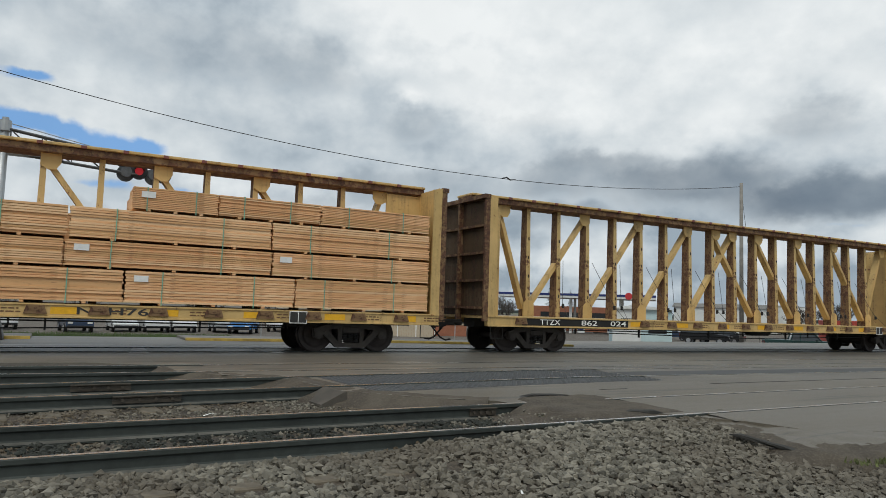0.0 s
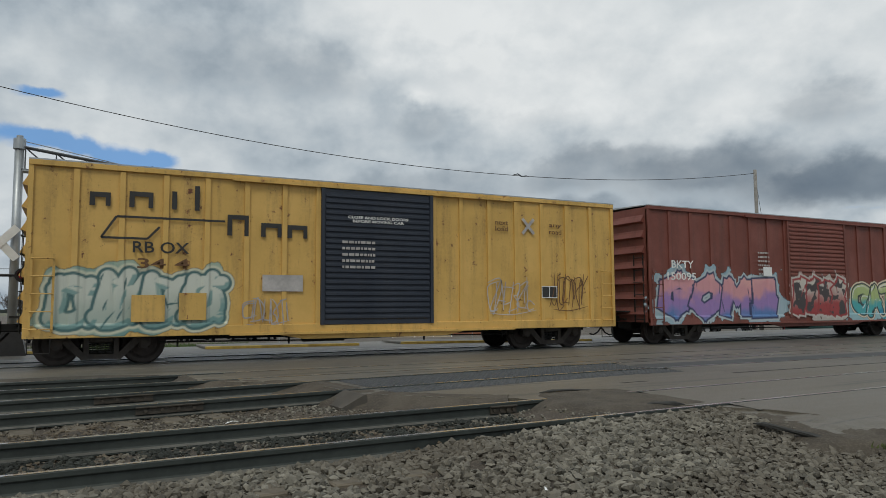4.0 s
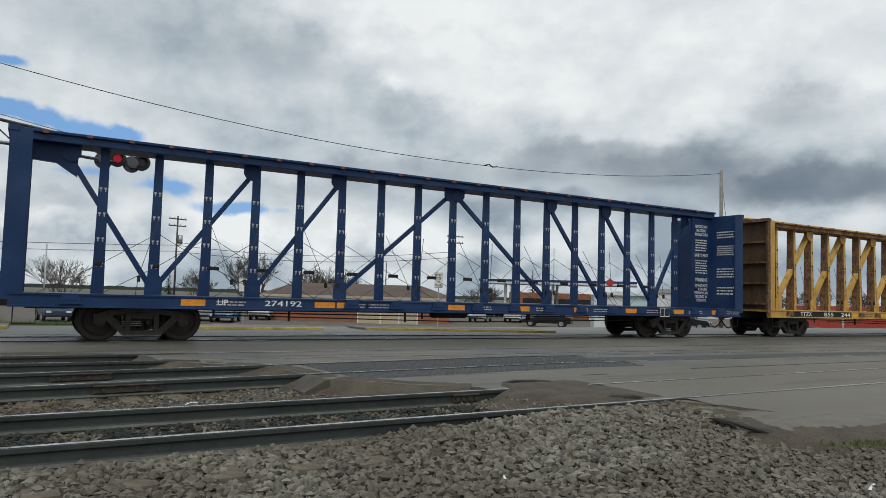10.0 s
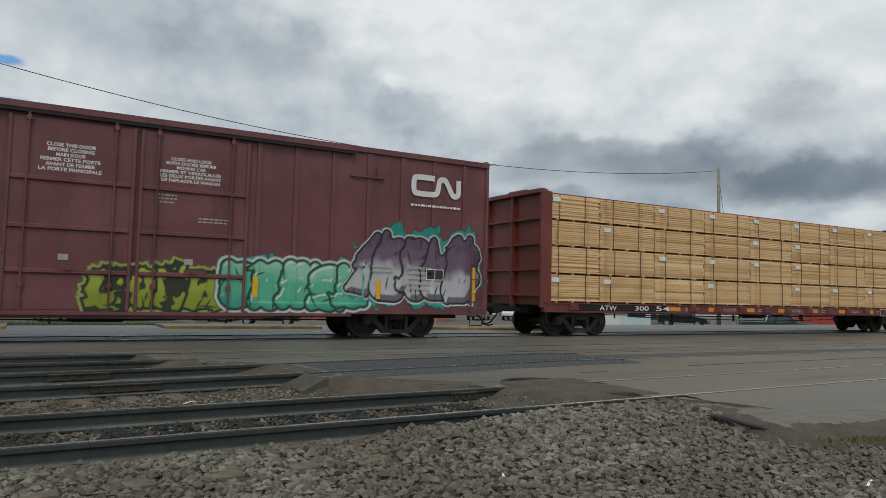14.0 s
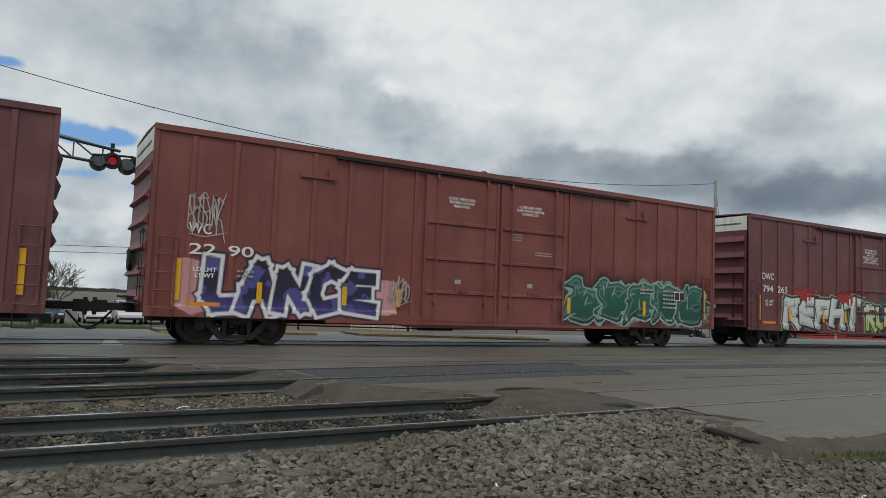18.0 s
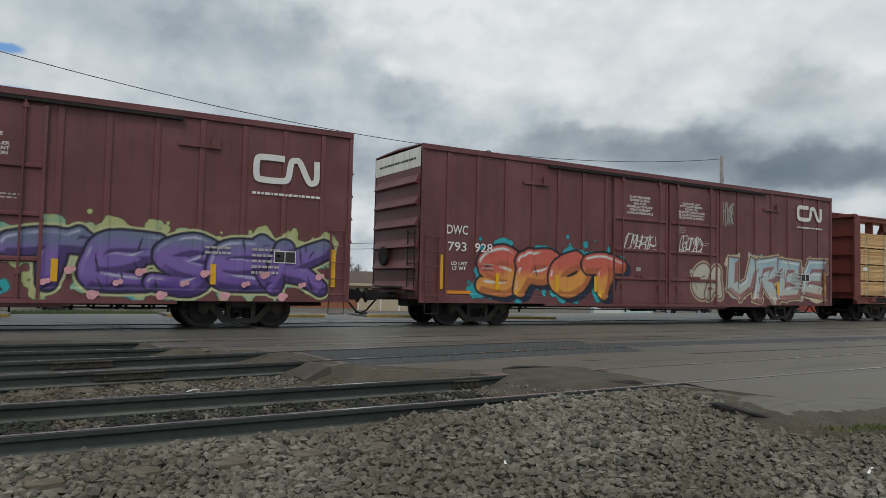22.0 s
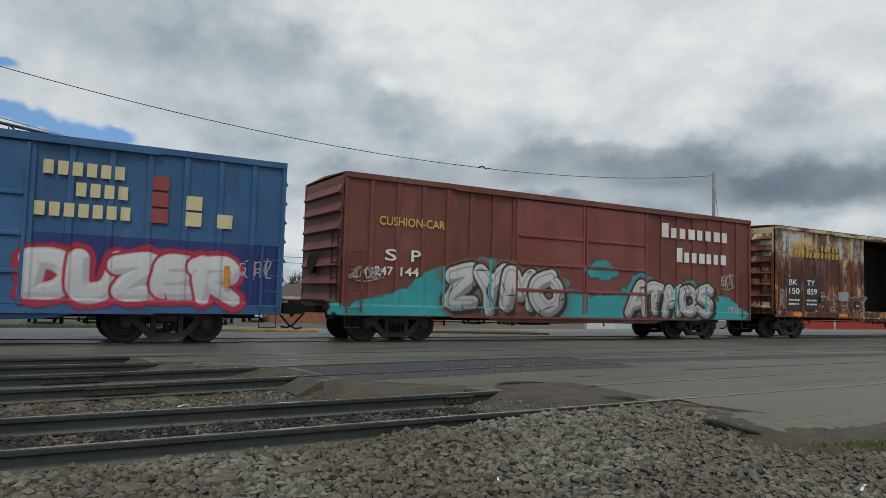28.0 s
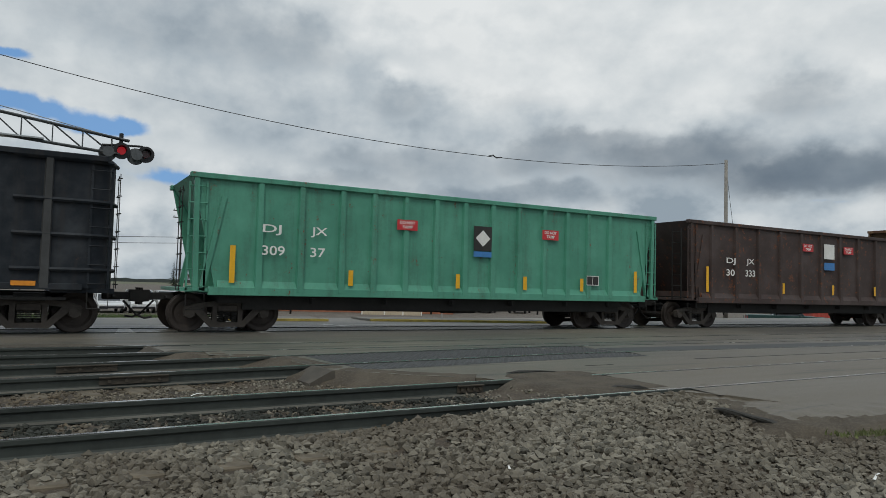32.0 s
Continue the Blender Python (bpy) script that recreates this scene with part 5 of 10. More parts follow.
def short_boxcar(left, right, label, mat, doors, z0=0.78, z1=4.48, posts=None, doormat=None, roof="galv", door="plug", endmat=None, ribs=7, trucks=(-6.45, 5.85)):
    car, L = wagon("boxcar", label, "boxcar", left, right)
    h = L / 2
    a, b = doors
    if posts is None:
        n = 6
        posts = [-h + (a + h) * (k + 1) / (n + 1) for k in range(n)] + [b + (h - b) * (k + 1) / (n + 1) for k in range(n)] + [a - 0.06, b + 0.06]
    hole = (a, a + (b - a) * 0.5, z0 + 0.2, z1 - 0.16) if door == "open" else None
    y = boxcar_shell(car, L, z0, z1, mat, posts, doors, 0.05, endmat, roof, ribs, None, hole)
    dm = doormat or mat
    if door == "plug":
        m = (a + b) / 2
        plug_door(car, a, m - 0.03, z0 + 0.06, z1 - 0.16, dm, False), plug_door(car, m + 0.03, b, z0 + 0.06, z1 - 0.16, dm, False)
    else:
        q = a if door == "slide" else (a + b) / 2
        yy = -HALF - 0.03
        d = part("sliding_door", Geo().box(q, b, yy, yy + 0.05, z0 + 0.10, z1 - 0.14, 0.01), dm, car)
        n = 22
        for k in range(n):
            z = z0 + 0.28 + (z1 - z0 - 0.6) * k / (n - 1)
            part("door_corrugation", shared(f"corr{b - q:.2f}{dm}", lambda: Geo().loft([[(x, yy, -0.06), (x, yy - 0.035, -0.025), (x, yy - 0.035, 0.025), (x, yy, 0.06)] for x in (0.12, b - q - 0.12)]), dm), None, d).location = (q, 0, z)
        part("door_frame", Geo().box(q, q + 0.09, yy - 0.04, yy, z0 + 0.10, z1 - 0.14).box(b - 0.09, b, yy - 0.04, yy, z0 + 0.10, z1 - 0.14), dm, d)
    part("door_track", Geo().box(a - 2.2, b + 2.6, -HALF - 0.08, -HALF, z0 - 0.12, z0 - 0.06).box(a - 2.2, b + 2.6, -HALF - 0.08, -HALF, z1 - 0.13, z1 - 0.06), mat, car)
    ladder(car, -h + 0.12, -HALF - 0.08, z0, z0 + 1.7, 0.42, mat), ladder(car, h - 0.55, -HALF - 0.08, z0, z0 + 1.7, 0.42, mat)
    ladder(car, -h - 0.10, -1.35, z0, z0 + 2.2, 0.42, "under", "y")
    part("brake_platform", Geo().box(-h - 0.30, -h, -0.7, 0.7, 1.05, 1.10), "under", car)
    part("hand_brake", Geo().cyl((-h - 0.14, 0.5, 2.1), (-h - 0.05, 0.5, 2.1), 0.28, 16), "under", car)
    sill_step(car, -h + 0.1, -HALF, z0 - 0.05), sill_step(car, h - 0.55, -HALF, z0 - 0.05)
    underframe(car, L, z0 + 0.05, trucks, len(CARS))
    running_gear(car, trucks, h + 0.45, False)
    return car, y, [(x - 0.06, x + 0.06, 0.05) for x in posts] + [(a, b, 0.085)], L


def bundle(car, x0, x1, z0, z1, y0, y1, strap, seed, wood="lumber"):
    """A banded bundle of sawn boards with its bands and paper tag."""
    rng, g = random.Random(seed), Geo()
    n = 12
    h = (z1 - z0 - 0.05) / n
    g.box(x0 + 0.05, x1 - 0.05, y0 + 0.04, y1, z0 + 0.05, z1 - 0.004)
    b = part("lumber_unit", g, wood, car, "banded unit of sawn lumber")
    for q in (0.2, 0.5, 0.8):
        part("spacer_stick", shared("spacer_stick" + wood, lambda: Geo().box(-0.04, 0.04, 0.02, 1.2, 0, 0.05), wood), None, b).location = (x0 + (x1 - x0) * q, y0, z0)
    w = round((x1 - x0) * 5) / 5
    for k in range(n):
        o = part("board", shared(f"board{wood}{w:.1f}_{h:.3f}", lambda: Geo().box(-w / 2 + 0.02, w / 2 - 0.02, 0, 0.14, 0, h - 0.013), wood), None, b)
        o.location = ((x0 + x1) / 2 + rng.uniform(-0.02, 0.02), y0 + (rng.uniform(0, 0.02) if rng.random() < 0.85 else rng.uniform(0.03, 0.06)), z0 + 0.05 + k * h)
        o.scale = ((x1 - x0) / w, 1, 1)
    for q in (0.22, 0.72):
        x = x0 + (x1 - x0) * q + rng.uniform(-0.1, 0.1)
        part("band", Geo().loft([[(x + d, y0 - 0.012, z0), (x + d, y0 - 0.012, z1 + 0.006), (x + d, y1, z1 + 0.006), (x + d, y1, z1), (x + d, y0 - 0.004, z1), (x + d, y0 - 0.004, z0)] for d in (-0.011, 0.011)]), strap, b)
    if rng.random() < 0.6:
        x = x0 + 0.14 + rng.uniform(0, 0.1)
        part("paper_tag", Geo().box(x, x + 0.30, y0 - 0.016, y0 - 0.010, z1 - 0.24, z1 - 0.10), "tag", b)


def stack_load(car, rows, strap, seed, wood="lumber"):
    """rows: (z0, z1, list of bundle edges along the wagon); two stacks, one on each side of the centre beam."""
    k = seed * 1000
    for z0, z1, edges in rows:
        for a, b in zip(edges, edges[1:]):
            for y0, y1 in ((-1.50, -0.30), (0.30, 1.50)):
                k += 1
                if y0 < 0:
                    bundle(car, a, b, z0, z1, y0, y1, strap, k, wood)
                else:
                    part("lumber_unit", Geo().box(a + 0.14, min(b + 0.135, 11.2), y0, y1, z0 + 0.04, z1), wood, car)


def centerbeam(left, right, label, mat, z1=4.52, holes=False, n=17, number="", load=None, strap="strap", letters="white", bulk=None, panelmat=None, trucks=(-9.53, 9.1), blue_truss=False, shift=0.0, wood="lumber"):
    car, L = wagon("centerbeam_flatcar", label, "flatcar", left, right)
    h = L / 2
    inner = h - 1.15
    fl = 1.06
    sec = [(1.36, 1.06), (1.56, 1.06), (1.56, 1.025), (1.53, 1.02), (1.53, 0.80), (1.555, 0.795), (1.555, 0.76), (1.36, 0.76)]
    for s in (-1, 1):
        part("side_sill", Geo().loft([[(x, s * u, w) for u, w in sec] for x in (-h, h)]), mat, car)
    part("deck", Geo().box(-h, h, -1.40, 1.40, 0.98, fl), mat, car)
    for k in range(n + 1):
        x = -inner + 2 * inner * k / n
        if number and -h + 1.7 < x < -h + (6.6 if blue_truss else 5.9):
            continue
        part("deck_bracket", shared(f"bracket{mat}", lambda: Geo().prism([(-0.22, 0.84), (0.22, 0.84), (0.16, 1.03), (-0.16, 1.03)], -1.585, -1.535).box(-0.12, 0.12, -1.60, -1.56, 0.92, 1.0), "rustshade" if mat in ("yellow", "yellow2") else mat), None, car).location = (x, 0, 0)
    zb = 4.56
    for s in (-1, 1):
        x0, x1 = sorted((s * h, s * (h - 0.10)))
        b = part("bulkhead", Geo().box(x0, x1, -1.53, 1.53, fl, zb), mat, car, "full-width end bulkhead")
        g = Geo()
        xo = s * h
        for y in (-1.53, 0.0, 1.45):
            g.box(*sorted((xo - s * 0.001, xo + s * 0.16)), y, y + 0.08, fl - 0.15, zb)
        for z in (1.25, 2.05, 2.85, 3.65):
            g.box(*sorted((xo, xo + s * 0.12)), -1.50, 1.50, z, z + 0.07)
        g.box(*sorted((xo, xo + s * 0.2)), -1.55, 1.55, zb - 0.1, zb + 0.02)
        # On yellow cars the dark rib and skin colours include the end's shade.
        part("bulkhead_rib", g, "rustshade" if mat in ("yellow", "yellow2") else mat, b)
        part("bulkhead_skin", Geo().box(*sorted((xo + s * 0.004, xo + s * 0.012)), -1.44, 1.44, fl, zb - 0.11), "dirtshadeend" if mat in ("yellow", "yellow2") else mat, b, "outer skin, on yellow cars coloured dark for dirt and shade")
        xi = s * (h - 1.15)
        for sy in (-1, 1):
            xx0, xx1 = sorted((xi, s * h - s * 0.1))
            part("bulkhead_wing", Geo().box(h - 0.26 if s > 0 else -h + 0.1, h - 0.1 if s > 0 else -h + 0.26, *sorted((sy * 1.53, sy * 1.47)), fl, zb - 0.05), mat, b)
            if sy < 0 and not (blue_truss and s < 0):
                part("centre_panel", Geo().box(xx0, xx1, -0.30, -0.24, fl, zb - 0.1), panelmat or mat, b)
        if bulk:
            xa, xb = sorted((xi + s * 0.08, s * h - s * 0.22))
            faces = [(lambda rows, u, v, zl, zh: lines(b, rows, xa + (xb - xa) * u, xa + (xb - xa) * v, zl, zh, -0.305, bulk, "warning_text"), lambda zl, zh, n, k: bars(b, xa + 0.1, xb - 0.1, zl, zh, -0.305, n, bulk, "small_print", k))]
            for say, fill in faces if not (blue_truss and s < 0 or holes) else []:
                say(["LOADING AND", "UNLOADING", "INSTRUCTIONS"], 0.08, 0.92, 3.78, 4.24), fill(3.20, 3.68, 5, 3)
                say(["SAFETY FIRST"], 0.05, 0.95, 2.98, 3.14), fill(2.34, 2.90, 6, 4)
                say(["WARNING"], 0.10, 0.90, 2.02, 2.22), say(["DO NOT MOVE", "CAR UNLESS", "TIEDOWNS ARE", "SECURED IN", "KEYSLOTS"], 0.05, 0.95, 1.28, 1.98)
            for i, (za, zt, rows) in enumerate(((3.75, 4.05, 3), (3.1, 3.5, 5), (2.25, 2.65, 4), (1.6, 1.95, 3))):
                w = bars(b, -1.32, -0.55, za - 0.05, zt - 0.05, 0, rows, bulk, "small_print", 13 + i)
                w.matrix_basis = pose(s * (h - 0.106), 0, 0, 0, 0, 90) if s < 0 else pose(h - 0.106, -1.9, 0, 0, 0, -90)
    old = "rustshade" if mat in ("yellow", "yellow2") else mat
    chip = {"yellow": "yellowchip", "yellow2": "goldchip"}.get(mat, mat)
    top = part("top_chord", Geo().box(-h, h, -0.46, 0.46, z1 - 0.07, z1, 0.015), mat, car)
    part("chord_web", Geo().box(-h + 0.002, h - 0.002, -0.40, 0.40, z1 - 0.24, z1 - 0.072, 0.01), old, top)
    for k in range(int(L / 0.9)):
        part("tie_down", shared(f"cleat{mat}", lambda: Geo().box(-0.06, 0.06, -0.49, -0.45, -0.02, 0.05), "oxide"), None, top).location = (-h + 0.5 + k * 0.9, 0, z1 - 0.06)
    if holes:
        g = Geo()
        spots = [-7.04 + k * 1.252 for k in range(12)]
        edges = [-inner] + [(p + q) / 2 for p, q in zip(spots, spots[1:])]
        edges = [-inner, spots[0] - 0.56] + [(p + q) / 2 for p, q in zip(spots, spots[1:])] + [spots[-1] + 0.56, inner]
        for a, b in ((edges[0], edges[1]), (edges[-2], edges[-1])):
            part("web_panel", Geo().box(a, b, -0.26, -0.22, fl, z1 - 0.2), mat, car)
        for c, a, b in zip(spots, edges[1:], edges[2:]):
            part("web_panel", oval_panel(c, a, b, fl, z1 - 0.2, 0.35, 0.84, 2.74), mat, car, "web panel with an oval opening")
        for e in edges[1:-1]:
            part("web_post", shared(f"webpost{z1}", lambda: Geo().box(-0.04, 0.04, -0.36, -0.26, fl, z1 - 0.2), old), None, car).location = (e, 0, 0)
        for x in (-inner + 0.35, inner - 0.55):
            part("web_post", shared(f"webpost{z1}", lambda: Geo().box(-0.04, 0.04, -0.36, -0.26, fl, z1 - 0.2), old), None, car).location = (x, 0, 0)
        part("web_rail", Geo().box(inner - 1.05, inner, -0.33, -0.26, 2.0, 2.08).box(inner - 1.05, inner, -0.33, -0.26, 3.1, 3.18).box(-inner, -inner + 1.0, -0.33, -0.26, 2.2, 2.28).box(-inner, -inner + 1.0, -0.33, -0.26, 3.2, 3.28), mat, car)
    else:
        if blue_truss:
            xs = [1.225 * k for k in range(-8, 9)]
            braces = [(xs[1], xs[3]), (xs[3], xs[5]), (xs[5], xs[8]), (xs[11], xs[8]), (xs[13], xs[11]), (xs[15], xs[13]), (xs[1], -h + 0.9), (xs[15], h - 1.2)]
        else:
            xs = sorted([-0.1 + sg * (0.61 + 1.22 * k) for k in range(8) for sg in (-1, 1)])
            braces = [(xs[0], xs[2]), (xs[2], xs[4]), (xs[4], xs[6]), (xs[6], xs[8]), (xs[9], xs[7]), (xs[11], xs[9]), (xs[13], xs[11]), (xs[15], xs[13]), (xs[0], -h + 1.2), (xs[15], h - 1.2)]
        for x in xs:
            p = part("beam_post", shared(f"beampost{old}{z1}", lambda: Geo().loft([[(-0.065, -0.185, fl), (0.065, -0.185, fl), (0.065, 0.20, fl), (-0.065, 0.20, fl)], [(-0.055, -0.145, z1 - 0.2), (0.055, -0.145, z1 - 0.2), (0.055, 0.15, z1 - 0.2), (-0.055, 0.15, z1 - 0.2)]]), old), None, car)
            p.location = (x, 0, 0)
            p.scale = (1.6, 0.36, 1) if blue_truss else (1.0, 1, 1)
            part("post_flange", shared(f"flange{mat}{z1}", lambda: Geo().loft([[(-0.098, -0.205, fl), (0.085, -0.205, fl), (0.085, -0.187, fl), (-0.098, -0.187, fl)], [(-0.082, -0.205, fl + 0.9), (0.075, -0.205, fl + 0.9), (0.075, -0.187, fl + 0.9), (-0.082, -0.187, fl + 0.9)], [(-0.062, -0.165, z1 - 0.22), (0.062, -0.165, z1 - 0.22), (0.062, -0.147, z1 - 0.22), (-0.062, -0.147, z1 - 0.22)]]), chip), None, p)
            if not load:
                for z in (1.7, 2.3, 2.9, 3.5):
                    for q in ((-0.035, 0.03) if blue_truss else (0.01,)):
                        part("post_slot", shared(f"post_slot{blue_truss}", lambda: Geo().box(-0.018, 0.018, -0.215, -0.16, 0.06, 0.10).box(-0.007, 0.007, -0.215, -0.16, 0, 0.06) if blue_truss else Geo().box(-0.018, 0.018, -0.215, -0.16, 0, 0.10), "dimwhite" if blue_truss else "under"), None, p).location = (q, 0.008 * (z - 1.06), z)
        for i, (lo, hi) in enumerate(braces):
            o = 0.006 * i
            thick, gy = (0.035, 0.13) if blue_truss else (0.11, 0.0)
            d = part("diagonal_brace", Geo().bar((lo + 0.1 * (hi > lo) - 0.1 * (hi < lo), fl + 0.25), (hi, z1 - 0.30), 0.12, -thick - o * 0.4, thick + o * 0.4), mat, car)
            part("gusset_plate", Geo().prism([(lo - 0.20, fl), (lo + 0.20, fl), (lo + 0.20, fl + 0.40), (lo + 0.08, fl + 0.52), (lo - 0.08, fl + 0.52), (lo - 0.20, fl + 0.40)], gy - 0.215 - o, gy - 0.208 - o), mat, d)
            e = -1 if hi > lo else 1
            part("gusset_plate", Geo().prism([(hi + e * 0.36, z1 - 0.24), (hi + e * 0.36, z1 - 0.44), (hi + e * 0.26, z1 - 0.60), (hi + e * 0.10, z1 - 0.62), (hi - e * 0.07, z1 - 0.52), (hi - e * 0.07, z1 - 0.24)], gy * 0.85 - 0.185 - o, gy * 0.85 - 0.172 - o), mat, d)
        if not load:
            for i, x in enumerate(xs[1:-1]):
                s = 1 if i % 2 else -1
                c = part("tie_cable", Geo().tube([(x, -0.42, 2.9), (x + s * 0.45, -1.0, 1.5), (x + s * 0.55, -1.42, 1.06)], 0.008, 4), "wire", car)
                if blue_truss:
                    for e in (-1, 1):
                        far = part("tie_cable", Geo().tube([(x, -0.42, 2.55), (x + e * 1.3, -0.95, 1.72), (x + e * 2.5, -1.42, 1.06)], 0.007, 4), "wire", car)
                        part("winch", Geo().box(x + e * 1.3 - 0.07, x + e * 1.3 + 0.07, -1.0, -0.93, 1.70, 1.79, 0.012), "under", far)
                part("winch", Geo().box(x + s * 0.45 - 0.035, x + s * 0.45 + 0.035, -1.06, -0.99, 1.36, 1.5, 0.012), "under", c)
    if blue_truss:
        part("end_haunch", Geo().prism([(-h + 0.1, z1 - 0.24), (-h + 0.1, z1 - 0.62), (-h + 0.75, z1 - 0.66), (-h + 1.2, z1 - 0.95), (-h + 1.2, z1 - 0.24)], -0.08, 0.08), mat, car)
        words(car, number[0], -h + 4.25, -h + 4.50, 0.86, 1.0, -1.537, letters)
        words(car, number[1] + number[2], -h + 5.38, -h + 6.32, 0.86, 1.0, -1.537, letters)
    elif number:
        panel(car, "number_field", -h + 1.2, -h + 5.35, 0.81, 1.02, -1.534, "under", "black field with white numbers", 0.004)
        a, b, c = number
        words(car, a, -h + 1.85 + shift, -h + 2.6 + shift, 0.84, 1.0, -1.537, letters)
        words(car, b, -h + 3.42 + shift, -h + 4.06 + shift, 0.84, 1.0, -1.537, letters)
        words(car, c, -h + 4.6 + shift * 0.5, -h + 5.26 + shift * 0.5, 0.84, 1.0, -1.537, letters)
    for k in range(9):
        x = -h + (5.45 + k * (L - 6.7) / 8 if not blue_truss else (3.42, 6.66, 7.26, 10.6, 12.9, 15.2, 17.4, 19.6, 21.6)[k])
        panel(car, "reflector", x, x + 0.55, 0.84, 0.99, -1.535, "orange" if mat not in ("yellow", "yellow2") else "reflect")
        bars(car, x + 0.8, x + 1.5, 0.84, 0.98, -1.535, 2, "brown" if mat in ("yellow", "yellow2") else "dimwhite", "stencil_text", k)
    panel(car, "consolidated_stencil", h - 4.2, h - 3.75, 0.74, 1.04, -1.565, "btext", "black data box with white frame")
    if load:
        stack_load(car, load, strap, len(CARS), wood)
    sill_step(car, -h + 0.1, -1.53, 0.78), sill_step(car, h - 0.55, -1.53, 0.78)
    underframe(car, L, 0.98, trucks, len(CARS))
    g = Geo()
    g.tube([(-h + 4.2, -1.2, 0.62), (0, -1.25, 0.50), (h - 4.2, -1.2, 0.62)], 0.016, 5)
    for x in (-5.5, -2.2, 2.0, 5.2):
        g.box(x, x + 0.04, -1.27, -1.21, 0.48, 0.85)
    part("long_rod", g, "under", car)
    running_gear(car, trucks, h + 0.55, False)
    return car, L


def oval_panel(c, a, b, z0, z1, rx, rz, cz):
    """A wall panel with an oval opening through it."""
    g, n = Geo(), 32
    inner, outer = [], []
    for k in range(n):
        t = 2 * math.pi * (k + 0.5) / n
        ca, sa = math.cos(t), math.sin(t)
        inner.append((c + rx * ca, cz + rz * sa))
        sx = ((b - c) if ca > 0 else (c - a)) / max(abs(ca), 1e-6)
        sz = ((z1 - cz) if sa > 0 else (cz - z0)) / max(abs(sa), 1e-6)
        s = min(sx, sz)
        outer.append((c + s * ca, cz + s * sa))
    for t in [(a, z0), (b, z0), (b, z1), (a, z1)]:
        k = min(range(n), key=lambda i: (outer[i][0] - t[0]) ** 2 + (outer[i][1] - t[1]) ** 2)
        outer[k] = t
    for y0, y1 in ((-0.26, -0.235),):
        p = [(x, y, z) for y in (y0, y1) for ring in (outer, inner) for x, z in ring]
        f = []
        for i in range(n):
            j = (i + 1) % n
            f += [(i, j, n + j, n + i), (2 * n + j, 2 * n + i, 3 * n + i, 3 * n + j), (n + i, n + j, 3 * n + j, 3 * n + i), (j, i, 2 * n + i, 2 * n + j)]
        g.add(p, f)
    return g


def tank_car(left, right, label, tank, cz, r, trucks, dome, extra):
    """tank: ends of the shell from the middle; cz: height of its axis."""
    car, L = wagon("tank_car", label, "tank car", left, right)
    a, b = tank
    rings, n = [], 48
    prof = [(a - 0.36, 0.02), (a - 0.33, r * 0.35), (a - 0.25, r * 0.66), (a - 0.10, r * 0.90), (a + 0.08, r * 0.985), (a + 0.3, r), (b - 0.3, r), (b - 0.08, r * 0.985), (b + 0.10, r * 0.90), (b + 0.25, r * 0.66), (b + 0.33, r * 0.35), (b + 0.36, 0.02)]
    for x, q in prof:
        rings.append([(x, -q * math.cos(2 * math.pi * k / n), cz + q * math.sin(2 * math.pi * k / n)) for k in range(n)])
    part("tank_shell", Geo().loft(rings), "black", car, "black welded tank with domed heads", True)
    for x in (a + 0.45, b - 0.45) if not extra else (a + 0.45, (a + b) / 2 + 0.9, b - 0.45):
        part("weld_band", Geo().loft([[(x + d, -(r + 0.012) * math.cos(2 * math.pi * k / 32), cz + (r + 0.012) * math.sin(2 * math.pi * k / 32)) for k in range(32)] for d in (-0.05, 0.05)], True, False), "black", car, "", True)
    d = part("dome", Geo().cyl((dome, 0, cz + r - 0.1), (dome, 0, cz + r + 0.42), 0.36, 20).cyl((dome, 0, cz + r + 0.42), (dome, 0, cz + r + 0.50), 0.42, 20).cyl((dome, 0, cz + r + 0.02), (dome, 0, cz + r + 0.06), 0.46, 20), "black", car, "", False)
    g = Geo()
    pz = cz + r - 0.02
    g.box(dome - 1.05, dome + 1.05, -0.75, -0.42, pz, pz + 0.03), g.box(dome - 1.05, dome + 1.05, 0.42, 0.75, pz, pz + 0.03)
    for s in (-1, 1):
        for y in (-0.75, 0.75):
            pts = [(dome + s * 1.02, y, pz), (dome + s * 1.02, y, pz + 0.72), (dome + s * 0.85, y, pz + 0.82), (dome + s * 0.42, y, pz + 0.82), (dome + s * 0.36, y, pz + 0.70), (dome + s * 0.36, y, pz)]
            g.tube(pts, 0.026, 6)
        g.tube([(dome + s * 1.02, -0.75, pz + 0.72), (dome + s * 1.02, 0.75, pz + 0.72)], 0.022, 6)
        g.tube([(dome + s * 1.02, -0.75, pz + 0.40), (dome + s * 1.02, 0.75, pz + 0.40)], 0.018, 6)
    part("platform_railing", g, "under", car, "black dome platform with hand rails")
    g = Geo()
    for s in (-0.26, 0.26):
        g.tube([(dome + 0.45 + s, -(r + 0.14) * math.cos(t), cz + (r + 0.14) * math.sin(t)) for t in [-0.9, -0.6, -0.3, 0, 0.3, 0.6, 0.9, 1.15]], 0.022, 6)
    for k in range(9):
        t = -0.9 + k * 0.25
        g.tube([(dome + 0.45 - 0.26, -(r + 0.14) * math.cos(t), cz + (r + 0.14) * math.sin(t)), (dome + 0.45 + 0.26, -(r + 0.14) * math.cos(t), cz + (r + 0.14) * math.sin(t))], 0.016, 5)
    z = cz - (r + 0.14) * math.sin(0.9)
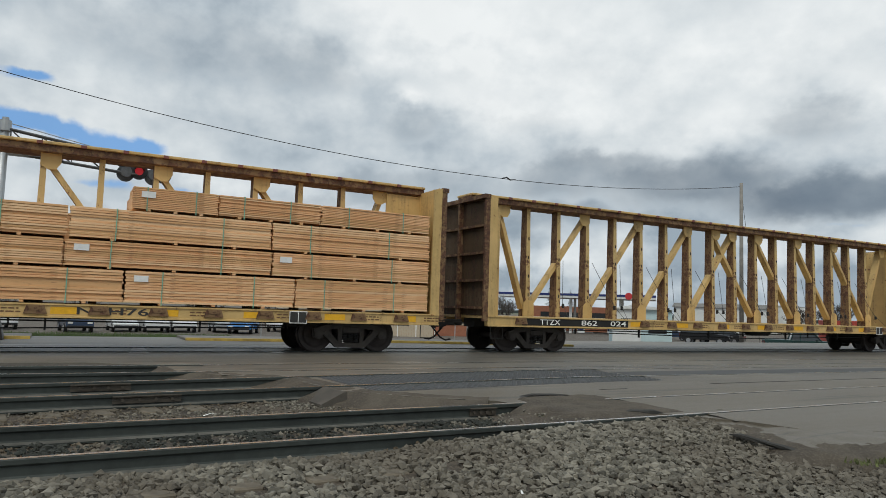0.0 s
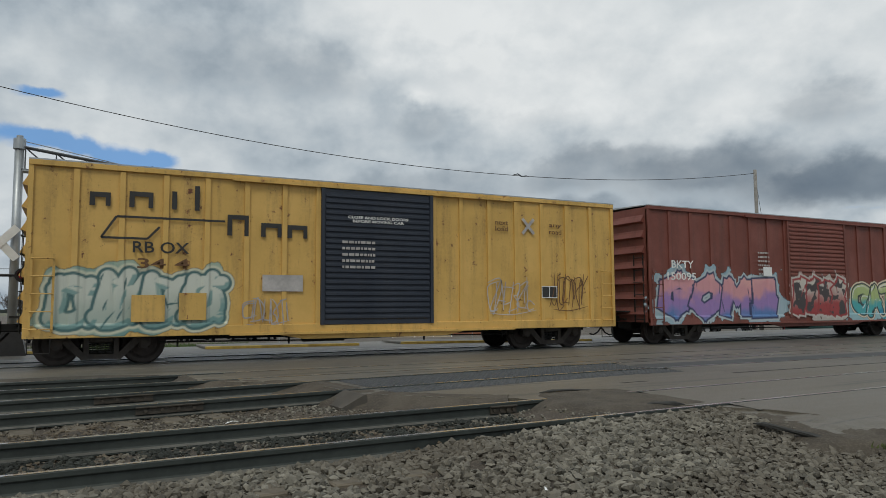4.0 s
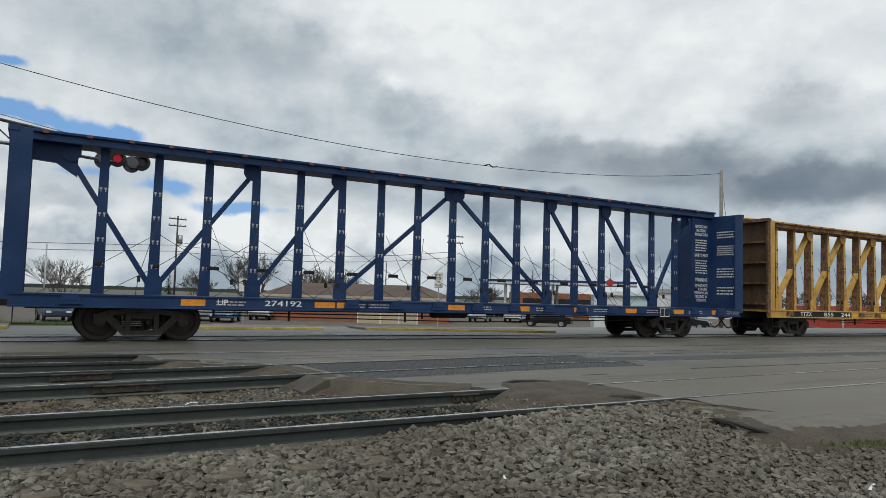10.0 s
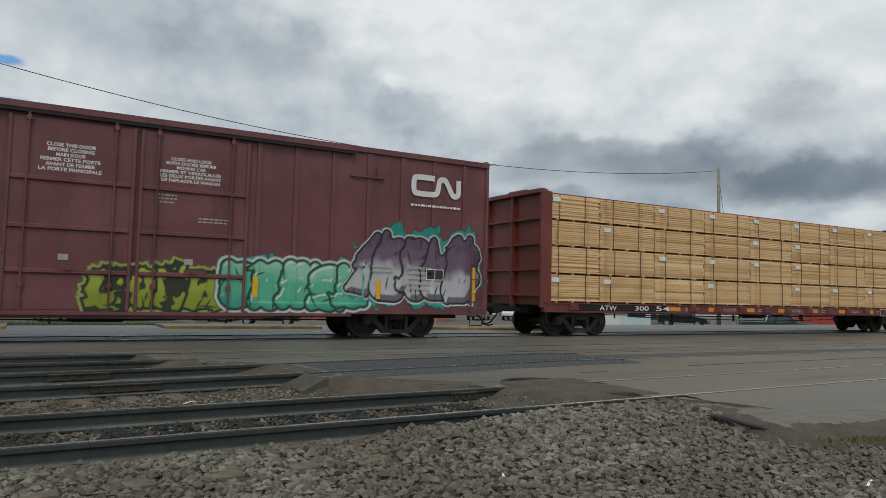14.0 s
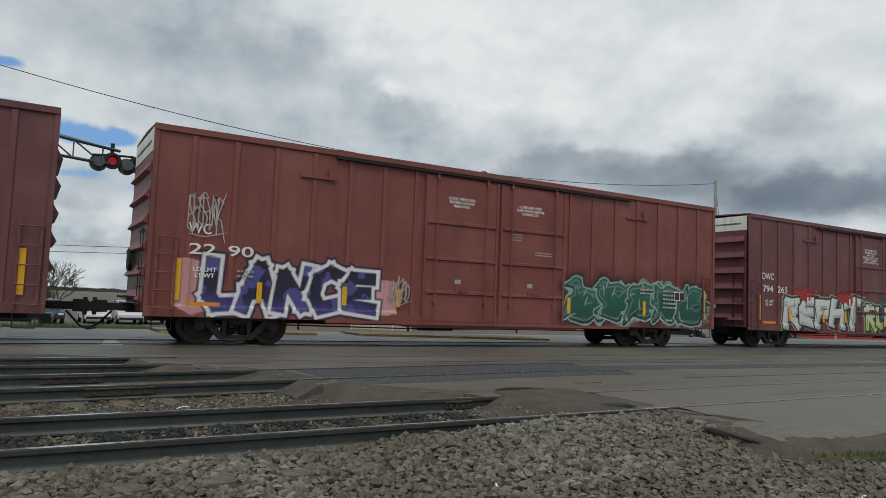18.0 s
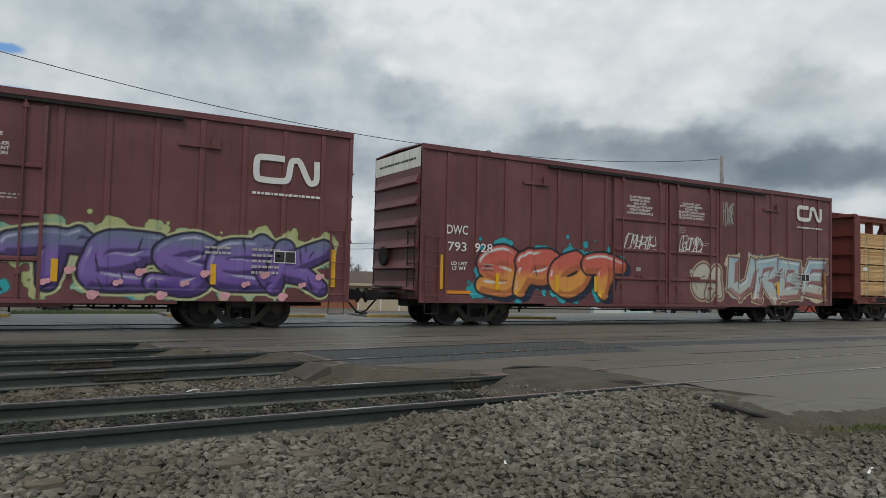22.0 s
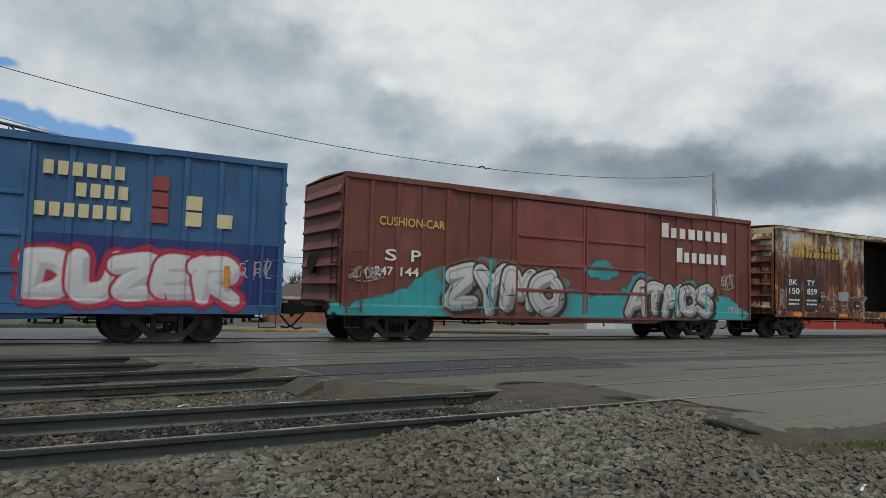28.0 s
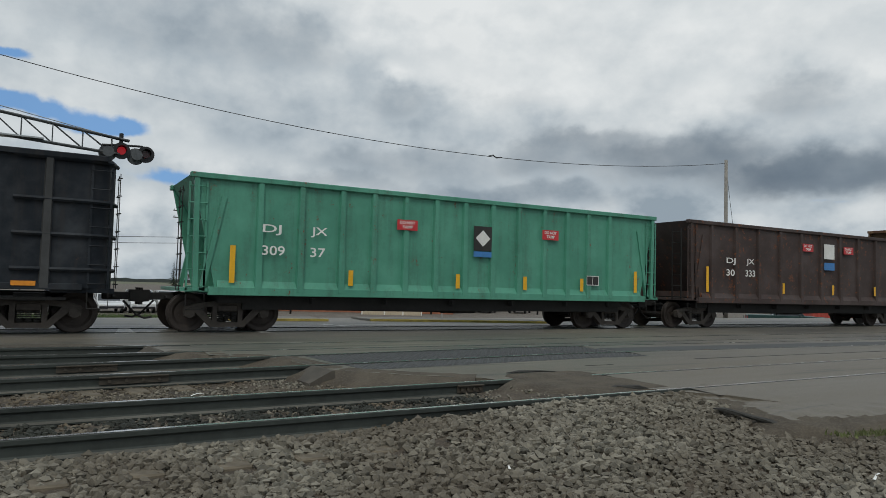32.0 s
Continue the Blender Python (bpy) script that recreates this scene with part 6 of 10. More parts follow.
    for k in range(3):
        g.tube([(dome + 0.19, -(r + 0.14) * math.cos(0.9), z), (dome + 0.19, -1.25, z - 0.35 * (k + 1)), (dome + 0.71, -1.25, z - 0.35 * (k + 1)), (dome + 0.71, -(r + 0.14) * math.cos(0.9), z)], 0.016, 5)
    part("side_ladder", g, "under", car, "black ladder up the tank")
    if extra:
        part("vent_valve", Geo().cyl((a + 4.1, -0.2, cz + r - 0.1), (a + 4.1, -0.2, cz + r + 0.12), 0.07, 10).cyl((a + 4.1, -0.2, cz + r + 0.12), (a + 4.1, -0.2, cz + r + 0.2), 0.12, 10), "under", car)
    g = Geo()
    h = L / 2
    g.box(-h, a + 2.9, -0.35, 0.35, 0.72, 1.02), g.box(b - 2.9, h, -0.35, 0.35, 0.72, 1.02)
    g.box(-h, h, -1.40, -1.30, 0.94, 1.03), g.box(-h, h, 1.30, 1.40, 0.94, 1.03)
    part("stub_sill", g, "under", car)
    for x in (a + 1.7, b - 1.7):
        part("saddle", Geo().prism([(x - 0.30, 0.95), (x + 0.30, 0.95), (x + 0.16, cz - 0.75), (x - 0.16, cz - 0.75)], -1.12, 1.12), "under", car)
    for s in (-1, 1):
        x = s * (h - 0.05)
        part("end_platform", Geo().box(x - 0.35, x + 0.35, -1.4, 1.4, 0.98, 1.03), "under", car)
        g = Geo()
        for y in (-1.35, 1.35):
            g.tube([(x, y, 1.0), (x, y, 2.15), (x - s * 0.25, y, 2.25)], 0.02, 6)
        for z in (1.45, 1.85, 2.15):
            g.tube([(x, -1.35, z), (x, 1.35, z)], 0.018, 6)
        part("end_railing", g, "under", car)
        sill_step(car, x - 0.2, -1.40, 0.95)
    underframe_y = Geo()
    for x in (a + 3.2, -0.4, 1.0, b - 3.4):
        underframe_y.box(x, x + 0.06, -1.0, -0.94, 0.62, cz - r + 0.3)
    underframe_y.tube([(a + 3.0, -1.0, 0.72), (0, -1.02, 0.66), (b - 3.2, -1.0, 0.72)], 0.02, 5)
    part("brake_rigging", underframe_y, "under", car)
    running_gear(car, trucks, h + 0.5, True)
    return car, L


def on_tank(car, r, cz, x, z, w, hgt, mat, name, label="", n=4):
    """A plate rolled onto the tank's shell; z: height of its middle."""
    g = Geo()
    t0 = math.asin(max(-1, min(1, (z - hgt / 2 - cz) / r)))
    t1 = math.asin(max(-1, min(1, (z + hgt / 2 - cz) / r)))
    rr = r + 0.008
    p = [(x + s * w / 2, -rr * math.cos(t0 + (t1 - t0) * k / n), cz + rr * math.sin(t0 + (t1 - t0) * k / n)) for k in range(n + 1) for s in (-1, 1)]
    g.add(p, [(2 * k, 2 * k + 1, 2 * k + 3, 2 * k + 2) for k in range(n)])
    return part(name, g, mat, car, label)


def tank_words(car, r, cz, text, x0, x1, z0, z1, mat="white", small=False):
    bm = fit_word(glyph_mesh(text, 0.012), x0, x1, z0, z1, 0)
    for v in bm.verts:
        s = (v.co.z - cz) / r
        v.co.y = -(r + 0.012) * math.sqrt(max(0.0, 1 - s * s))
    to_part(bm, "lettering", mat, car)


def tank_print(car, r, cz, x, z, w, rows, seed, mat="dimwhite", high=0.0):
    """Rows of print on the tank, too small to read."""
    rng = random.Random(seed)
    pitch = high / rows if high else 0.085
    g = Geo()
    for i in range(rows):
        zz = z + pitch * (rows / 2 - i - 0.5)
        a = x - w / 2
        while a < x + w / 2 - 0.02:
            b = min(a + rng.uniform(0.05, 0.16), x + w / 2)
            q = [(c, -math.sqrt(max(0.01, (r + 0.016) ** 2 - (zz + d * pitch * 0.3 - cz) ** 2)), zz + d * pitch * 0.3) for c, d in ((a, -1), (b, -1), (b, 1), (a, 1))]
            g.add(q, [(0, 1, 2, 3)])
            a = b + 0.03
    part("small_print", g, mat, car)


def tank_table(car, r, cz, x0, x1, z0, z1, seed):
    """A stencilled data table: a thin white frame filled with rows of small print."""
    frame_lines = [((x0 + x1) / 2, z1, x1 - x0, 0.018), ((x0 + x1) / 2, z0, x1 - x0, 0.018), (x0, (z0 + z1) / 2, 0.018, z1 - z0), (x1, (z0 + z1) / 2, 0.018, z1 - z0), ((x0 + x1) / 2, (z0 + z1) / 2, 0.014, z1 - z0)]
    for x, z, w, hh in frame_lines:
        on_tank(car, r, cz, x, z, w, hh, "white", "table_line")
    tank_print(car, r, cz, (x0 + x1) / 2, (z0 + z1) / 2, (x1 - x0) * 0.92, 7, seed, "dimwhite", (z1 - z0) * 0.88)


def tank_box(car, r, cz, x0, x1, z0, z1):
    """An empty stencilled box."""
    for x, z, w, hh in (((x0 + x1) / 2, z1, x1 - x0, 0.022), ((x0 + x1) / 2, z0, x1 - x0, 0.022), (x0, (z0 + z1) / 2, 0.022, z1 - z0), (x1, (z0 + z1) / 2, 0.022, z1 - z0)):
        on_tank(car, r, cz, x, z, w, hh, "white", "box_line")
    tank_print(car, r, cz, (x0 + x1) / 2, (z0 + z1) / 2, (x1 - x0) * 0.7, 2, 3, "dimwhite", (z1 - z0) * 0.6)


def hazard_placard(car, x, z):
    p = part("hazard_placard", Geo().prism([(x - 0.19, z), (x, z + 0.19), (x + 0.19, z), (x, z - 0.19)], -1.29, -1.285), "tag", car, "white diamond placard")
    part("placard_mark", Geo().prism([(x - 0.07, z + 0.09), (x, z + 0.16), (x + 0.07, z + 0.09)], -1.293, -1.291).prism([(x - 0.07, z - 0.09), (x + 0.07, z - 0.09), (x, z - 0.16)], -1.293, -1.291), "btext", p)
    part("placard_holder", Geo().box(x - 0.03, x + 0.03, -1.28, -0.9, z - 0.05, z + 0.05), "under", p)


def gondola(left, right, label, mat, z1, bottom, posts, number, sloped=False, ext=0.0):
    car, L = wagon("gondola", label, "gondola", left, right)
    h = L / 2
    b = h + ext
    for s in (-1, 1):
        if sloped:
            poly = [(-h + 0.15, z1), (h - 0.15, z1), (h - 0.75, 1.1), (-h + 0.75, 1.1)]
        else:
            poly = [(-b + 0.5, z1), (h - 0.5, z1), (h - 0.5, 1.0), (h - 3.6, 1.0), (h - 4.4, bottom), (-h + 4.4, bottom), (-h + 3.6, 1.0), (-b + 0.5, 1.0)]
        part("side_wall", Geo().prism(poly, *sorted((s * 1.46, s * 1.41))), mat, car)
        part("top_chord", Geo().box(-b + (0.1 if sloped else 0.2), h - (0.1 if sloped else 0.2), *sorted((s * 1.56, s * 1.38)), z1 - 0.10, z1 + 0.03, 0.015), mat, car)
        part("side_sill", Geo().box(-h + 0.6, h - 0.6, *sorted((s * 1.55, s * 1.42)), 0.90 if sloped else 0.96, 1.10, 0.01), mat, car)
        for x in posts:
            low = bottom if (not sloped and abs(x) < h - 4.3) else 1.0
            part("side_post", Geo().loft([[(x - 0.11, s * 1.45, low), (x + 0.11, s * 1.45, low), (x + 0.08, s * 1.56, low), (x - 0.08, s * 1.56, low)], [(x - 0.09, s * 1.45, z1 - 0.05), (x + 0.09, s * 1.45, z1 - 0.05), (x + 0.06, s * 1.54, z1 - 0.05), (x - 0.06, s * 1.54, z1 - 0.05)]]), "coalpost" if mat == "coal" else mat, car)
        if not sloped:
            inner = [x for x in posts if abs(x) < h - 3.8]
            for xa, xb in zip(inner, inner[1:]):
                part("bottom_pocket", Geo().prism([(xa - 0.02, bottom), (xb - 0.16, bottom), (xb - 0.34, bottom - 0.24), (xa + 0.16, bottom - 0.24)], *sorted((s * 1.46, s * 1.38))), mat, car)
            for e in (-1, 1):
                w = h if e > 0 else b
                p = [(e * (w - 0.5), s * 1.46), (e * (w - 0.14), s * 1.30), (e * (w + 0.02), s * 0.75)]
                g = Geo()
                for (ax, ay), (bx, by) in zip(p, p[1:]):
                    g.add([(ax, ay, 1.0), (bx, by, 1.0), (bx, by, z1), (ax, ay, z1), (ax * 0.995, ay * 0.97, 1.0), (bx * 0.995, by * 0.97, 1.0), (bx * 0.995, by * 0.97, z1), (ax * 0.995, ay * 0.97, z1)],
                          [(0, 1, 2, 3), (7, 6, 5, 4), (3, 2, 6, 7), (0, 4, 5, 1)])
                corner = part("end_corner", g, mat, car)
                for z in (1.4, 2.15, 2.9, z1 - 0.1):
                    q = [(ax * 1.004, ay * 1.03, z) for ax, ay in [(e * (h - 2.0), s * 1.46)] + p]
                    part("corner_band", Geo().tube(q, 0.05, 5), mat, corner)
    for e in (-1, 1):
        if sloped:
            g = Geo().loft([[(e * (h - 0.15), -1.41, z1), (e * (h - 0.15), 1.41, z1), (e * (h - 0.21), 1.41, z1), (e * (h - 0.21), -1.41, z1)], [(e * (h - 1.6), -1.41, 1.3), (e * (h - 1.6), 1.41, 1.3), (e * (h - 1.66), 1.41, 1.3), (e * (h - 1.66), -1.41, 1.3)]])
            part("end_wall", g, mat, car)
            part("end_strut", Geo().bar((e * (h - 0.45), 1.0), (e * (h - 0.9), z1 - 0.5), 0.12, -1.50, -1.40).bar((e * (h - 0.3), 1.0), (e * (h - 0.25), z1 - 0.1), 0.12, -1.54, -1.44).bar((e * (h - 0.45), 1.0), (e * (h - 0.9), z1 - 0.5), 0.12, 1.40, 1.50), mat, car)
            part("end_deck", Geo().box(*sorted((e * (h + 0.02), e * (h - 1.7))), -1.5, 1.5, 0.98, 1.06), mat, car)
        else:
            w = h if e > 0 else b
            part("end_wall", Geo().box(*sorted((e * w, e * (w - 0.05))), -0.76, 0.76, 1.0, z1), mat, car)
            part("end_deck", Geo().box(*sorted((e * (h + 0.05), e * (h - 1.2))), -1.4, 1.4, 0.90, 1.0), mat, car)
        ladder(car, e * h - (0.5 if e > 0 else -0.1), -1.52, 1.0, z1 - 0.2, 0.40, mat)
        ladder(car, e * (h + 0.05), -1.3, 1.0, z1 - 0.3, 0.40, "under", "y")
        sill_step(car, e * h - (0.5 if e > 0 else -0.1), -1.50, 0.92)
    part("car_floor", Geo().box(-h + 0.9, h - 0.9, -1.40, 1.40, bottom + 0.02, bottom + 0.08) if not sloped else Geo().box(-h + 1.5, h - 1.5, -1.2, 1.2, 0.55, 1.1), "under", car)
    if sloped:
        part("slope_foot", Geo().loft([[(x, -1.41, 1.35), (x, -1.54, 1.1), (x, -1.41, 1.1)] for x in (-h + 0.8, h - 0.8)]), mat, car)
    running_gear(car, (-6.5, 5.95), h + 0.45, False)
    underframe(car, L, 0.86, (-6.5, 5.95), len(CARS))
    return car, L


# ---------------------------------------------------------------- the train, wagon by wagon
W3 = (0.70, 0.70, 0.68)
K3 = (0.02, 0.02, 0.022)
GREY3 = (0.42, 0.43, 0.43)


def train_front():
    rows = [(1.08, 1.84, [-11.3, -7.6, -4.2, -0.4, 3.5, 7.41, 11.15]), (1.85, 2.47, [-11.3, -6.6, -2.1, 2.27, 6.8, 11.15]), (2.48, 3.20, [-11.3, -6.7, -2.2, 2.31, 6.76, 11.15]), (3.21, 3.76, [3.53, 5.44, 8.0, 11.14])]
    car, L = centerbeam(-271.5, -248.55, "faded yellow centerbeam flatcar loaded with sawn lumber", "yellow", 4.74, False, 17, ("TTZX", "86", "1"), rows, "strap", "white", wood="redlumber")
    words(car, "NSH76A", 2.6, 4.4, 0.84, 1.0, -1.538, "btext")
    centerbeam(-246.95, -223.8, "empty faded yellow centerbeam flatcar with open truss", "yellow", 4.77, False, 17, ("TTZX", "862", "024"), None, "strap", "white", "brown")
    car, L = centerbeam(-222.05, -202.9, "empty yellow centerbeam flatcar with oval web openings", "yellow2", 4.71, True, 15, ("TTZX", "853", "600"), None, "strap", "white", "brown", None, (-8.1, 7.5))
    for x in (-7.6, -6.5, -5.4, 5.7, 3.5):
        bars(car, x - 0.4, x + 0.4, 1.35, 1.62, -0.275, 3, "brown", "small_print", int(x * 10))
        lines(car, ["SAFETY FIRST"] if x in (-6.5, 5.7) else ["LOADING & UNLOADING", "INSTRUCTIONS"], x - 0.42, x + 0.42, 1.64, 1.82, -0.275, "brown", "warning_text")
    for k, x in enumerate((-5.8, -3.2, 1.9, 3.4, 4.6, 5.6, 6.6)):
        e = 1 if k % 2 else -1
        part("tie_cable", Geo().tube([(x, -0.30, 2.45), (x + e * 0.9, -0.62, 1.55), (x + e * 1.7, -0.85, 1.30), (x + e * 2.6, -1.42, 1.06)], 0.008, 4), "wire", car)

    # yellow boxcar with a dark door
    car, y, steps, L = short_boxcar(-201.3, -185.35, "yellow boxcar with a blue-black door and faded lettering", "boxyellow", (-1.55, 1.60), 0.72, 4.42, None, "navydoor", "galv", "slide")
    f = -HALF - 0.006
    for i, (x, w, h) in enumerate(((-6.80, 0.42, 0.30), (-6.0, 0.5, 0.36), (-5.1, 0.18, 0.42), (-4.6, 0.16, 0.58), (-3.85, 0.5, 0.5), (-3.05, 0.5, 0.34), (-2.4, 0.5, 0.32))):
        zb = 3.52 - (0.55 if i > 3 else 0.0)
        g = Geo().box(x, x + 0.11, f, f + 0.004, zb, zb + h)
        if w > 0.2:
            g.box(x + 0.11, x + w, f, f + 0.004, zb + h - 0.11, zb + h).box(x + w - 0.10, x + w, f, f + 0.004, zb, zb + h - 0.11)
        part("logo_letter", g, "btext", car, "dark slanted letter block")
    part("logo_band", Geo().bar((-6.55, 2.82), (-6.25, 3.30), 0.05, f, f + 0.004).bar((-6.25, 3.30), (-3.9, 3.30), 0.05, f, f + 0.004).bar((-5.6, 2.82), (-5.35, 3.10), 0.05, f, f + 0.004).bar((-6.55, 2.82), (-5.6, 2.82), 0.05, f, f + 0.004), "btext", car)
    words(car, "RB OX", -5.9, -4.7, 2.50, 2.76, f, "btext")
    words(car, "34 4", -5.8, -4.7, 2.15, 2.38, f, "brown")
    piece(car, -7.65, -3.7, 0.74, 2.15, y, steps, "****", ((0.40, 0.46, 0.40), (0.60, 0.62, 0.54)), (0.06, 0.14, 0.14), key=(0.60, 0.60, 0.46), cloud=((0.16, 0.30, 0.27), (0.42, 0.48, 0.36)), grow=0.10, shade=(0.12, 0.27, 0.26), fat=0.22, seed=31, low=0.63, sill=0.87, sillout=0.066)
    panel(car, "yellow_patch", -5.9, -5.2, 0.95, 1.55, f - 0.05, "boxyellow"), panel(car, "yellow_patch", -4.9, -4.3, 0.98, 1.6, f - 0.05, "boxyellow")
    words(car, "next", 3.62, 4.05, 3.60, 3.72, f, "brown"), words(car, "load", 3.62, 4.05, 3.42, 3.56, f, "brown")
    words(car, "any", 5.5, 5.95, 3.58, 3.70, f, "brown"), words(car, "road", 5.5, 5.95, 3.40, 3.54, f, "brown")
    part("cross_mark", Geo().bar((4.55, 3.38), (4.95, 3.82), 0.09, f, f + 0.003).bar((4.55, 3.82), (4.95, 3.38), 0.09, f - 0.004, f - 0.001), "dimwhite", car)
    lines(car, ["CLOSE AND LOCK DOORS", "BEFORE MOVING CAR"], -0.85, 0.85, 3.42, 3.62, -HALF - 0.07)
    bars(car, -1.0, -0.1, 2.2, 3.0, -HALF - 0.07, 5, "dimwhite", "small_print", 2)
    tag(car, 3.4, 4.9, 1.1, 2.0, f, "dimwhite", 5, 8), tag(car, 5.6, 6.8, 1.2, 2.2, f, "brown", 6, 6), tag(car, -3.4, -2.4, 0.9, 1.5, f, "dimwhite", 7, 5)
    panel(car, "grey_patch", -3.0, -2.0, 1.65, 2.05, f, "dimwhite"), panel(car, "consolidated_stencil", 5.2, 5.75, 1.5, 1.85, f, "btext")

    # oxide boxcar with a corrugated door and bright graffiti
    car, y, steps, L = short_boxcar(-183.9, -167.53, "oxide red boxcar with corrugated door and painted graffiti", "oxide", (-1.45, 1.95), 0.72, 4.50, None, None, "galv", "slide")
    piece(car, 2.0, 8.0, 0.70, 1.30, y, steps, "", cloud=((0.22, 0.42, 0.48), (0.36, 0.50, 0.52)), blobs=((3.0, 1.0, 1.2, 0.7), (5.0, 0.9, 1.6, 0.5), (7.2, 1.0, 0.9, 0.75)), rough=0.5, seed=320, low=0.63, sill=0.87, sillout=0.066)
    piece(car, 2.3, 7.1, 0.72, 2.25, y, steps, "GATUL", ((0.03, 0.24, 0.38), (0.08, 0.38, 0.40), (0.40, 0.48, 0.20), (0.68, 0.66, 0.42)), (0.03, 0.05, 0.05), key=(0.72, 0.60, 0.45), cloud=((0.04, 0.30, 0.38), (0.10, 0.38, 0.42)), grow=0.02, gloss=W3, fat=0.22, overlap=1.25, seed=32, low=0.63, sill=0.87, sillout=0.066)
    piece(car, -8.0, -1.7, 0.72, 2.4, y, steps, "GOMB", ((0.10, 0.20, 0.42), (0.32, 0.20, 0.44), (0.62, 0.30, 0.32), (0.70, 0.38, 0.36)), (0.035, 0.045, 0.11), key=(0.45, 0.50, 0.52), cloud=((0.30, 0.42, 0.48), (0.40, 0.48, 0.52)), grow=0.10, rough=0.5, blobs=((-2.2, 1.2, 0.8, 0.5), (-7.6, 1.2, 0.8, 0.5)), fat=0.28, cuts=1, style="square", overlap=1.0, seed=33, low=0.63, sill=0.87, sillout=0.066)
    piece(car, -1.35, 1.85, 0.85, 2.25, y - 0.115, (), "****", ((0.34, 0.05, 0.05), (0.55, 0.50, 0.44)), (0.30, 0.04, 0.04), key=(0.52, 0.48, 0.44), cloud=((0.45, 0.40, 0.36), (0.30, 0.05, 0.05)), grow=0.05, rough=0.5, patch=(0.06, 0.05, 0.05), style="square", fat=0.24, edge=0.06, seed=34, sill=0.0)
    bars(car, -3.0, -2.4, 2.3, 3.2, y - 0.055, 6, "dimwhite", "small_print", 8)
    panel(car, "placard", -2.75, -2.3, 2.3, 2.62, y - 0.056, "tag"), panel(car, "placard", 6.1, 6.6, 1.85, 2.05, f, "redsign")
    words(car, "BKTY", -7.2, -6.2, 2.5, 2.75, f), words(car, "150095", -7.4, -6.1, 2.1, 2.35, f)
    panel(car, "reflector", 6.9, 7.5, 1.0, 1.22, f, "orange"), panel(car, "reflector", -3.6, -2.9, 0.76, 0.88, f, "orange"), panel(car, "reflector", 2.5, 3.1, 0.76, 0.88, f, "orange")

    # two black tank cars
    car, L = tank_car(-167.0, -152.35, "black tank car with white lettering and dome railing", (-5.65, 6.95), 2.30, 1.38, (-4.77, 5.73), 0.15, False)
    r, cz = 1.38, 2.30
    tank_words(car, r, cz, "AXLX", -3.98, -3.05, 1.95, 2.18), tank_words(car, r, cz, "1524", -2.95, -2.30, 1.95, 2.18)
    for x, z, hh in ((-5.3, 2.0, 0.92), (-2.2, 2.02, 0.45), (-0.45, 2.0, 0.45), (1.72, 1.98, 0.46), (3.9, 1.98, 0.46), (6.72, 1.95, 0.90)):
        on_tank(car, r, cz, x, z, 0.12, hh, "reflect", "reflector")
    on_tank(car, r, cz, -0.90, 2.10, 0.76, 0.28, "ytext", "yellow_placard")
    on_tank(car, r, cz, -0.90, 2.06, 0.68, 0.10, "btext", "placard_print").location = (0, -0.006, 0)
    tank_words(car, r, cz, "CHLORINE", 4.09, 4.68, 2.09, 2.20), tank_words(car, r, cz, "INHALATION HAZARD", 4.09, 5.15, 1.95, 2.06)
    tank_table(car, r, cz, 5.31, 6.50, 1.96, 2.50, 4), tank_box(car, r, cz, 4.52, 5.06, 1.54, 1.84)
    for k, (x, z, w, rows) in enumerate(((-3.55, 1.70, 0.95, 2), (-2.62, 1.70, 0.6, 2), (2.55, 2.01, 0.72, 2), (3.55, 1.95, 0.25, 1), (1.6, 2.82, 0.42, 4))):
        tank_print(car, r, cz, x, z, w, rows, k)
    on_tank(car, r, cz, 4.1, 3.25, 4.6, 1.0, "brownveil", "faded_patch", "brown weathered patch on the tank", 8).location = (0, 0.003, 0)
    on_tank(car, r, cz, 0.0, 2.95, 0.85, 1.5, "paleveil", "worn_streak", "pale worn streak under the dome", 8).location = (0, 0.003, 0)
    tag(car, -1.95, -1.45, 1.55, 2.15, -1.39, "dimwhite", 3, 3)
    hazard_placard(car, 6.45, 1.24)
    words(car, "1017", 6.31, 6.59, 1.20, 1.28, -1.296, "btext")
    car, L = tank_car(-151.75, -137.65, "black tank car with hazard placards and white number", (-5.65, 6.70), 2.30, 1.38, (-5.1, 5.70), 0.45, True)
    tank_words(car, r, cz, "TILX", -3.98, -3.31, 2.0, 2.24), tank_words(car, r, cz, "601106", -3.06, -1.93, 2.0, 2.26)
    for x, z, hh in ((-5.28, 2.32, 0.90), (-3.18, 2.33, 0.46), (-0.32, 2.35, 0.46), (1.60, 2.38, 0.46), (3.85, 2.38, 0.45), (6.60, 2.34, 0.92)):
        on_tank(car, r, cz, x, z, 0.11, hh, "reflect", "reflector")
    on_tank(car, r, cz, 3.19, 2.11, 0.75, 0.40, "reflect", "yellow_placard")
    tank_print(car, r, cz, 3.19, 2.10, 0.6, 2, 8, "btext", 0.30)
    on_tank(car, r, cz, -5.5, 2.98, 0.36, 0.34, "reflect", "yellow_placard")
    for k, row in enumerate(("LD LMT 180000 LB", "LT WT  95800 LB")):
        tank_words(car, r, cz, row, -4.17, -2.6, 1.71 - 0.14 * k, 1.80 - 0.14 * k)
    for k, (row, x1) in enumerate((("SR-8841", 4.69), ("CHLORINE", 4.77), ("INHALATION HAZARD", 5.30))):
        tank_words(car, r, cz, row, 3.99, x1, 2.33 - 0.15 * k, 2.45 - 0.15 * k)
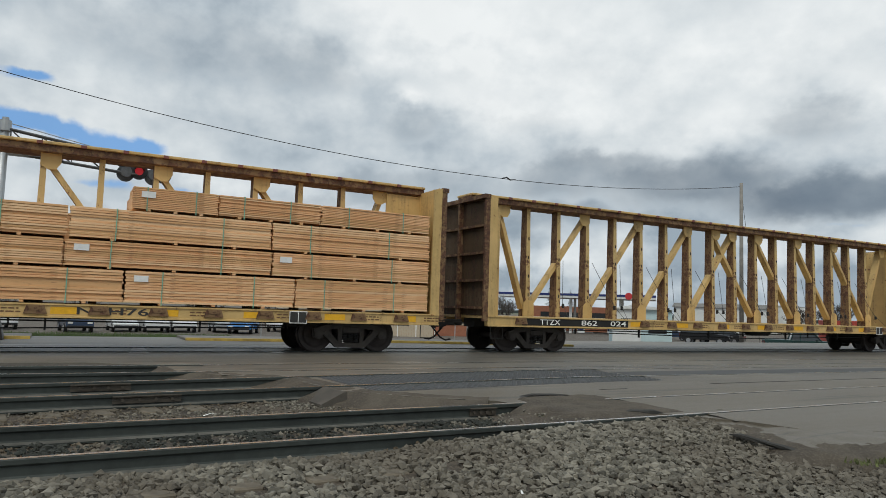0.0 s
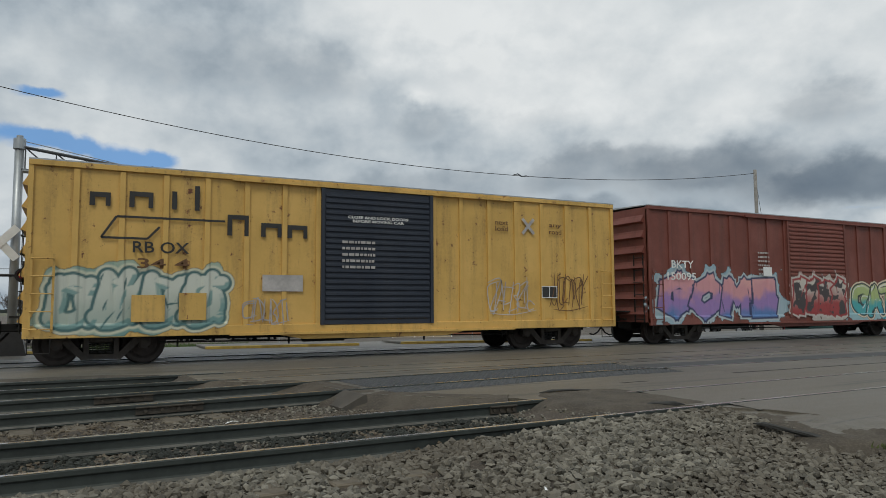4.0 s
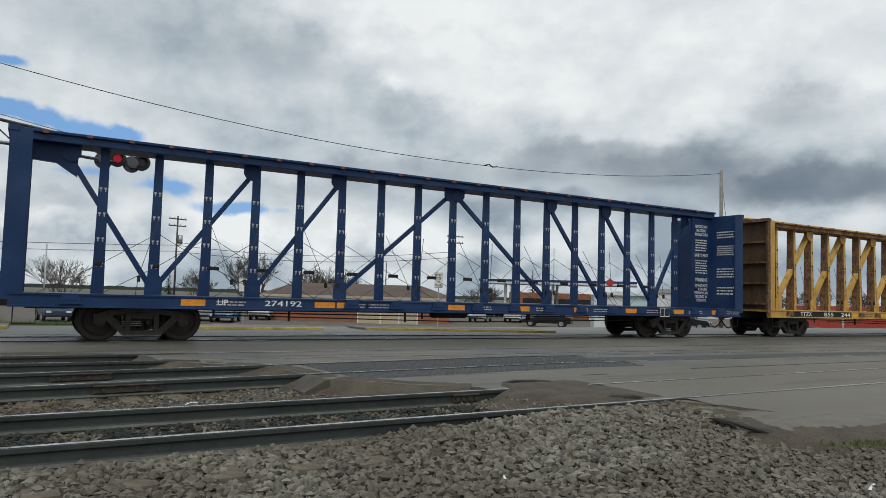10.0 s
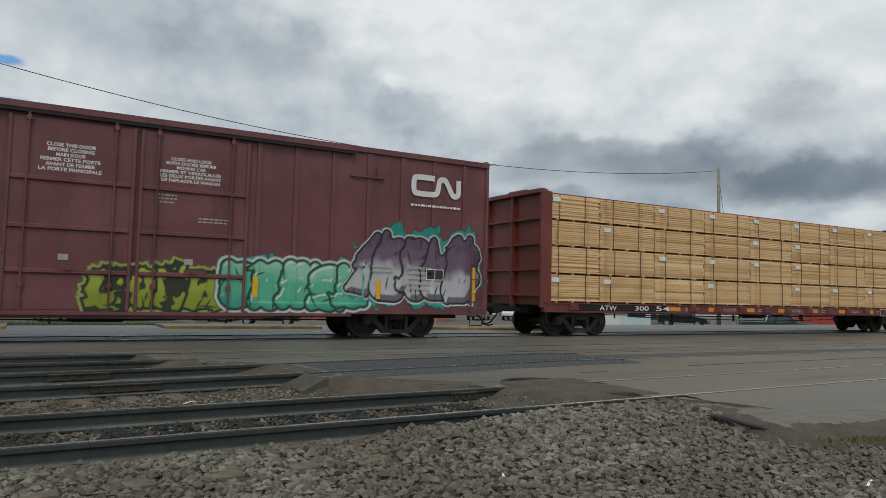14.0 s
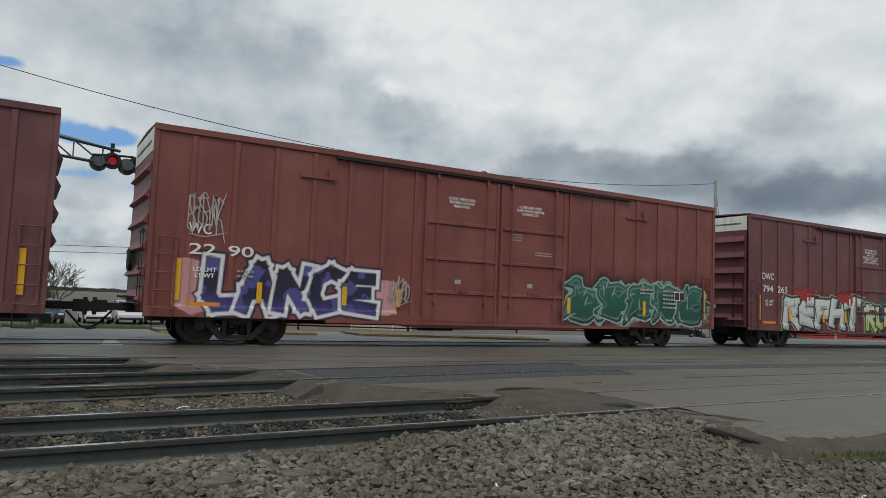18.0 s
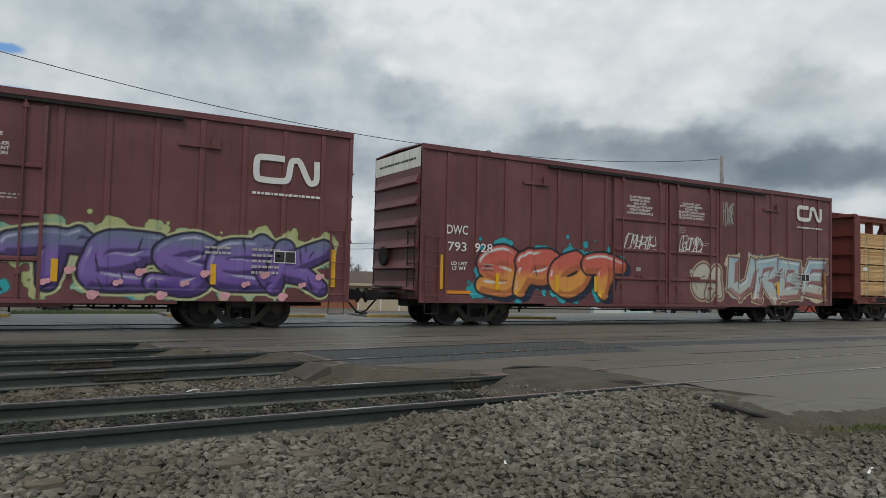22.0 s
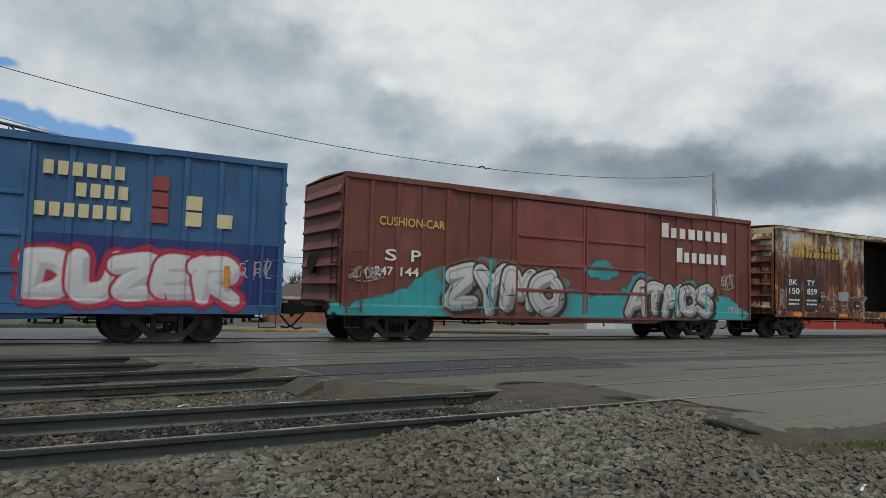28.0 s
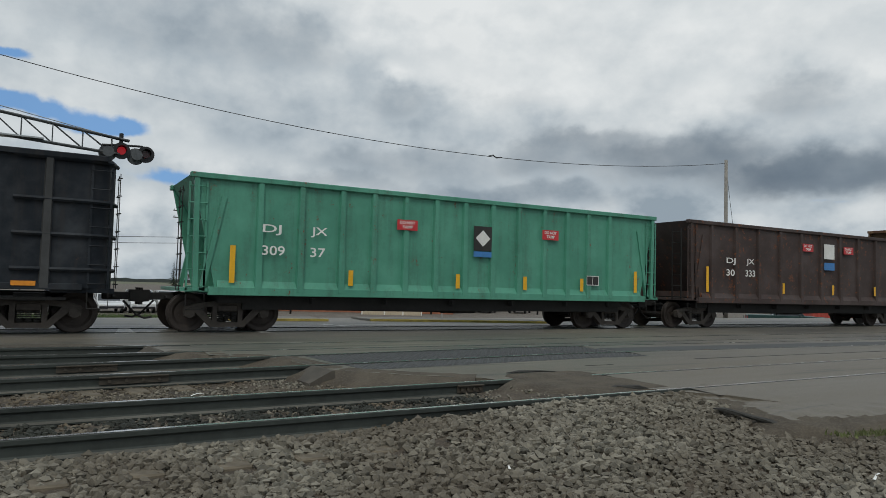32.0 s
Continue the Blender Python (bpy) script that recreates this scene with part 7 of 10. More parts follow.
    tank_table(car, r, cz, 5.40, 6.45, 1.98, 2.50, 5), tank_box(car, r, cz, 4.83, 5.40, 1.54, 1.84), tank_box(car, r, cz, -1.67, -1.38, 2.02, 2.29)
    for k, (x, z, w, rows) in enumerate(((1.7, 1.79, 0.75, 2), (2.72, 1.81, 0.8, 1), (4.0, 1.74, 1.0, 2), (-1.1, 1.86, 0.9, 1))):
        tank_print(car, r, cz, x, z, w, rows, k + 20)
    hazard_placard(car, 6.05, 1.28), hazard_placard(car, -5.95, 1.3)
    tag(car, -5.15, -4.4, 2.25, 2.6, -1.395, "dimwhite", 4, 6), tag(car, -1.62, 0.0, 1.45, 1.68, -1.35, "dimwhite", 5, 7), tag(car, -4.95, -4.8, 1.2, 1.8, -1.395, "dimwhite", 6, 3)

    # long maroon boxcar
    car, y, steps = long_boxcar(-135.85, -116.7, "maroon double-door boxcar with teal and cream graffiti", "DWC", ("793", "952"), "maroon", (7.15, 8.7, 4.08, 4.64))
    piece(car, -7.1, -2.45, 0.70, 2.2, y, steps, "SOTH", ((0.50, 0.52, 0.52), (0.66, 0.67, 0.66), (0.72, 0.73, 0.72)), (0.015, 0.04, 0.045), key=(0.70, 0.71, 0.70), keyw=0.04, cloud=((0.02, 0.36, 0.36), (0.04, 0.42, 0.42)), grow=-0.02, rough=0.45, dots=22, block=(0.012, 0.03, 0.035), shade=(0.33, 0.35, 0.36), gloss=(0.78, 0.78, 0.76), fat=0.31, edge=0.06, cuts=1, overlap=1.15, seed=3)
    piece(car, -7.95, -6.95, 0.74, 1.35, y, steps, "***", (GREY3, W3), K3, cloud=((0.03, 0.36, 0.36), (0.05, 0.38, 0.38)), grow=0.06, fat=0.15, edge=0.03, style="spike", seed=35)
    piece(car, 2.5, 7.4, 0.70, 1.9, y, steps, "*******", ((0.56, 0.56, 0.34), (0.64, 0.64, 0.52)), (0.10, 0.11, 0.08), cloud=((0.54, 0.56, 0.40), (0.60, 0.58, 0.50)), grow=0.02, rough=0.5, style="square", fat=0.17, edge=0.03, overlap=1.2, seed=4)
    tag(car, -9.4, -8.3, 2.9, 3.6, y - 0.04, "dimwhite", 11, 11), tag(car, -8.9, -7.9, 1.6, 2.15, y - 0.04, "dimwhite", 12, 9), tag(car, -2.2, -1.8, 1.3, 1.75, y - 0.09, "strap", 13, 6)
    tag(car, 8.6, 9.1, 2.6, 3.6, y - 0.04, "dimwhite", 14, 8)
    panel(car, "red_tag", 0.95 - 1.5, 1.25 - 1.5, 1.5, 1.8, -HALF - 0.03, "redsign")

    centerbeam(-114.7, -91.55, "empty navy blue centerbeam flatcar with open truss", "blue", 4.75, False, 16, ("UP", "274", "192"), None, "strap", "white", "white", None, (-8.9, 8.45), True)
    centerbeam(-89.75, -66.58, "empty golden yellow centerbeam flatcar with open truss", "yellow2", 4.70, False, 17, ("TTZX", "855", "244"), None, "strap", "white", "brown")

    car, y, steps = long_boxcar(-64.7, -45.54, "maroon boxcar with silver, green and violet graffiti", "DWC", ("79", "245"), "maroon", (7.04, 8.58, 3.97, 4.51))
    piece(car, -9.5, -2.75, 0.68, 2.1, y, steps, "*******", ((0.10, 0.11, 0.12), (0.36, 0.38, 0.39), W3), (0.015, 0.02, 0.022), key=(0.5, 0.52, 0.52), keyw=0.025, cloud=((0.05, 0.06, 0.065), (0.16, 0.18, 0.18)), grow=0.10, rough=0.6, shade=(0.04, 0.05, 0.05), gloss=W3, style="spike", fat=0.26, arms=2, overlap=1.35, seed=41)
    shards = ((-9.0, 2.1, -0.3), (-8.1, 2.95, -0.5), (-7.5, 2.0, 0.3), (-6.3, 2.85, 0.15), (-5.5, 1.95, 0.3), (-4.6, 2.8, -0.8), (-4.0, 2.2, 0.4), (-3.2, 1.9, 0.5))
    piece(car, -9.6, -2.6, 0.72, 2.9, y, steps, "", ((0.14, 0.15, 0.16), (0.45, 0.46, 0.46), W3, W3), (0.015, 0.02, 0.022), shapes=[[([(x, 0.80), (x + 0.12, 1.4), (x + 0.35 * q, 2 * top / 3 + 0.5), (x + q, top)], 1.0)] for x, top, q in shards], shade=(0.06, 0.07, 0.07), style="spike", fat=0.15, edge=0.05, seed=45)
    piece(car, -0.95, 2.1, 0.66, 1.75, y - 0.055, (), "****", ((0.26, 0.31, 0.02), (0.42, 0.46, 0.06)), (0.02, 0.03, 0.02), key=(0.34, 0.38, 0.10), cloud=((0.27, 0.31, 0.03), (0.36, 0.38, 0.06)), grow=0.02, patch=(0.03, 0.04, 0.02), style="square", fat=0.22, seed=42, sill=0.0)
    piece(car, 1.95, 5.9, 0.66, 2.0, y, steps, "*****", ((0.04, 0.30, 0.22), (0.10, 0.45, 0.28), (0.30, 0.60, 0.42)), (0.01, 0.05, 0.03), key=(0.58, 0.64, 0.58), cloud=((0.02, 0.30, 0.26), (0.08, 0.40, 0.30)), grow=0.06, gloss=W3, fat=0.24, arms=1, overlap=1.3, seed=43)
    piece(car, 5.2, 9.4, 0.95, 2.85, y, steps, "*****", ((0.60, 0.60, 0.60), (0.50, 0.49, 0.50), (0.16, 0.10, 0.15), (0.12, 0.07, 0.11)), (0.015, 0.015, 0.02), key=W3, keyw=0.03, cloud=((0.02, 0.24, 0.20), (0.04, 0.30, 0.26)), grow=0.12, rough=0.6, shade=(0.05, 0.03, 0.05), style="spike", fat=0.26, arms=1, overlap=1.3, seed=44)
    tag(car, -9.5, -8.8, 2.9, 3.3, y - 0.04, "dimwhite", 15, 8)


def train_rear():
    edges = [-11.3, -9.1, -6.6, -4.08, -1.54, 1.02, 3.58, 6.13, 8.76, 11.2]
    rows = [(1.06, 1.94, edges), (1.95, 2.81, edges), (2.82, 3.63, edges), (3.64, 4.46, edges)]
    centerbeam(-43.4, -20.65, "brick red centerbeam flatcar fully stacked with lumber", "redcb", 4.68, False, 15, ("ATW", "300", "54"), rows, "dstrap", "white", shift=0.4)

    car, y, steps = long_boxcar(-18.75, 0.43, "maroon boxcar with long blue and orange graffiti", "DWC", ("794", "395"), "maroon", (-8.6, -7.1, 3.45, 3.96), False)
    piece(car, -7.1, 8.4, 0.68, 2.3, y, steps, "STENREIKUTZ", ((0.06, 0.26, 0.46), (0.20, 0.50, 0.64), (0.36, 0.66, 0.74)), (0.10, 0.02, 0.025), key=(0.55, 0.30, 0.14), keyw=0.035, cloud=((0.52, 0.31, 0.06), (0.60, 0.40, 0.14)), grow=0.08, rough=0.55, dots=46, block=(0.085, 0.018, 0.022), shade=(0.05, 0.16, 0.24), gloss=(0.70, 0.78, 0.78), fat=0.185, edge=0.05, cuts=5, arms=1, lean=0.1, overlap=1.22, seed=51)
    tag(car, -9.3, -8.9, 2.2, 3.3, y - 0.04, "dimwhite", 16, 7), tag(car, -8.7, -8.2, 2.8, 3.2, y - 0.04, "dimwhite", 17, 5)

    car, y, steps = long_boxcar(2.35, 21.65, "faded red boxcar with black and white and green graffiti", "WC", ("22", "90"), "maroon2", None, False, False)
    piece(car, -8.55, -3.75, 0.66, 2.15, y, steps, "LANCE", ((0.06, 0.05, 0.22), (0.02, 0.018, 0.05), (0.012, 0.012, 0.016)), (0.80, 0.76, 0.76), key=(0.03, 0.03, 0.08), keyw=0.05, cloud=((0.60, 0.27, 0.28), (0.66, 0.33, 0.34)), grow=-0.9, rough=0.25, blobs=((-8.7, 1.4, 0.6, 0.62), (-3.6, 1.3, 0.62, 0.5)), patch=(0.09, 0.08, 0.27), style="square", fat=0.23, edge=0.07, cuts=0, overlap=1.12, lean=0.05, seed=6)
    piece(car, 2.7, 9.5, 0.70, 2.25, y, steps, "*****", ((0.012, 0.085, 0.06), (0.022, 0.13, 0.09)), (0.38, 0.45, 0.41), cloud=((0.18, 0.23, 0.20), (0.32, 0.38, 0.34)), grow=0.04, rough=0.5, haze=(0.03, 0.03, 0.035), shade=(0.008, 0.03, 0.025), echo=(0.20, 0.28, 0.24), style="spike", fat=0.30, edge=0.035, arms=2, overlap=1.35, seed=61)
    tag(car, -8.8, -8.0, 2.65, 3.6, y - 0.04, "dimwhite", 18, 12), tag(car, -3.5, -2.9, 1.2, 1.8, y - 0.04, "dimwhite", 19, 6)

    car, y, steps = long_boxcar(23.6, 42.8, "maroon boxcar with white, lime and teal graffiti", "DWC", ("794", "265"), "maroon", (7.25, 8.88, 4.01, 4.54))
    piece(car, -7.55, -1.95, 0.66, 2.2, y, steps, "REPHT", ((0.62, 0.62, 0.60), (0.74, 0.74, 0.72)), K3, key=(0.40, 0.50, 0.30), keyw=0.04, haze=(0.42, 0.02, 0.02), block=K3, shade=(0.36, 0.37, 0.36), style="square", fat=0.24, edge=0.065, overlap=1.16, jit=0.09, seed=7)
    piece(car, -6.6, -2.4, 1.9, 2.5, y, steps, "", cloud=((0.42, 0.02, 0.02), (0.34, 0.03, 0.03)), blobs=((-5.8, 2.15, 0.7, 0.22), (-3.3, 2.1, 0.5, 0.2)), rough=0.5, seed=70)
    piece(car, -1.9, 2.6, 0.66, 2.0, y - 0.055, (), "RUTR*", ((0.45, 0.56, 0.10), (0.60, 0.66, 0.40), (0.70, 0.72, 0.66)), (0.012, 0.016, 0.02), key=(0.50, 0.56, 0.16), keyw=0.035, cloud=((0.03, 0.14, 0.28), (0.04, 0.22, 0.36)), grow=0.12, rough=0.4, block=(0.012, 0.016, 0.02), style="square", fat=0.20, edge=0.06, overlap=1.2, jit=0.12, cuts=5, seed=71, sill=0.0)
    piece(car, 5.35, 8.35, 0.66, 1.95, y, steps, "UE*", ((0.10, 0.42, 0.40), (0.22, 0.54, 0.50)), (0.02, 0.03, 0.04), key=(0.25, 0.52, 0.47), cloud=((0.12, 0.42, 0.40), (0.08, 0.32, 0.32)), grow=0.04, shade=(0.03, 0.13, 0.14), style="square", fat=0.19, edge=0.075, overlap=1.15, cuts=5, jit=0.1, seed=72)
    tag(car, 2.9, 4.6, 0.85, 1.15, y - 0.04, "white", 20, 9), tag(car, 8.3, 8.8, 1.7, 2.9, y - 0.04, "dimwhite", 21, 7)

    car, y, steps = long_boxcar(45.0, 64.13, "maroon boxcar with blue, teal and violet graffiti", "DW C", ("793", "699"), "maroon", (6.98, 8.63, 3.61, 4.27))
    piece(car, -7.15, -2.3, 0.66, 2.35, y, steps, "JOBE", ((0.06, 0.28, 0.60), (0.10, 0.30, 0.50), (0.16, 0.18, 0.20), (0.20, 0.22, 0.23)), (0.015, 0.02, 0.025), key=(0.55, 0.62, 0.10), keyw=0.03, cloud=((0.34, 0.38, 0.34), (0.40, 0.44, 0.38)), grow=-0.9, rough=0.12, blobs=((-6.55, 2.0, 0.42, 0.55), (-5.4, 2.2, 0.32, 0.3), (-3.5, 2.0, 0.5, 0.45), (-2.4, 1.9, 0.25, 0.55)), shade=(0.05, 0.07, 0.09), style="square", fat=0.20, edge=0.055, cuts=2, overlap=1.15, jit=0.08, seed=81)
    piece(car, -0.3, 2.0, 0.66, 2.2, y - 0.055, (), "", cloud=((0.02, 0.36, 0.40), (0.04, 0.42, 0.46)), blobs=((0.0, 1.5, 0.35, 0.28), (0.9, 1.75, 0.5, 0.34), (1.2, 1.0, 0.8, 0.36)), rough=0.4, seed=82, sill=0.0)
    piece(car, 1.8, 9.1, 0.66, 2.3, y, steps, "TESEK", ((0.10, 0.04, 0.26), (0.22, 0.13, 0.42), (0.15, 0.19, 0.28)), (0.02, 0.015, 0.04), key=(0.55, 0.55, 0.30), keyw=0.05, cloud=((0.46, 0.48, 0.22), (0.03, 0.36, 0.40)), grow=0.06, rough=0.6, dots=14, shade=(0.04, 0.02, 0.10), gloss=(0.45, 0.44, 0.60), fat=0.30, arms=1, overlap=1.2, seed=8)
    tag(car, -9.4, -8.5, 4.0, 4.6, y - 0.04, "white", 22, 10)
    words(car, "F.C.R", 0.8, 1.9, 0.85, 1.2, y - 0.064, "btext", 0.02, "sprayed_initials")
    for k in range(14):
        x, z = 2.6 + 0.47 * k, 1.05 + 0.3 * math.sin(k * 2.1)
        part("painted_blossom", Geo().cyl((x, y - 0.075, z), (x, y - 0.072, z), 0.07 + 0.02 * (k % 3), 9).cyl((x + 0.09, y - 0.076, z + 0.03), (x + 0.09, y - 0.073, z + 0.03), 0.06, 9), "blossom", car)
    part("round_mark", Geo().cyl((-8.4, y - 0.042, 1.95), (-8.4, y - 0.038, 1.95), 0.2, 20), "dimwhite", car)

    car, y, steps = long_boxcar(66.2, 85.45, "dark maroon boxcar with orange and pale blue graffiti", "DWC", ("793", "928"), "maroon", (7.31, 8.9, 4.06, 4.62))
    piece(car, -7.9, -1.85, 0.68, 2.45, y, steps, "SPOT", ((0.80, 0.45, 0.03), (0.74, 0.32, 0.07), (0.62, 0.13, 0.09), (0.60, 0.12, 0.09)), (0.015, 0.015, 0.02), cloud=((0.03, 0.34, 0.40), (0.04, 0.40, 0.46)), grow=0.05, rough=0.6, dots=8, block=(0.015, 0.02, 0.05), offset=(0.16, -0.10), shade=(0.40, 0.10, 0.04), gloss=W3, fat=0.34, edge=0.055, cuts=0.5, overlap=1.12, seed=9)
    piece(car, 3.0, 9.45, 0.72, 2.6, y, steps, "URBE", ((0.56, 0.51, 0.42), (0.46, 0.54, 0.55), (0.32, 0.48, 0.55)), (0.16, 0.09, 0.07), key=(0.55, 0.43, 0.28), keyw=0.05, cloud=((0.60, 0.50, 0.36), (0.03, 0.18, 0.36)), grow=0.0, rough=0.5, shade=(0.28, 0.05, 0.06), gloss=W3, style="square", fat=0.26, edge=0.045, overlap=1.12, seed=91)
    piece(car, 1.2, 3.0, 0.74, 2.2, y - 0.055, (), "GA", ((0.50, 0.45, 0.36), (0.56, 0.52, 0.44)), (0.16, 0.09, 0.07), key=(0.52, 0.40, 0.28), cloud=((0.04, 0.30, 0.40), (0.3, 0.25, 0.2)), grow=0.0, fat=0.26, seed=92, sill=0.0)
    tag(car, -1.9, -0.6, 2.5, 3.0, -HALF - 0.03, "white", 23, 10), tag(car, 0.6, 1.7, 2.5, 3.05, -HALF - 0.03, "white", 24, 8), tag(car, 2.9, 3.5, 3.6, 4.4, y - 0.04, "dimwhite", 25, 5)

    lo = [-11.42, -8.89, -6.36, -3.89, -1.47, 1.0, 3.56, 6.08, 8.61, 11.1]
    rows = [(1.08, 1.71, lo), (1.72, 2.42, lo), (2.43, 3.13, lo), (3.14, 3.80, lo[:5]), (3.14, 3.80, lo[6:])]
    centerbeam(87.3, 110.7, "brick red centerbeam flatcar part loaded with lumber", "redcb", 4.74, False, 17, ("FDDM", "200", "281"), rows, "strap", "white", shift=0.65)

    car, y, steps, L = short_boxcar(112.56, 129.3, "oxide boxcar with large blue and yellow graffiti", "oxide", (-2.9, 2.55), 0.80, 4.38, None, None, "oxide", "plug")
    piece(car, -8.4, -2.0, 0.76, 3.0, y, steps, "DETR", ((0.34, 0.36, 0.14), (0.50, 0.55, 0.14), (0.46, 0.48, 0.36), (0.58, 0.62, 0.58)), (0.012, 0.06, 0.33), key=(0.42, 0.36, 0.10), keyw=0.035, block=(0.010, 0.05, 0.29), offset=(0.42, -0.22), haze=(0.05, 0.02, 0.03), shade=(0.36, 0.40, 0.34), gloss=(0.74, 0.76, 0.72), style="square", fat=0.23, edge=0.085, arms=2, lean=0.12, cuts=1.5, overlap=1.2, seed=11, low=0.71, sill=0.95, sillout=0.066)
    piece(car, -2.7, 0.6, 0.76, 2.8, y, steps, "J", ((0.50, 0.52, 0.40), (0.62, 0.66, 0.62)), (0.012, 0.06, 0.33), key=(0.42, 0.36, 0.10), keyw=0.03, block=(0.010, 0.05, 0.29), offset=(0.2, -0.1), haze=(0.05, 0.02, 0.03), style="spike", fat=0.34, edge=0.10, overlap=0.9, seed=110, low=0.71, sill=0.95, sillout=0.066)
    piece(car, 1.2, 8.2, 0.76, 2.3, y, steps, "BUONA", ((0.50, 0.50, 0.26), (0.56, 0.56, 0.40), (0.52, 0.58, 0.60)), (0.014, 0.07, 0.34), key=(0.30, 0.03, 0.14), keyw=0.05, block=(0.012, 0.05, 0.30), offset=(0.16, -0.12), haze=(0.06, 0.015, 0.03), gloss=W3, style="square", fat=0.20, edge=0.055, arms=1, overlap=1.2, seed=112, low=0.71, sill=0.95, sillout=0.066)
    piece(car, -8.3, -5.0, 3.2, 4.1, y, steps, "", cloud=((0.165, 0.034, 0.078), (0.165, 0.045, 0.050)), blobs=((-7.6, 3.8, 0.6, 0.40), (-6.6, 3.6, 0.6, 0.30)), rough=0.9, seed=113)
    tag(car, -1.9, -0.8, 1.75, 2.0, -HALF - 0.05, "ytext", 33, 6)
    panel(car, "shield_emblem", 5.9, 6.45, 3.10, 3.66, -HALF - 0.006, "white", "small shield emblem")
    panel(car, "shield_stripe", 5.95, 6.40, 3.42, 3.62, -HALF - 0.010, "bluesign")

    # blue boxcar with cream lettering blocks
    car, y, steps, L = short_boxcar(130.85, 147.71, "faded blue boxcar with pale yellow squares and white graffiti", "azure", (-2.85, 2.85), 0.80, 4.45, None, None, "azure", "plug")
    f = -HALF - 0.006
    panel(car, "dark_band", 2.95, 8.40, 0.86, 2.40, y - 0.003, "darkblue", "darker blue lower band")
    for p in [q for q in steps[:-1] if 2.9 < q[0] < 8.4]:
        panel(car, "dark_band", p[0], p[1], 0.92, 2.40, f, "darkblue")
    for n, (x, z) in ((6, (3.10, 3.66)), (4, (3.75, 3.22)), (7, (2.98, 2.76))):
        for k in range(n):
            xx = x + k * 0.28
            g = Geo().box(xx, xx + 0.20, f - 0.004, f, z, z + 0.30)
            part("letter_block", g, "butter", car, "pale yellow letter block")
    for x, z, m in ((5.30, 3.52, "brickred"), (5.30, 3.14, "brickred"), (5.30, 2.76, "brickred"), (6.05, 3.12, "butter"), (6.05, 2.74, "butter"), (6.77, 2.74, "butter")):
        panel(car, "square_mark", x, x + 0.36, z, z + 0.33, f, m)
    piece(car, 2.7, 7.45, 0.84, 2.15, y - 0.007, steps, "DUZER", ((0.60, 0.59, 0.60), (0.72, 0.72, 0.72)), (0.44, 0.025, 0.06), cloud=((0.46, 0.03, 0.07), (0.40, 0.03, 0.06)), grow=0.08, rough=0.12, shade=(0.42, 0.42, 0.45), gloss=(0.78, 0.78, 0.78), fat=0.33, edge=0.05, cuts=0.3, overlap=1.22, lean=0.05, seed=12, low=0.71, sill=0.95, sillout=0.066)
    piece(car, -8.2, -3.0, 0.85, 2.5, y, steps, "*****", ((0.04, 0.09, 0.24), (0.10, 0.18, 0.34)), (0.02, 0.04, 0.12), key=(0.22, 0.26, 0.32), keyw=0.03, cloud=((0.12, 0.15, 0.20), (0.04, 0.08, 0.22)), grow=0.02, rough=0.5, fat=0.24, seed=121, low=0.71, sill=0.95, sillout=0.066)
    piece(car, -2.6, 2.4, 0.82, 2.2, y - 0.086, (), "****", ((0.10, 0.12, 0.14), (0.26, 0.28, 0.28)), (0.03, 0.035, 0.04), cloud=((0.10, 0.14, 0.20), (0.20, 0.22, 0.22)), grow=0.0, rough=0.6, fat=0.2, overlap=0.9, seed=122, sill=0.0)
    tag(car, -2.3, -1.3, 1.6, 2.2, -HALF - 0.035, "dimwhite", 26, 9), tag(car, 0.3, 1.6, 1.7, 2.0, -HALF - 0.035, "dimwhite", 27, 7), tag(car, 7.4, 8.1, 1.6, 2.0, y - 0.01, "dimwhite", 28, 8), tag(car, -0.5, 0.1, 1.6, 2.2, -HALF - 0.035, "white", 29, 7)
    lines(car, ["SECURE BOTH HASPS", "BEFORE MOVING CAR"], -1.95, -0.95, 3.95, 4.14, -HALF - 0.03, "ytext")
    reflectors(car, [-3.4, -0.75, 2.3, 7.05], f - 0.03, 1.35, 1.85, "orange")
    for k in range(8):
        panel(car, "scuff", -8.2 + k * 1.3, -7.4 + k * 1.3, 0.72, 0.84, -HALF - 0.02, "dimwhite")

    # oxide boxcar with large white lettering
    car, y, steps, L = short_boxcar(149.3, 165.93, "oxide brown boxcar with white lettering and graffiti", "oxide", (-2.75, 2.75), 0.80, 4.45, None, "maroon2", "oxide", "plug")
    for n, x, z, w, hh in ((8, 3.50, 3.55, 0.45, 0.36), (7, 4.25, 2.72, 0.39, 0.36)):
        for k in range(n):
            q = 0.50 if k == 0 else hh
            g = Geo().box(x + k * w, x + k * w + w * (0.62 + 0.12 * (k % 3 == 0)), f, f + 0.004, z, z + q, 0.0)
            part("letter_block", g, "white", car, "white letter block")
    words(car, "CUSHION-CAR", -7.3, -5.25, 3.16, 3.40, f, "ytext")
    words(car, "S", -7.1, -6.75, 2.2, 2.52, f), words(car, "P", -6.3, -6.0, 2.2, 2.52, f)
    words(car, "247", -7.4, -6.85, 1.80, 2.04, f), words(car, "144", -6.62, -6.05, 1.80, 2.04, f)
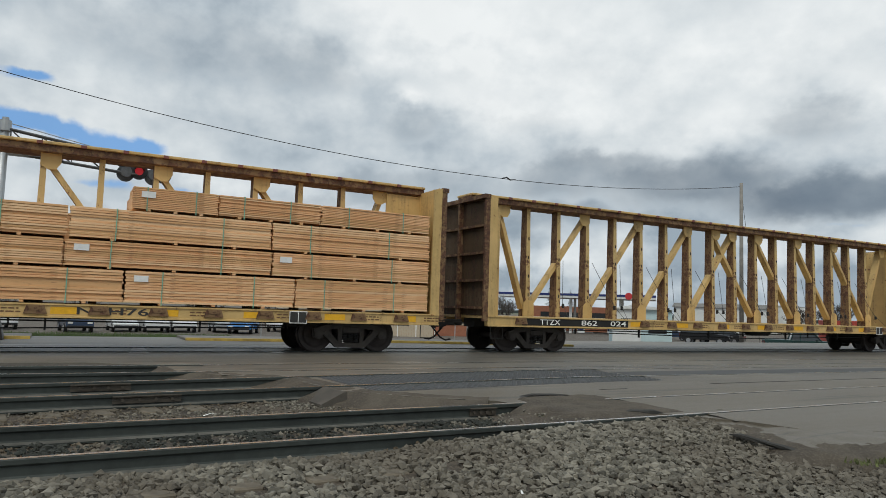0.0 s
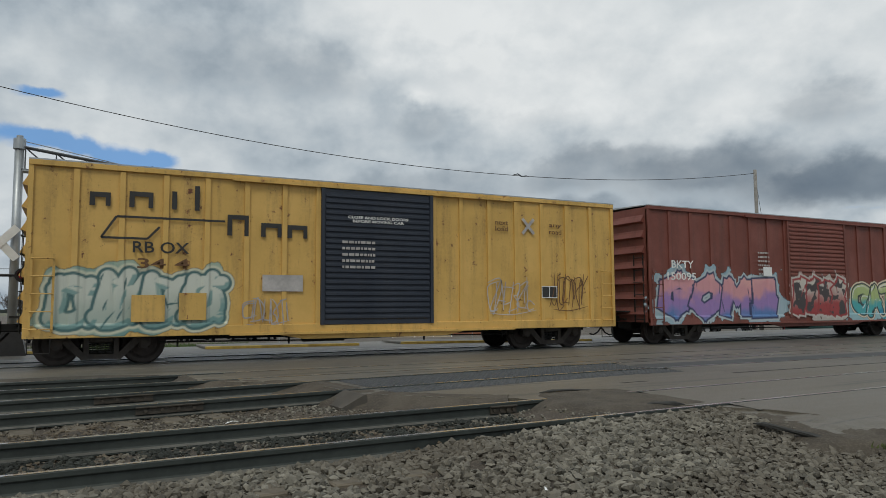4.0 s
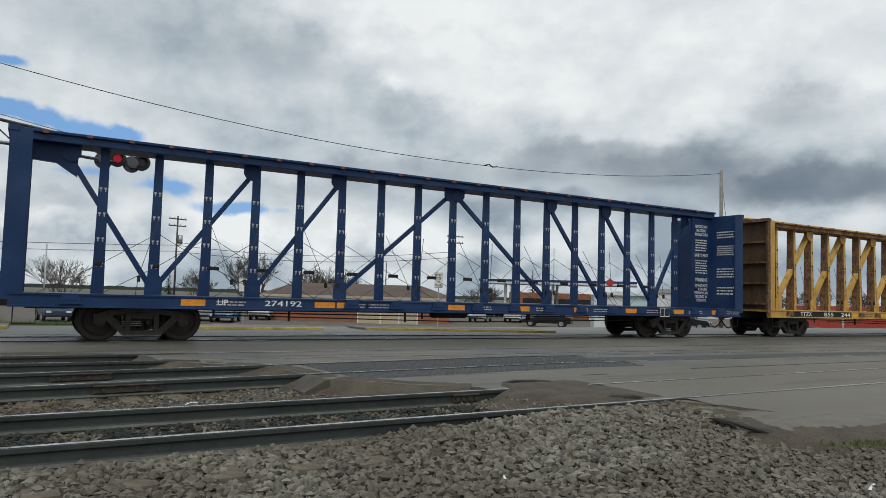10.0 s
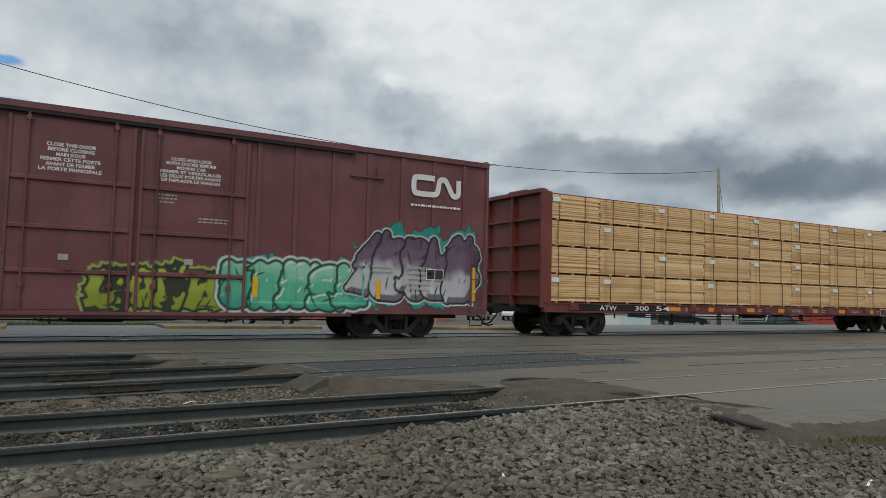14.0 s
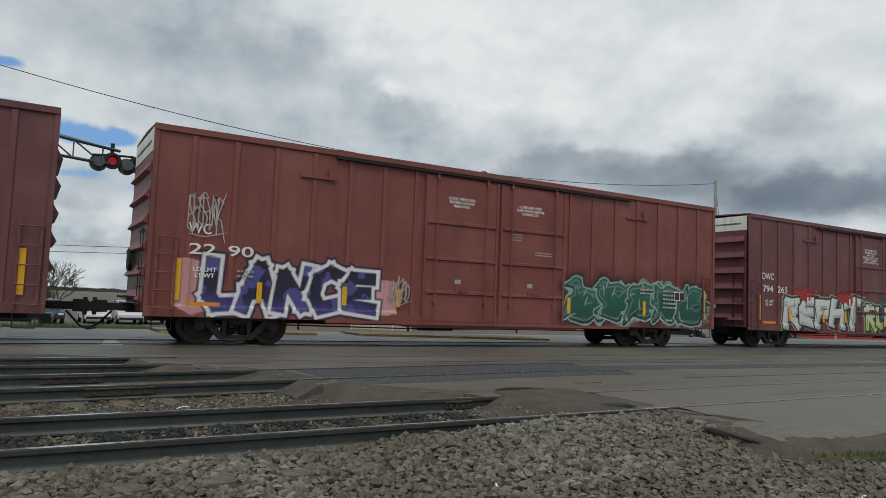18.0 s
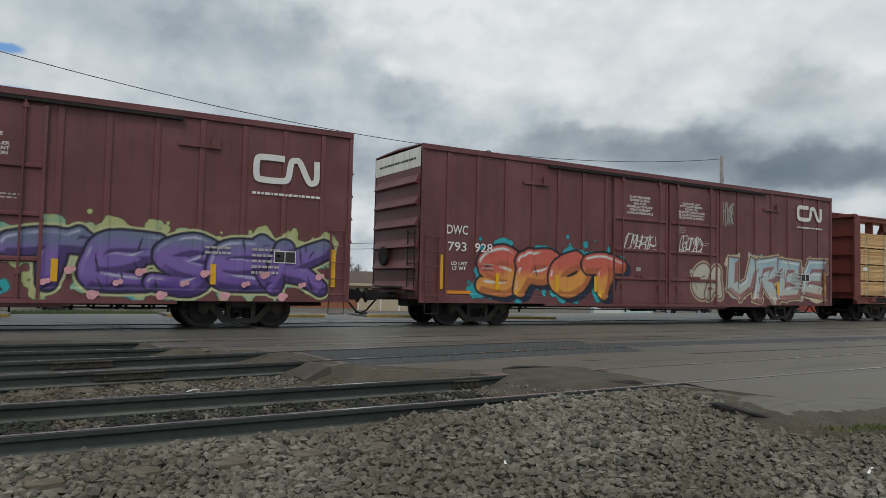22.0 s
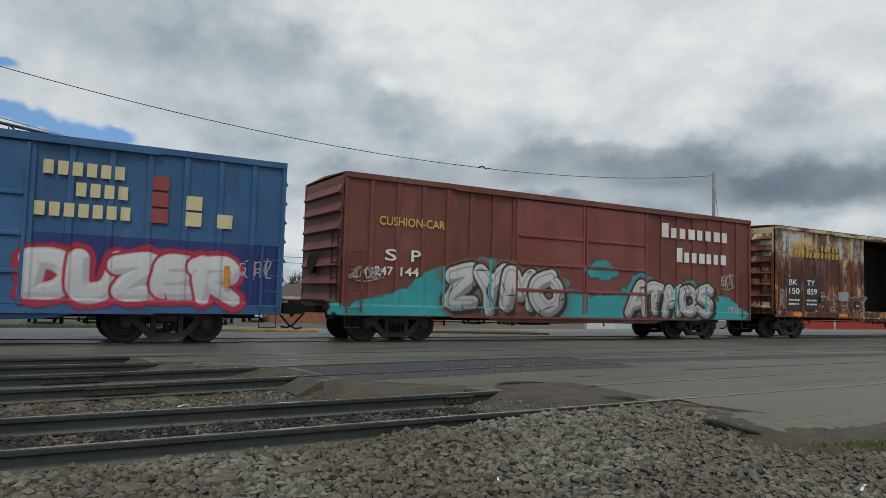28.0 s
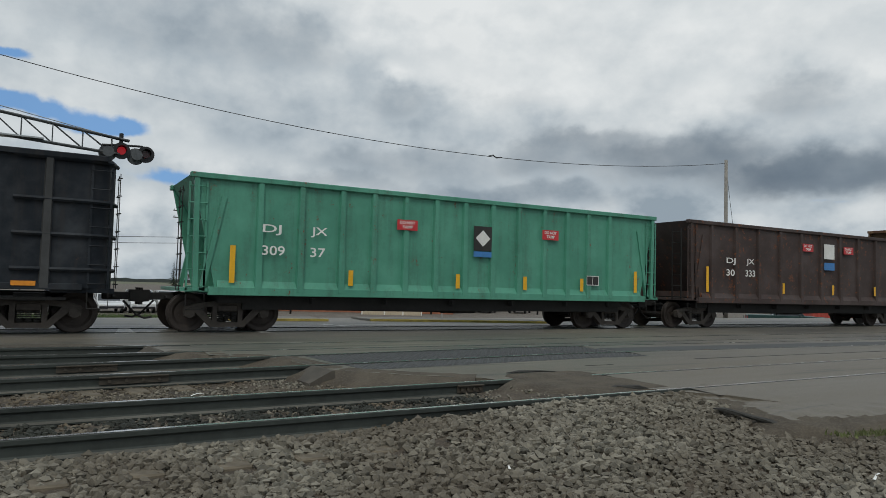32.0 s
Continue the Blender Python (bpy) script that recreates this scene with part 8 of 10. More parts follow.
    piece(car, -8.2, 8.0, 0.72, 2.3, y, steps, "", cloud=((0.025, 0.31, 0.34), (0.05, 0.37, 0.38)), blobs=((-7.4, 0.85, 1.0, 0.25), (-6.3, 1.0, 1.0, 0.45), (-5.4, 1.35, 0.8, 0.75), (-3.6, 1.7, 1.6, 0.75), (-1.6, 1.5, 0.9, 0.8), (-0.6, 1.1, 1.2, 0.5), (1.0, 1.0, 1.4, 0.5), (0.6, 2.25, 0.8, 0.25), (2.6, 1.5, 0.9, 0.7), (4.6, 1.3, 2.0, 0.7), (6.8, 1.0, 1.3, 0.5)), rough=0.35, seed=140, low=0.71, sill=0.95, sillout=0.066)
    piece(car, -5.4, -0.75, 0.70, 2.35, y, steps, "ZYMO", ((0.46, 0.46, 0.45), (0.64, 0.63, 0.61)), K3, block=K3, key=(0.30, 0.12, 0.05), keyw=0.04, haze=(0.30, 0.11, 0.04), shade=(0.16, 0.16, 0.16), echo=(0.26, 0.26, 0.25), fat=0.30, edge=0.055, cuts=5, overlap=1.15, jit=0.1, seed=14, low=0.71, sill=0.95, sillout=0.066)
    piece(car, 1.8, 6.35, 0.70, 2.05, y, steps, "ATMOS", ((0.46, 0.46, 0.45), (0.64, 0.63, 0.61)), K3, block=K3, offset=(0.12, -0.06), key=(0.30, 0.12, 0.05), keyw=0.03, shade=(0.16, 0.16, 0.16), echo=(0.26, 0.26, 0.25), fat=0.27, edge=0.055, cuts=5, overlap=1.15, jit=0.1, seed=15, low=0.71, sill=0.95, sillout=0.066)
    tag(car, -8.1, -7.2, 1.7, 2.0, y - 0.06, "dimwhite", 30, 8), tag(car, 6.6, 7.3, 1.9, 2.4, y - 0.06, "dimwhite", 31, 8), tag(car, 7.0, 7.8, 0.9, 1.2, y - 0.06, "dimwhite", 32, 8)

    # rusty boxcar with its door open
    car, y, steps, L = short_boxcar(167.5, 183.35, "heavily rusted cream boxcar with one door standing open", "rusty", (-1.78, 3.95), 0.95, 4.42, None, None, "oxide", "open")
    for x0, a, b in ((-7.30, "BK", "150"), (-6.12, "TY", "859")):
        panel(car, "number_patch", x0, x0 + 0.98, 1.16, 2.44, f, "btext", "black square number field")
        words(car, a, x0 + 0.18, x0 + 0.72, 2.14, 2.36, f - 0.004), words(car, b, x0 + 0.18, x0 + 0.86, 1.78, 2.02, f - 0.004)
        bars(car, x0 + 0.15, x0 + 0.85, 1.3, 1.62, f - 0.004, 2, "white", "weight_data", int(x0 * 3))
    piece(car, -4.95, -1.95, 0.98, 1.85, y, steps, "***", ((0.085, 0.026, 0.02), (0.15, 0.05, 0.035)), (0.50, 0.37, 0.26), style="spike", fat=0.20, edge=0.02, arms=2, overlap=1.4, jit=0.15, cuts=4, seed=151)
    tag(car, -7.7, -7.3, 1.2, 2.0, f, "dimwhite", 44, 8)
    for n, z in ((13, 3.58), (13, 3.28)):
        for k in range(n):
            if k not in (6, 7) or z < 3.5:
                x = -7.05 + k * 0.26
                part("letter_block", Geo().prism([(x, z), (x + 0.15, z), (x + 0.20, z + 0.24), (x + 0.05, z + 0.24)], f, f + 0.004), "wornyellow", car, "faded yellow letter block")
    g = Geo()
    for r0, r1 in ((0.60, 0.84), (0.28, 0.45)):
        p = [(5.3 + r * math.cos(t), f, 3.23 + r * math.sin(t)) for t in [2 * math.pi * k / 36 for k in range(36)] for r in (r0, r1)]
        g.add(p, [(2 * k, 2 * k + 1, (2 * k + 3) % 72, (2 * k + 2) % 72) for k in range(36)])
    part("round_emblem", g, "wornyellow", car, "faded yellow ring emblem")
    for x in (-6.9, -3.7, -0.2, 1.1, 4.4, 6.9):
        panel(car, "reflector", x, x + 0.6, 0.90, 1.04, -HALF - 0.02, "orange")
    panel(car, "data_panel", 4.94, 5.84, 1.21, 1.78, f, "btext", "black data panel with white print"), panel(car, "green_label", 5.56, 5.80, 1.43, 1.59, f - 0.004, "limelabel")
    bars(car, 5.0, 5.5, 1.3, 1.7, f - 0.004, 4, "dimwhite", "weight_data", 3), bars(car, 6.15, 6.6, 1.2, 1.4, f - 0.004, 2, "dimwhite", "weight_data", 4)
    panel(car, "plate_panel", -5.05, -4.67, 1.49, 1.80, f, "btext"), lines(car, ["PLATE", "C"], -5.0, -4.72, 1.53, 1.78, f - 0.004)
    panel(car, "capacity_panel", -2.52, -2.09, 1.24, 1.58, f, "btext"), words(car, "50K", -2.44, -2.17, 1.32, 1.42, f - 0.004)
    panel(car, "consolidated_stencil", 6.11, 7.0, 1.16, 1.73, f, "btext"), panel(car, "grey_patch", -3.73, -3.0, 1.56, 1.95, f, "galv")
    part("inner_wall", Geo().box(-7.8, 7.8, 1.36, 1.42, 1.0, 4.3), "liner", car)
    for k in range(22):
        part("wall_board", shared("wall_board", lambda: Geo().box(-1.9, 3.2, 1.30, 1.36, 0, 0.115), "liner"), None, car).location = (0, 0, 1.05 + k * 0.147)

    # scrap gondolas
    posts = [-6.2, -4.35, -3.0, -1.9, -0.85, 0.2, 1.25, 2.35, 3.5, 4.7, 6.2]
    car, L = gondola(185.18, 200.25, "sooty black high-sided gondola with red and white signs", "coal", 3.90, 0.72, posts, "881820", ext=0.4)
    f = -1.568
    panel(car, "number_patch", -6.32, -4.80, 2.08, 2.95, f + 0.004, "btext", "black number field")
    words(car, "DJ JX", -6.15, -4.98, 2.56, 2.86, f, "white", 0.03), words(car, "881820", -6.2, -4.92, 2.16, 2.46, f, "white", 0.03)
    bars(car, -6.1, -5.2, 1.35, 1.7, f, 2, "dimwhite", "weight_data", 5), panel(car, "reflector", -5.5, -4.95, 1.08, 1.28, f, "orange")
    for x, z0, z1 in ((-3.38, 3.03, 3.36), (0.72, 2.90, 3.20)):
        panel(car, "notice_panel", x, x + 0.68, z0, z1, f, "redsign", "red notice panel")
        lines(car, ["DO NOT", "TAMP"], x + 0.08, x + 0.6, z0 + 0.03, z1 - 0.02, f - 0.004)
    panel(car, "emblem_panel", -1.29, -0.62, 1.88, 2.82, f, "white", "white panel with blue diamond")
    part("emblem_diamond", Geo().prism([(-1.24, 2.48), (-0.955, 2.76), (-0.67, 2.48), (-0.955, 2.2)], f - 0.008, f - 0.002), "bluesign", car)
    panel(car, "emblem_foot", -1.27, -0.64, 1.90, 2.12, f - 0.005, "bluesign")
    for x in (-2.9, 0.0, 3.9, 5.6):
        panel(car, "reflector", x, x + 0.45, 1.04, 1.14, f, "orange")
    panel(car, "consolidated_stencil", 4.0, 4.4, 1.25, 1.6, f, "btext"), panel(car, "data_panel", -4.35, -3.7, 1.55, 1.9, f, "dimwhite")

    posts = [-5.9, -3.75, -1.9, 0.0, 1.9, 3.75, 5.5, -4.85, -2.85, -0.95, 0.95, 2.85, 4.6]
    car, L = gondola(201.7, 217.05, "sea green gondola with red signs and yellow strips", "green", 3.76, 0.9, posts, "30937", True)
    words(car, "DJ", -5.85, -5.38, 2.40, 2.66, f), words(car, "JX", -4.62, -4.18, 2.40, 2.66, f), words(car, "309", -5.85, -5.28, 1.90, 2.14, f), words(car, "37", -4.62, -4.22, 1.90, 2.14, f)
    for x, z0, z1 in ((-2.2, 2.75, 3.03), (2.72, 2.75, 3.05)):
        panel(car, "notice_panel", x, x + 0.62, z0, z1, f, "redsign", "red notice panel")
        lines(car, ["DO NOT", "TAMP"], x + 0.08, x + 0.54, z0 + 0.03, z1 - 0.02, f - 0.004)
    panel(car, "emblem_panel", 0.26, 0.87, 2.30, 3.01, f, "btext", "dark blue emblem panel"), panel(car, "emblem_foot", 0.26, 0.87, 2.12, 2.28, f, "bluesign")
    part("emblem_diamond", Geo().prism([(0.32, 2.66), (0.565, 2.9), (0.81, 2.66), (0.565, 2.42)], f - 0.008, f - 0.002), "white", car)
    reflectors(car, [(-6.55, 1.2, 2.1), (-3.5, 1.2, 1.6), (-0.25, 1.2, 1.6), (2.1, 1.2, 1.6), (4.3, 1.2, 1.6), (6.6, 1.2, 1.9)], f)
    panel(car, "consolidated_stencil", 4.5, 5.0, 1.4, 1.7, f, "btext")

    posts = [-6.2, -4.9, -3.6, -2.3, -1.0, 0.3, 1.6, 2.9, 4.2, 5.5]
    car, L = gondola(218.45, 233.5, "rusty dark brown gondola with small white and red signs", "browncoal", 3.80, 0.9, posts, "30333", True)
    words(car, "DJ", -5.5, -5.0, 2.3, 2.56, f), words(car, "JX", -4.4, -3.95, 2.3, 2.56, f), words(car, "30", -5.5, -5.05, 1.9, 2.14, f), words(car, "333", -4.45, -3.9, 1.9, 2.14, f)
    for x in (-1.0, 1.75):
        panel(car, "notice_panel", x, x + 0.68, 3.0, 3.3, f, "redsign", "red notice panel")
        lines(car, ["DO NOT", "TAMP"], x + 0.08, x + 0.6, 3.02, 3.28, f - 0.004)
    panel(car, "emblem_panel", 0.4, 1.1, 2.75, 3.35, f, "white"), panel(car, "emblem_foot", 0.4, 1.1, 2.3, 2.6, f, "bluesign")
    reflectors(car, [(-6.5, 1.3, 2.2), (-2.2, 1.3, 1.7), (1.0, 1.3, 1.7), (4.0, 1.3, 1.7)], f)
    centerbeam(235.2, 258.3, "faded yellow centerbeam flatcar at the end of the train", "yellow", 4.72, False, 15, ("TTZX", "86", "2"), None, "strap", "white", "brown")


train_front()
train_rear()


# ---------------------------------------------------------------- ground, road, tracks
ROAD_EDGE = [(-60, 15.4), (-6, 15.4), (0.6, 15.2), (1.75, 14.5), (1.95, 13.1), (3.55, 11.7), (3.75, 9.95), (4.6, 8.95), (5.45, 8.35), (5.75, 7.2), (6.75, 6.55), (6.92, 6.2), (7.05, 5.65), (6.85, 5.2), (6.68, 4.68), (7.25, 4.42), (8.0, 4.24), (10.0, 3.7), (15.0, 2.2), (40.0, -6.0)]


# the firm slab ends short of that; a crumbled slope leads down from it
SLAB_EDGE = ROAD_EDGE[:10] + [(7.05, 6.62), (7.25, 6.25), (7.5, 5.9), (7.6, 5.5), (7.7, 5.15), (8.1, 4.95), (8.8, 4.75), (10.4, 4.25), (15.3, 2.75), (40.0, -5.4)]


def on_road(x, y):
    """Whether a point of the plan lies on the asphalt."""
    pts = ROAD_EDGE + [(400, -16), (400, 25.2), (-300, 25.2), (-300, 15.4)]
    hit = False
    for (ax, ay), (bx, by) in zip(pts, pts[1:] + pts[:1]):
        if (ay > y) != (by > y) and x < ax + (y - ay) * (bx - ax) / (by - ay):
            hit = not hit
    return hit


def bed_height(x, y):
    """Height of the ballast bed: at the rail's foot by the first track, heaped up by the road, falling away towards the eye."""
    near = 6.277 + 0.024 * x
    z = -0.20
    if y < near + 0.2:
        d = max(near - y, 0.0)
        z = -0.185 - 0.045 * min(d, 3.0) - 0.02 * max(0, d - 3.0)
        heap = min(1, max(0, (x - 2.4) / 2.6))
        z += 0.15 * heap * max(0, 1 - d / 3.0)
    elif y < near + 1.5:
        t = y - near
        z = (-0.135 if 0.1 < t < 1.12 else -0.19) + 0.10 * min(1, max(0, (x - 4.6) / 1.0))
    elif y > 15.0:
        z = -0.20 + 0.16 * min(1, (y - 15.0) / 0.4)
    return z + 0.02 * noise.noise((x * 1.3, y * 1.3, 0)) + 0.010 * noise.noise((x * 5, y * 5, 3))


def build_ground():
    g = Geo()
    g.add([(-2500, -2500, -1.5), (2500, -2500, -1.5), (2500, 4000, -1.5), (-2500, 4000, -1.5)], [(0, 1, 2, 3)])
    structure("ground", g, "field", "flat ground reaching to the horizon", "ground")
    g = Geo()
    top = SLAB_EDGE + [(400, -16), (400, 25.2), (-300, 25.2), (-300, 15.4)]
    z = -0.022
    n = len(top)
    g.add([(x, y, z) for x, y in top] + [(x, y, -1.5) for x, y in top], [tuple(range(n))] + [(i, (i + 1) % n, n + (i + 1) % n, n + i) for i in range(n)])
    structure("road", g, "asphalt", "worn grey asphalt of the level crossing and street", "road")
    g = Geo().add([(-300, -80, -0.31), (60, -80, -0.31), (60, -5, -0.31), (8.5, 2.0, -0.31), (-14, 2.0, -0.31), (-14, 15.45, -0.31), (-300, 15.45, -0.31)], [(0, 1, 2, 3, 4, 5, 6)])
    structure("ground_verge", g, "dirt", "bare packed dirt beside and behind the tracks", "ground")
    # ballast bed as a fine sheet
    xs = np.arange(-14, 11.0, 0.16)
    ys = np.arange(-3, 15.6, 0.16)
    verts = [(float(x), float(y), bed_height(float(x), float(y))) for x in xs for y in ys]
    m = len(ys)
    faces = [(i * m + j, (i + 1) * m + j, (i + 1) * m + j + 1, i * m + j + 1) for i in range(len(xs) - 1) for j in range(m - 1)]
    structure("track_bed", Geo().add(verts, faces), "bed", "brown-grey gravel bed between the tracks", "ground", True)


def stone_field(name, label, count, region, size, seed, mat="stone"):
    """Loose angular stones scattered on the bed, one mesh."""
    rng = np.random.default_rng(seed)
    base = np.array([(0, 0, 1), (0.9, 0, 0.3), (0.28, 0.85, 0.35), (-0.72, 0.53, 0.3), (-0.72, -0.53, 0.38), (0.28, -0.85, 0.3), (0.5, 0.3, -0.6), (-0.5, 0.1, -0.6), (0.1, -0.5, -0.6)])
    tri = [(0, 1, 2), (0, 2, 3), (0, 3, 4), (0, 4, 5), (0, 5, 1), (1, 6, 2), (2, 7, 3), (2, 6, 7), (3, 7, 4), (4, 8, 5), (4, 7, 8), (5, 8, 1), (1, 8, 6), (6, 8, 7)]
    vs, fs, k = [], [], 0
    tries = 0
    while k < count and tries < count * 6:
        tries += 1
        x, y = region(rng)
        if x is None:
            continue
        s = size * rng.uniform(0.5, 1.25)
        sc = np.array([rng.uniform(0.8, 1.5), rng.uniform(0.65, 1.1), rng.uniform(0.55, 1.15)]) * s
        a, b = rng.uniform(0, 6.28), rng.uniform(-0.9, 0.9)
        p = base * rng.uniform(0.75, 1.2, (9, 1)) * sc
        ca, sa, cb, sb = math.cos(a), math.sin(a), math.cos(b), math.sin(b)
        p = p @ np.array([[ca, sa, 0], [-sa, ca, 0], [0, 0, 1]]) @ np.array([[1, 0, 0], [0, cb, sb], [0, -sb, cb]])
        z = bed_height(x, y) + s * rng.uniform(-0.35, 0.75)
        vs.append(p + np.array([x, y, z]))
        fs += [tuple(i + 9 * k for i in f) for f in tri]
        k += 1
    me = bpy.data.meshes.new(name)
    me.from_pydata([tuple(map(float, q)) for p in vs for q in p], [], fs)
    me.materials.append(MAT[mat])
    tagged(new(name, me), label, "stones", "", "stuff")


def near_region(rng):
    y = 6.25 - 5.6 * rng.random() ** 1.35
    x = rng.uniform(-2.2, 9.5)
    if on_road(x - rng.uniform(0.0, 0.25), y + rng.uniform(-0.12, 0.02)) or y > 6.2 + 0.024 * x:
        return None, None
    side = (x + 11.83 + 0.315) % 0.63 - 0.315
    if abs(side) < 0.14 and x < 3.4 and y > 5.38 + 0.024 * x and rng.random() < (0.93 if y < 5.66 + 0.024 * x else 0.0):
        return None, None
    return x, y


def clod_region(rng):
    x = rng.choice((-1.75, -1.1, -0.5, 0.05, 0.75, 1.25, 1.9, 2.5, 3.2, 3.9, 4.5)) + rng.normal(0, 0.13)
    y = 6.277 + 0.024 * x + rng.uniform(0.25, 1.40)
    return x, y


def between_region(rng):
    y = rng.uniform(6.3, 13.5)
    x = rng.uniform(-4.5, 5.6)
    if on_road(x + 0.05, y):
        return None, None
    t = y - (6.277 + 0.024 * x)
    if 0.1 < t < 1.4 and (rng.random() < 0.35 or (x % 0.63) < 0.26):
        return None, None
    return x, y


def shoulder(points, name, label, width=0.30, drop=0.24):
    """The crumbling lip of the road along its edge, sloping down into the stones."""
    line, rows = [], []
    for (ax, ay), (bx, by) in zip(points, points[1:]):
        n = max(1, int(math.hypot(bx - ax, by - ay) / 0.09))
        line += [(ax + (bx - ax) * k / n, ay + (by - ay) * k / n) for k in range(n)]
    for i, (x, y) in enumerate(line):
        a, b = line[max(i - 3, 0)], line[min(i + 3, len(line) - 1)]
        d = Vector((b[0] - a[0], b[1] - a[1])).normalized()
        out = Vector((d.y, -d.x))
        if on_road(x + out.x * 0.1, y + out.y * 0.1):
            out = -out
        row = []
        prof = ((-0.40, -0.024), (-0.30, -0.014), (-0.12, -0.012), (0.04, -0.030), (0.25, -0.075), (0.55, -0.14), (0.8, -0.185), (1.05, -0.30))
        for q, z in prof:
            w = q * width if q > 0 else q
            jz = (0.016 * noise.noise((x * 4 + q, y * 4, 1)) + 0.012 * noise.noise((x * 11, y * 11, q))) if q > -0.35 else 0
            jx = 0.10 * noise.noise((x * 2.5, y * 2.5, 7)) * (q > -0.2)
            row.append((x + out.x * (w + jx), y + out.y * (w + jx), z * (drop / 0.24 if q > 0 else 1) + jz))
        rows.append(row)
    g = Geo()
    g.loft(rows, False, False)
    return structure(name, g, "shoulder", label, "road edge", True)


def road_slope():
    """The crumbled slope from the slab down to the ballast, by the distance from the road's edge."""
    edge = ROAD_EDGE[9:]
    xs, ys = np.arange(6.0, 13.0, 0.055), np.arange(2.6, 6.62, 0.055)
    prof = ((-0.34, -0.34), (-0.22, -0.20), (-0.08, -0.125), (0.05, -0.092), (0.25, -0.062), (0.50, -0.036), (0.75, -0.020), (1.0, -0.017), (1.2, -0.017), (1.3, -0.05))
    place_at, high = {}, {}
    v = []
    for i, x in enumerate(xs):
        for j, y in enumerate(ys):
            d = 9.0
            for (ax, ay), (bx, by) in zip(edge, edge[1:]):
                ex, ey = bx - ax, by - ay
                t = min(1, max(0, ((x - ax) * ex + (y - ay) * ey) / (ex * ex + ey * ey)))
                d = min(d, math.hypot(x - ax - ex * t, y - ay - ey * t))
            d = (d if on_road(x, y) else -d) + 0.10 * noise.noise((x * 2.2, y * 2.2, 7)) + 0.05 * noise.noise((x * 6, y * 6, 3))
            if -0.34 < d < 1.3:
                z = next(c + (e - c) * (d - b) / (f - b) for (b, c), (f, e) in zip(prof, prof[1:]) if b <= d <= f)
                rough = min(1.0, max(0.0, (0.9 - d) / 0.5))
                place_at[i, j] = len(v)
                high[len(v)] = d + 0.16 * noise.noise((x * 3.1, y * 3.1, 11))
                v.append((float(x), float(y), z + rough * (0.018 * noise.noise((x * 5, y * 5, 1)) + 0.012 * noise.noise((x * 14, y * 14, 2)))))
    f = [tuple(place_at[q] for q in ((i, j), (i + 1, j), (i + 1, j + 1), (i, j + 1))) for i, j in place_at if all(q in place_at for q in ((i + 1, j), (i + 1, j + 1), (i, j + 1)))]
    rim = [q for q in f if sum(high[k] for k in q) > 1.0]
    structure("road_shoulder", Geo().add(v, [q for q in f if q not in set(rim)]), "shoulder", "brown crumbling edge of the asphalt beside the ballast", "road edge", True)
    structure("road_rim", Geo().add(v, rim), "asphalt", "worn asphalt rounding off towards its broken edge", "road", True)


def asphalt_mound():
    """Asphalt heaped over the far rail where the track enters the road."""
    g = Geo()
    xs, ys = np.arange(4.6, 7.9, 0.07), np.arange(6.56, 8.75, 0.07)
    step = lambda q: min(1, max(0, q)) ** 2 * (3 - 2 * min(1, max(0, q)))
    v = []
    for x in xs:
        for y in ys:
            left = 4.95 + 0.55 * abs(y - 7.45) + 0.18 * noise.noise((0, y * 2.4, 4))
            z = -0.19 + 0.205 * step((x - left) / 0.55)
            z = min(z, 0.016 - 0.055 * step((x - 6.9) / 0.8), 0.016 - 0.055 * step((y - 8.3) / 0.4), -0.05 + 0.065 * step((y - 6.62) / 0.25))
            z += 0.022 * noise.noise((x * 2.3, y * 2.3, 0)) * step((7.6 - x) / 0.6) + 0.010 * noise.noise((x * 8, y * 8, 2)) * step((7.6 - x) / 0.6)
            v.append((float(x), float(y), z))
    m = len(ys)
    g.add(v, [(i * m + j, (i + 1) * m + j, (i + 1) * m + j + 1, i * m + j + 1) for i in range(len(xs) - 1) for j in range(m - 1)])
    structure("road_mound", g, "shoulder", "crumbling asphalt heaped over the rail at the crossing edge", "road edge", True)


def lump(points, r, label, name="asphalt_chunk", mat="chunk", squash=0.55, seed=1):
    """A rough broken lump drawn out along points of the plan."""
    rings, n = [], 10
    for i, (x, y, z) in enumerate(points):
        a, b = points[max(i - 1, 0)], points[min(i + 1, len(points) - 1)]
        d = Vector((b[0] - a[0], b[1] - a[1], 0)).normalized()
        s = Vector((-d.y, d.x, 0))
        q = r * (0.25 if i in (0, len(points) - 1) else 1.0)
        rings.append([Vector((x, y, z)) + (s * math.cos(6.283 * k / n) + Vector((0, 0, squash)) * math.sin(6.283 * k / n)) * q * (1 + 0.35 * noise.noise((i * 1.7, k * 0.9, seed))) for k in range(n)])
    tagged(put(name, Geo().loft(rings), mat), label, "debris")


RAIL = [(-0.075, -0.178), (0.075, -0.178), (0.075, -0.165), (0.02, -0.148), (0.011, -0.13), (0.011, -0.06), (0.036, -0.04), (0.037, -0.006), (0.030, 0.0), (-0.030, 0.0), (-0.037, -0.006), (-0.036, -0.04), (-0.011, -0.06), (-0.011, -0.13), (-0.02, -0.148), (-0.075, -0.165)]


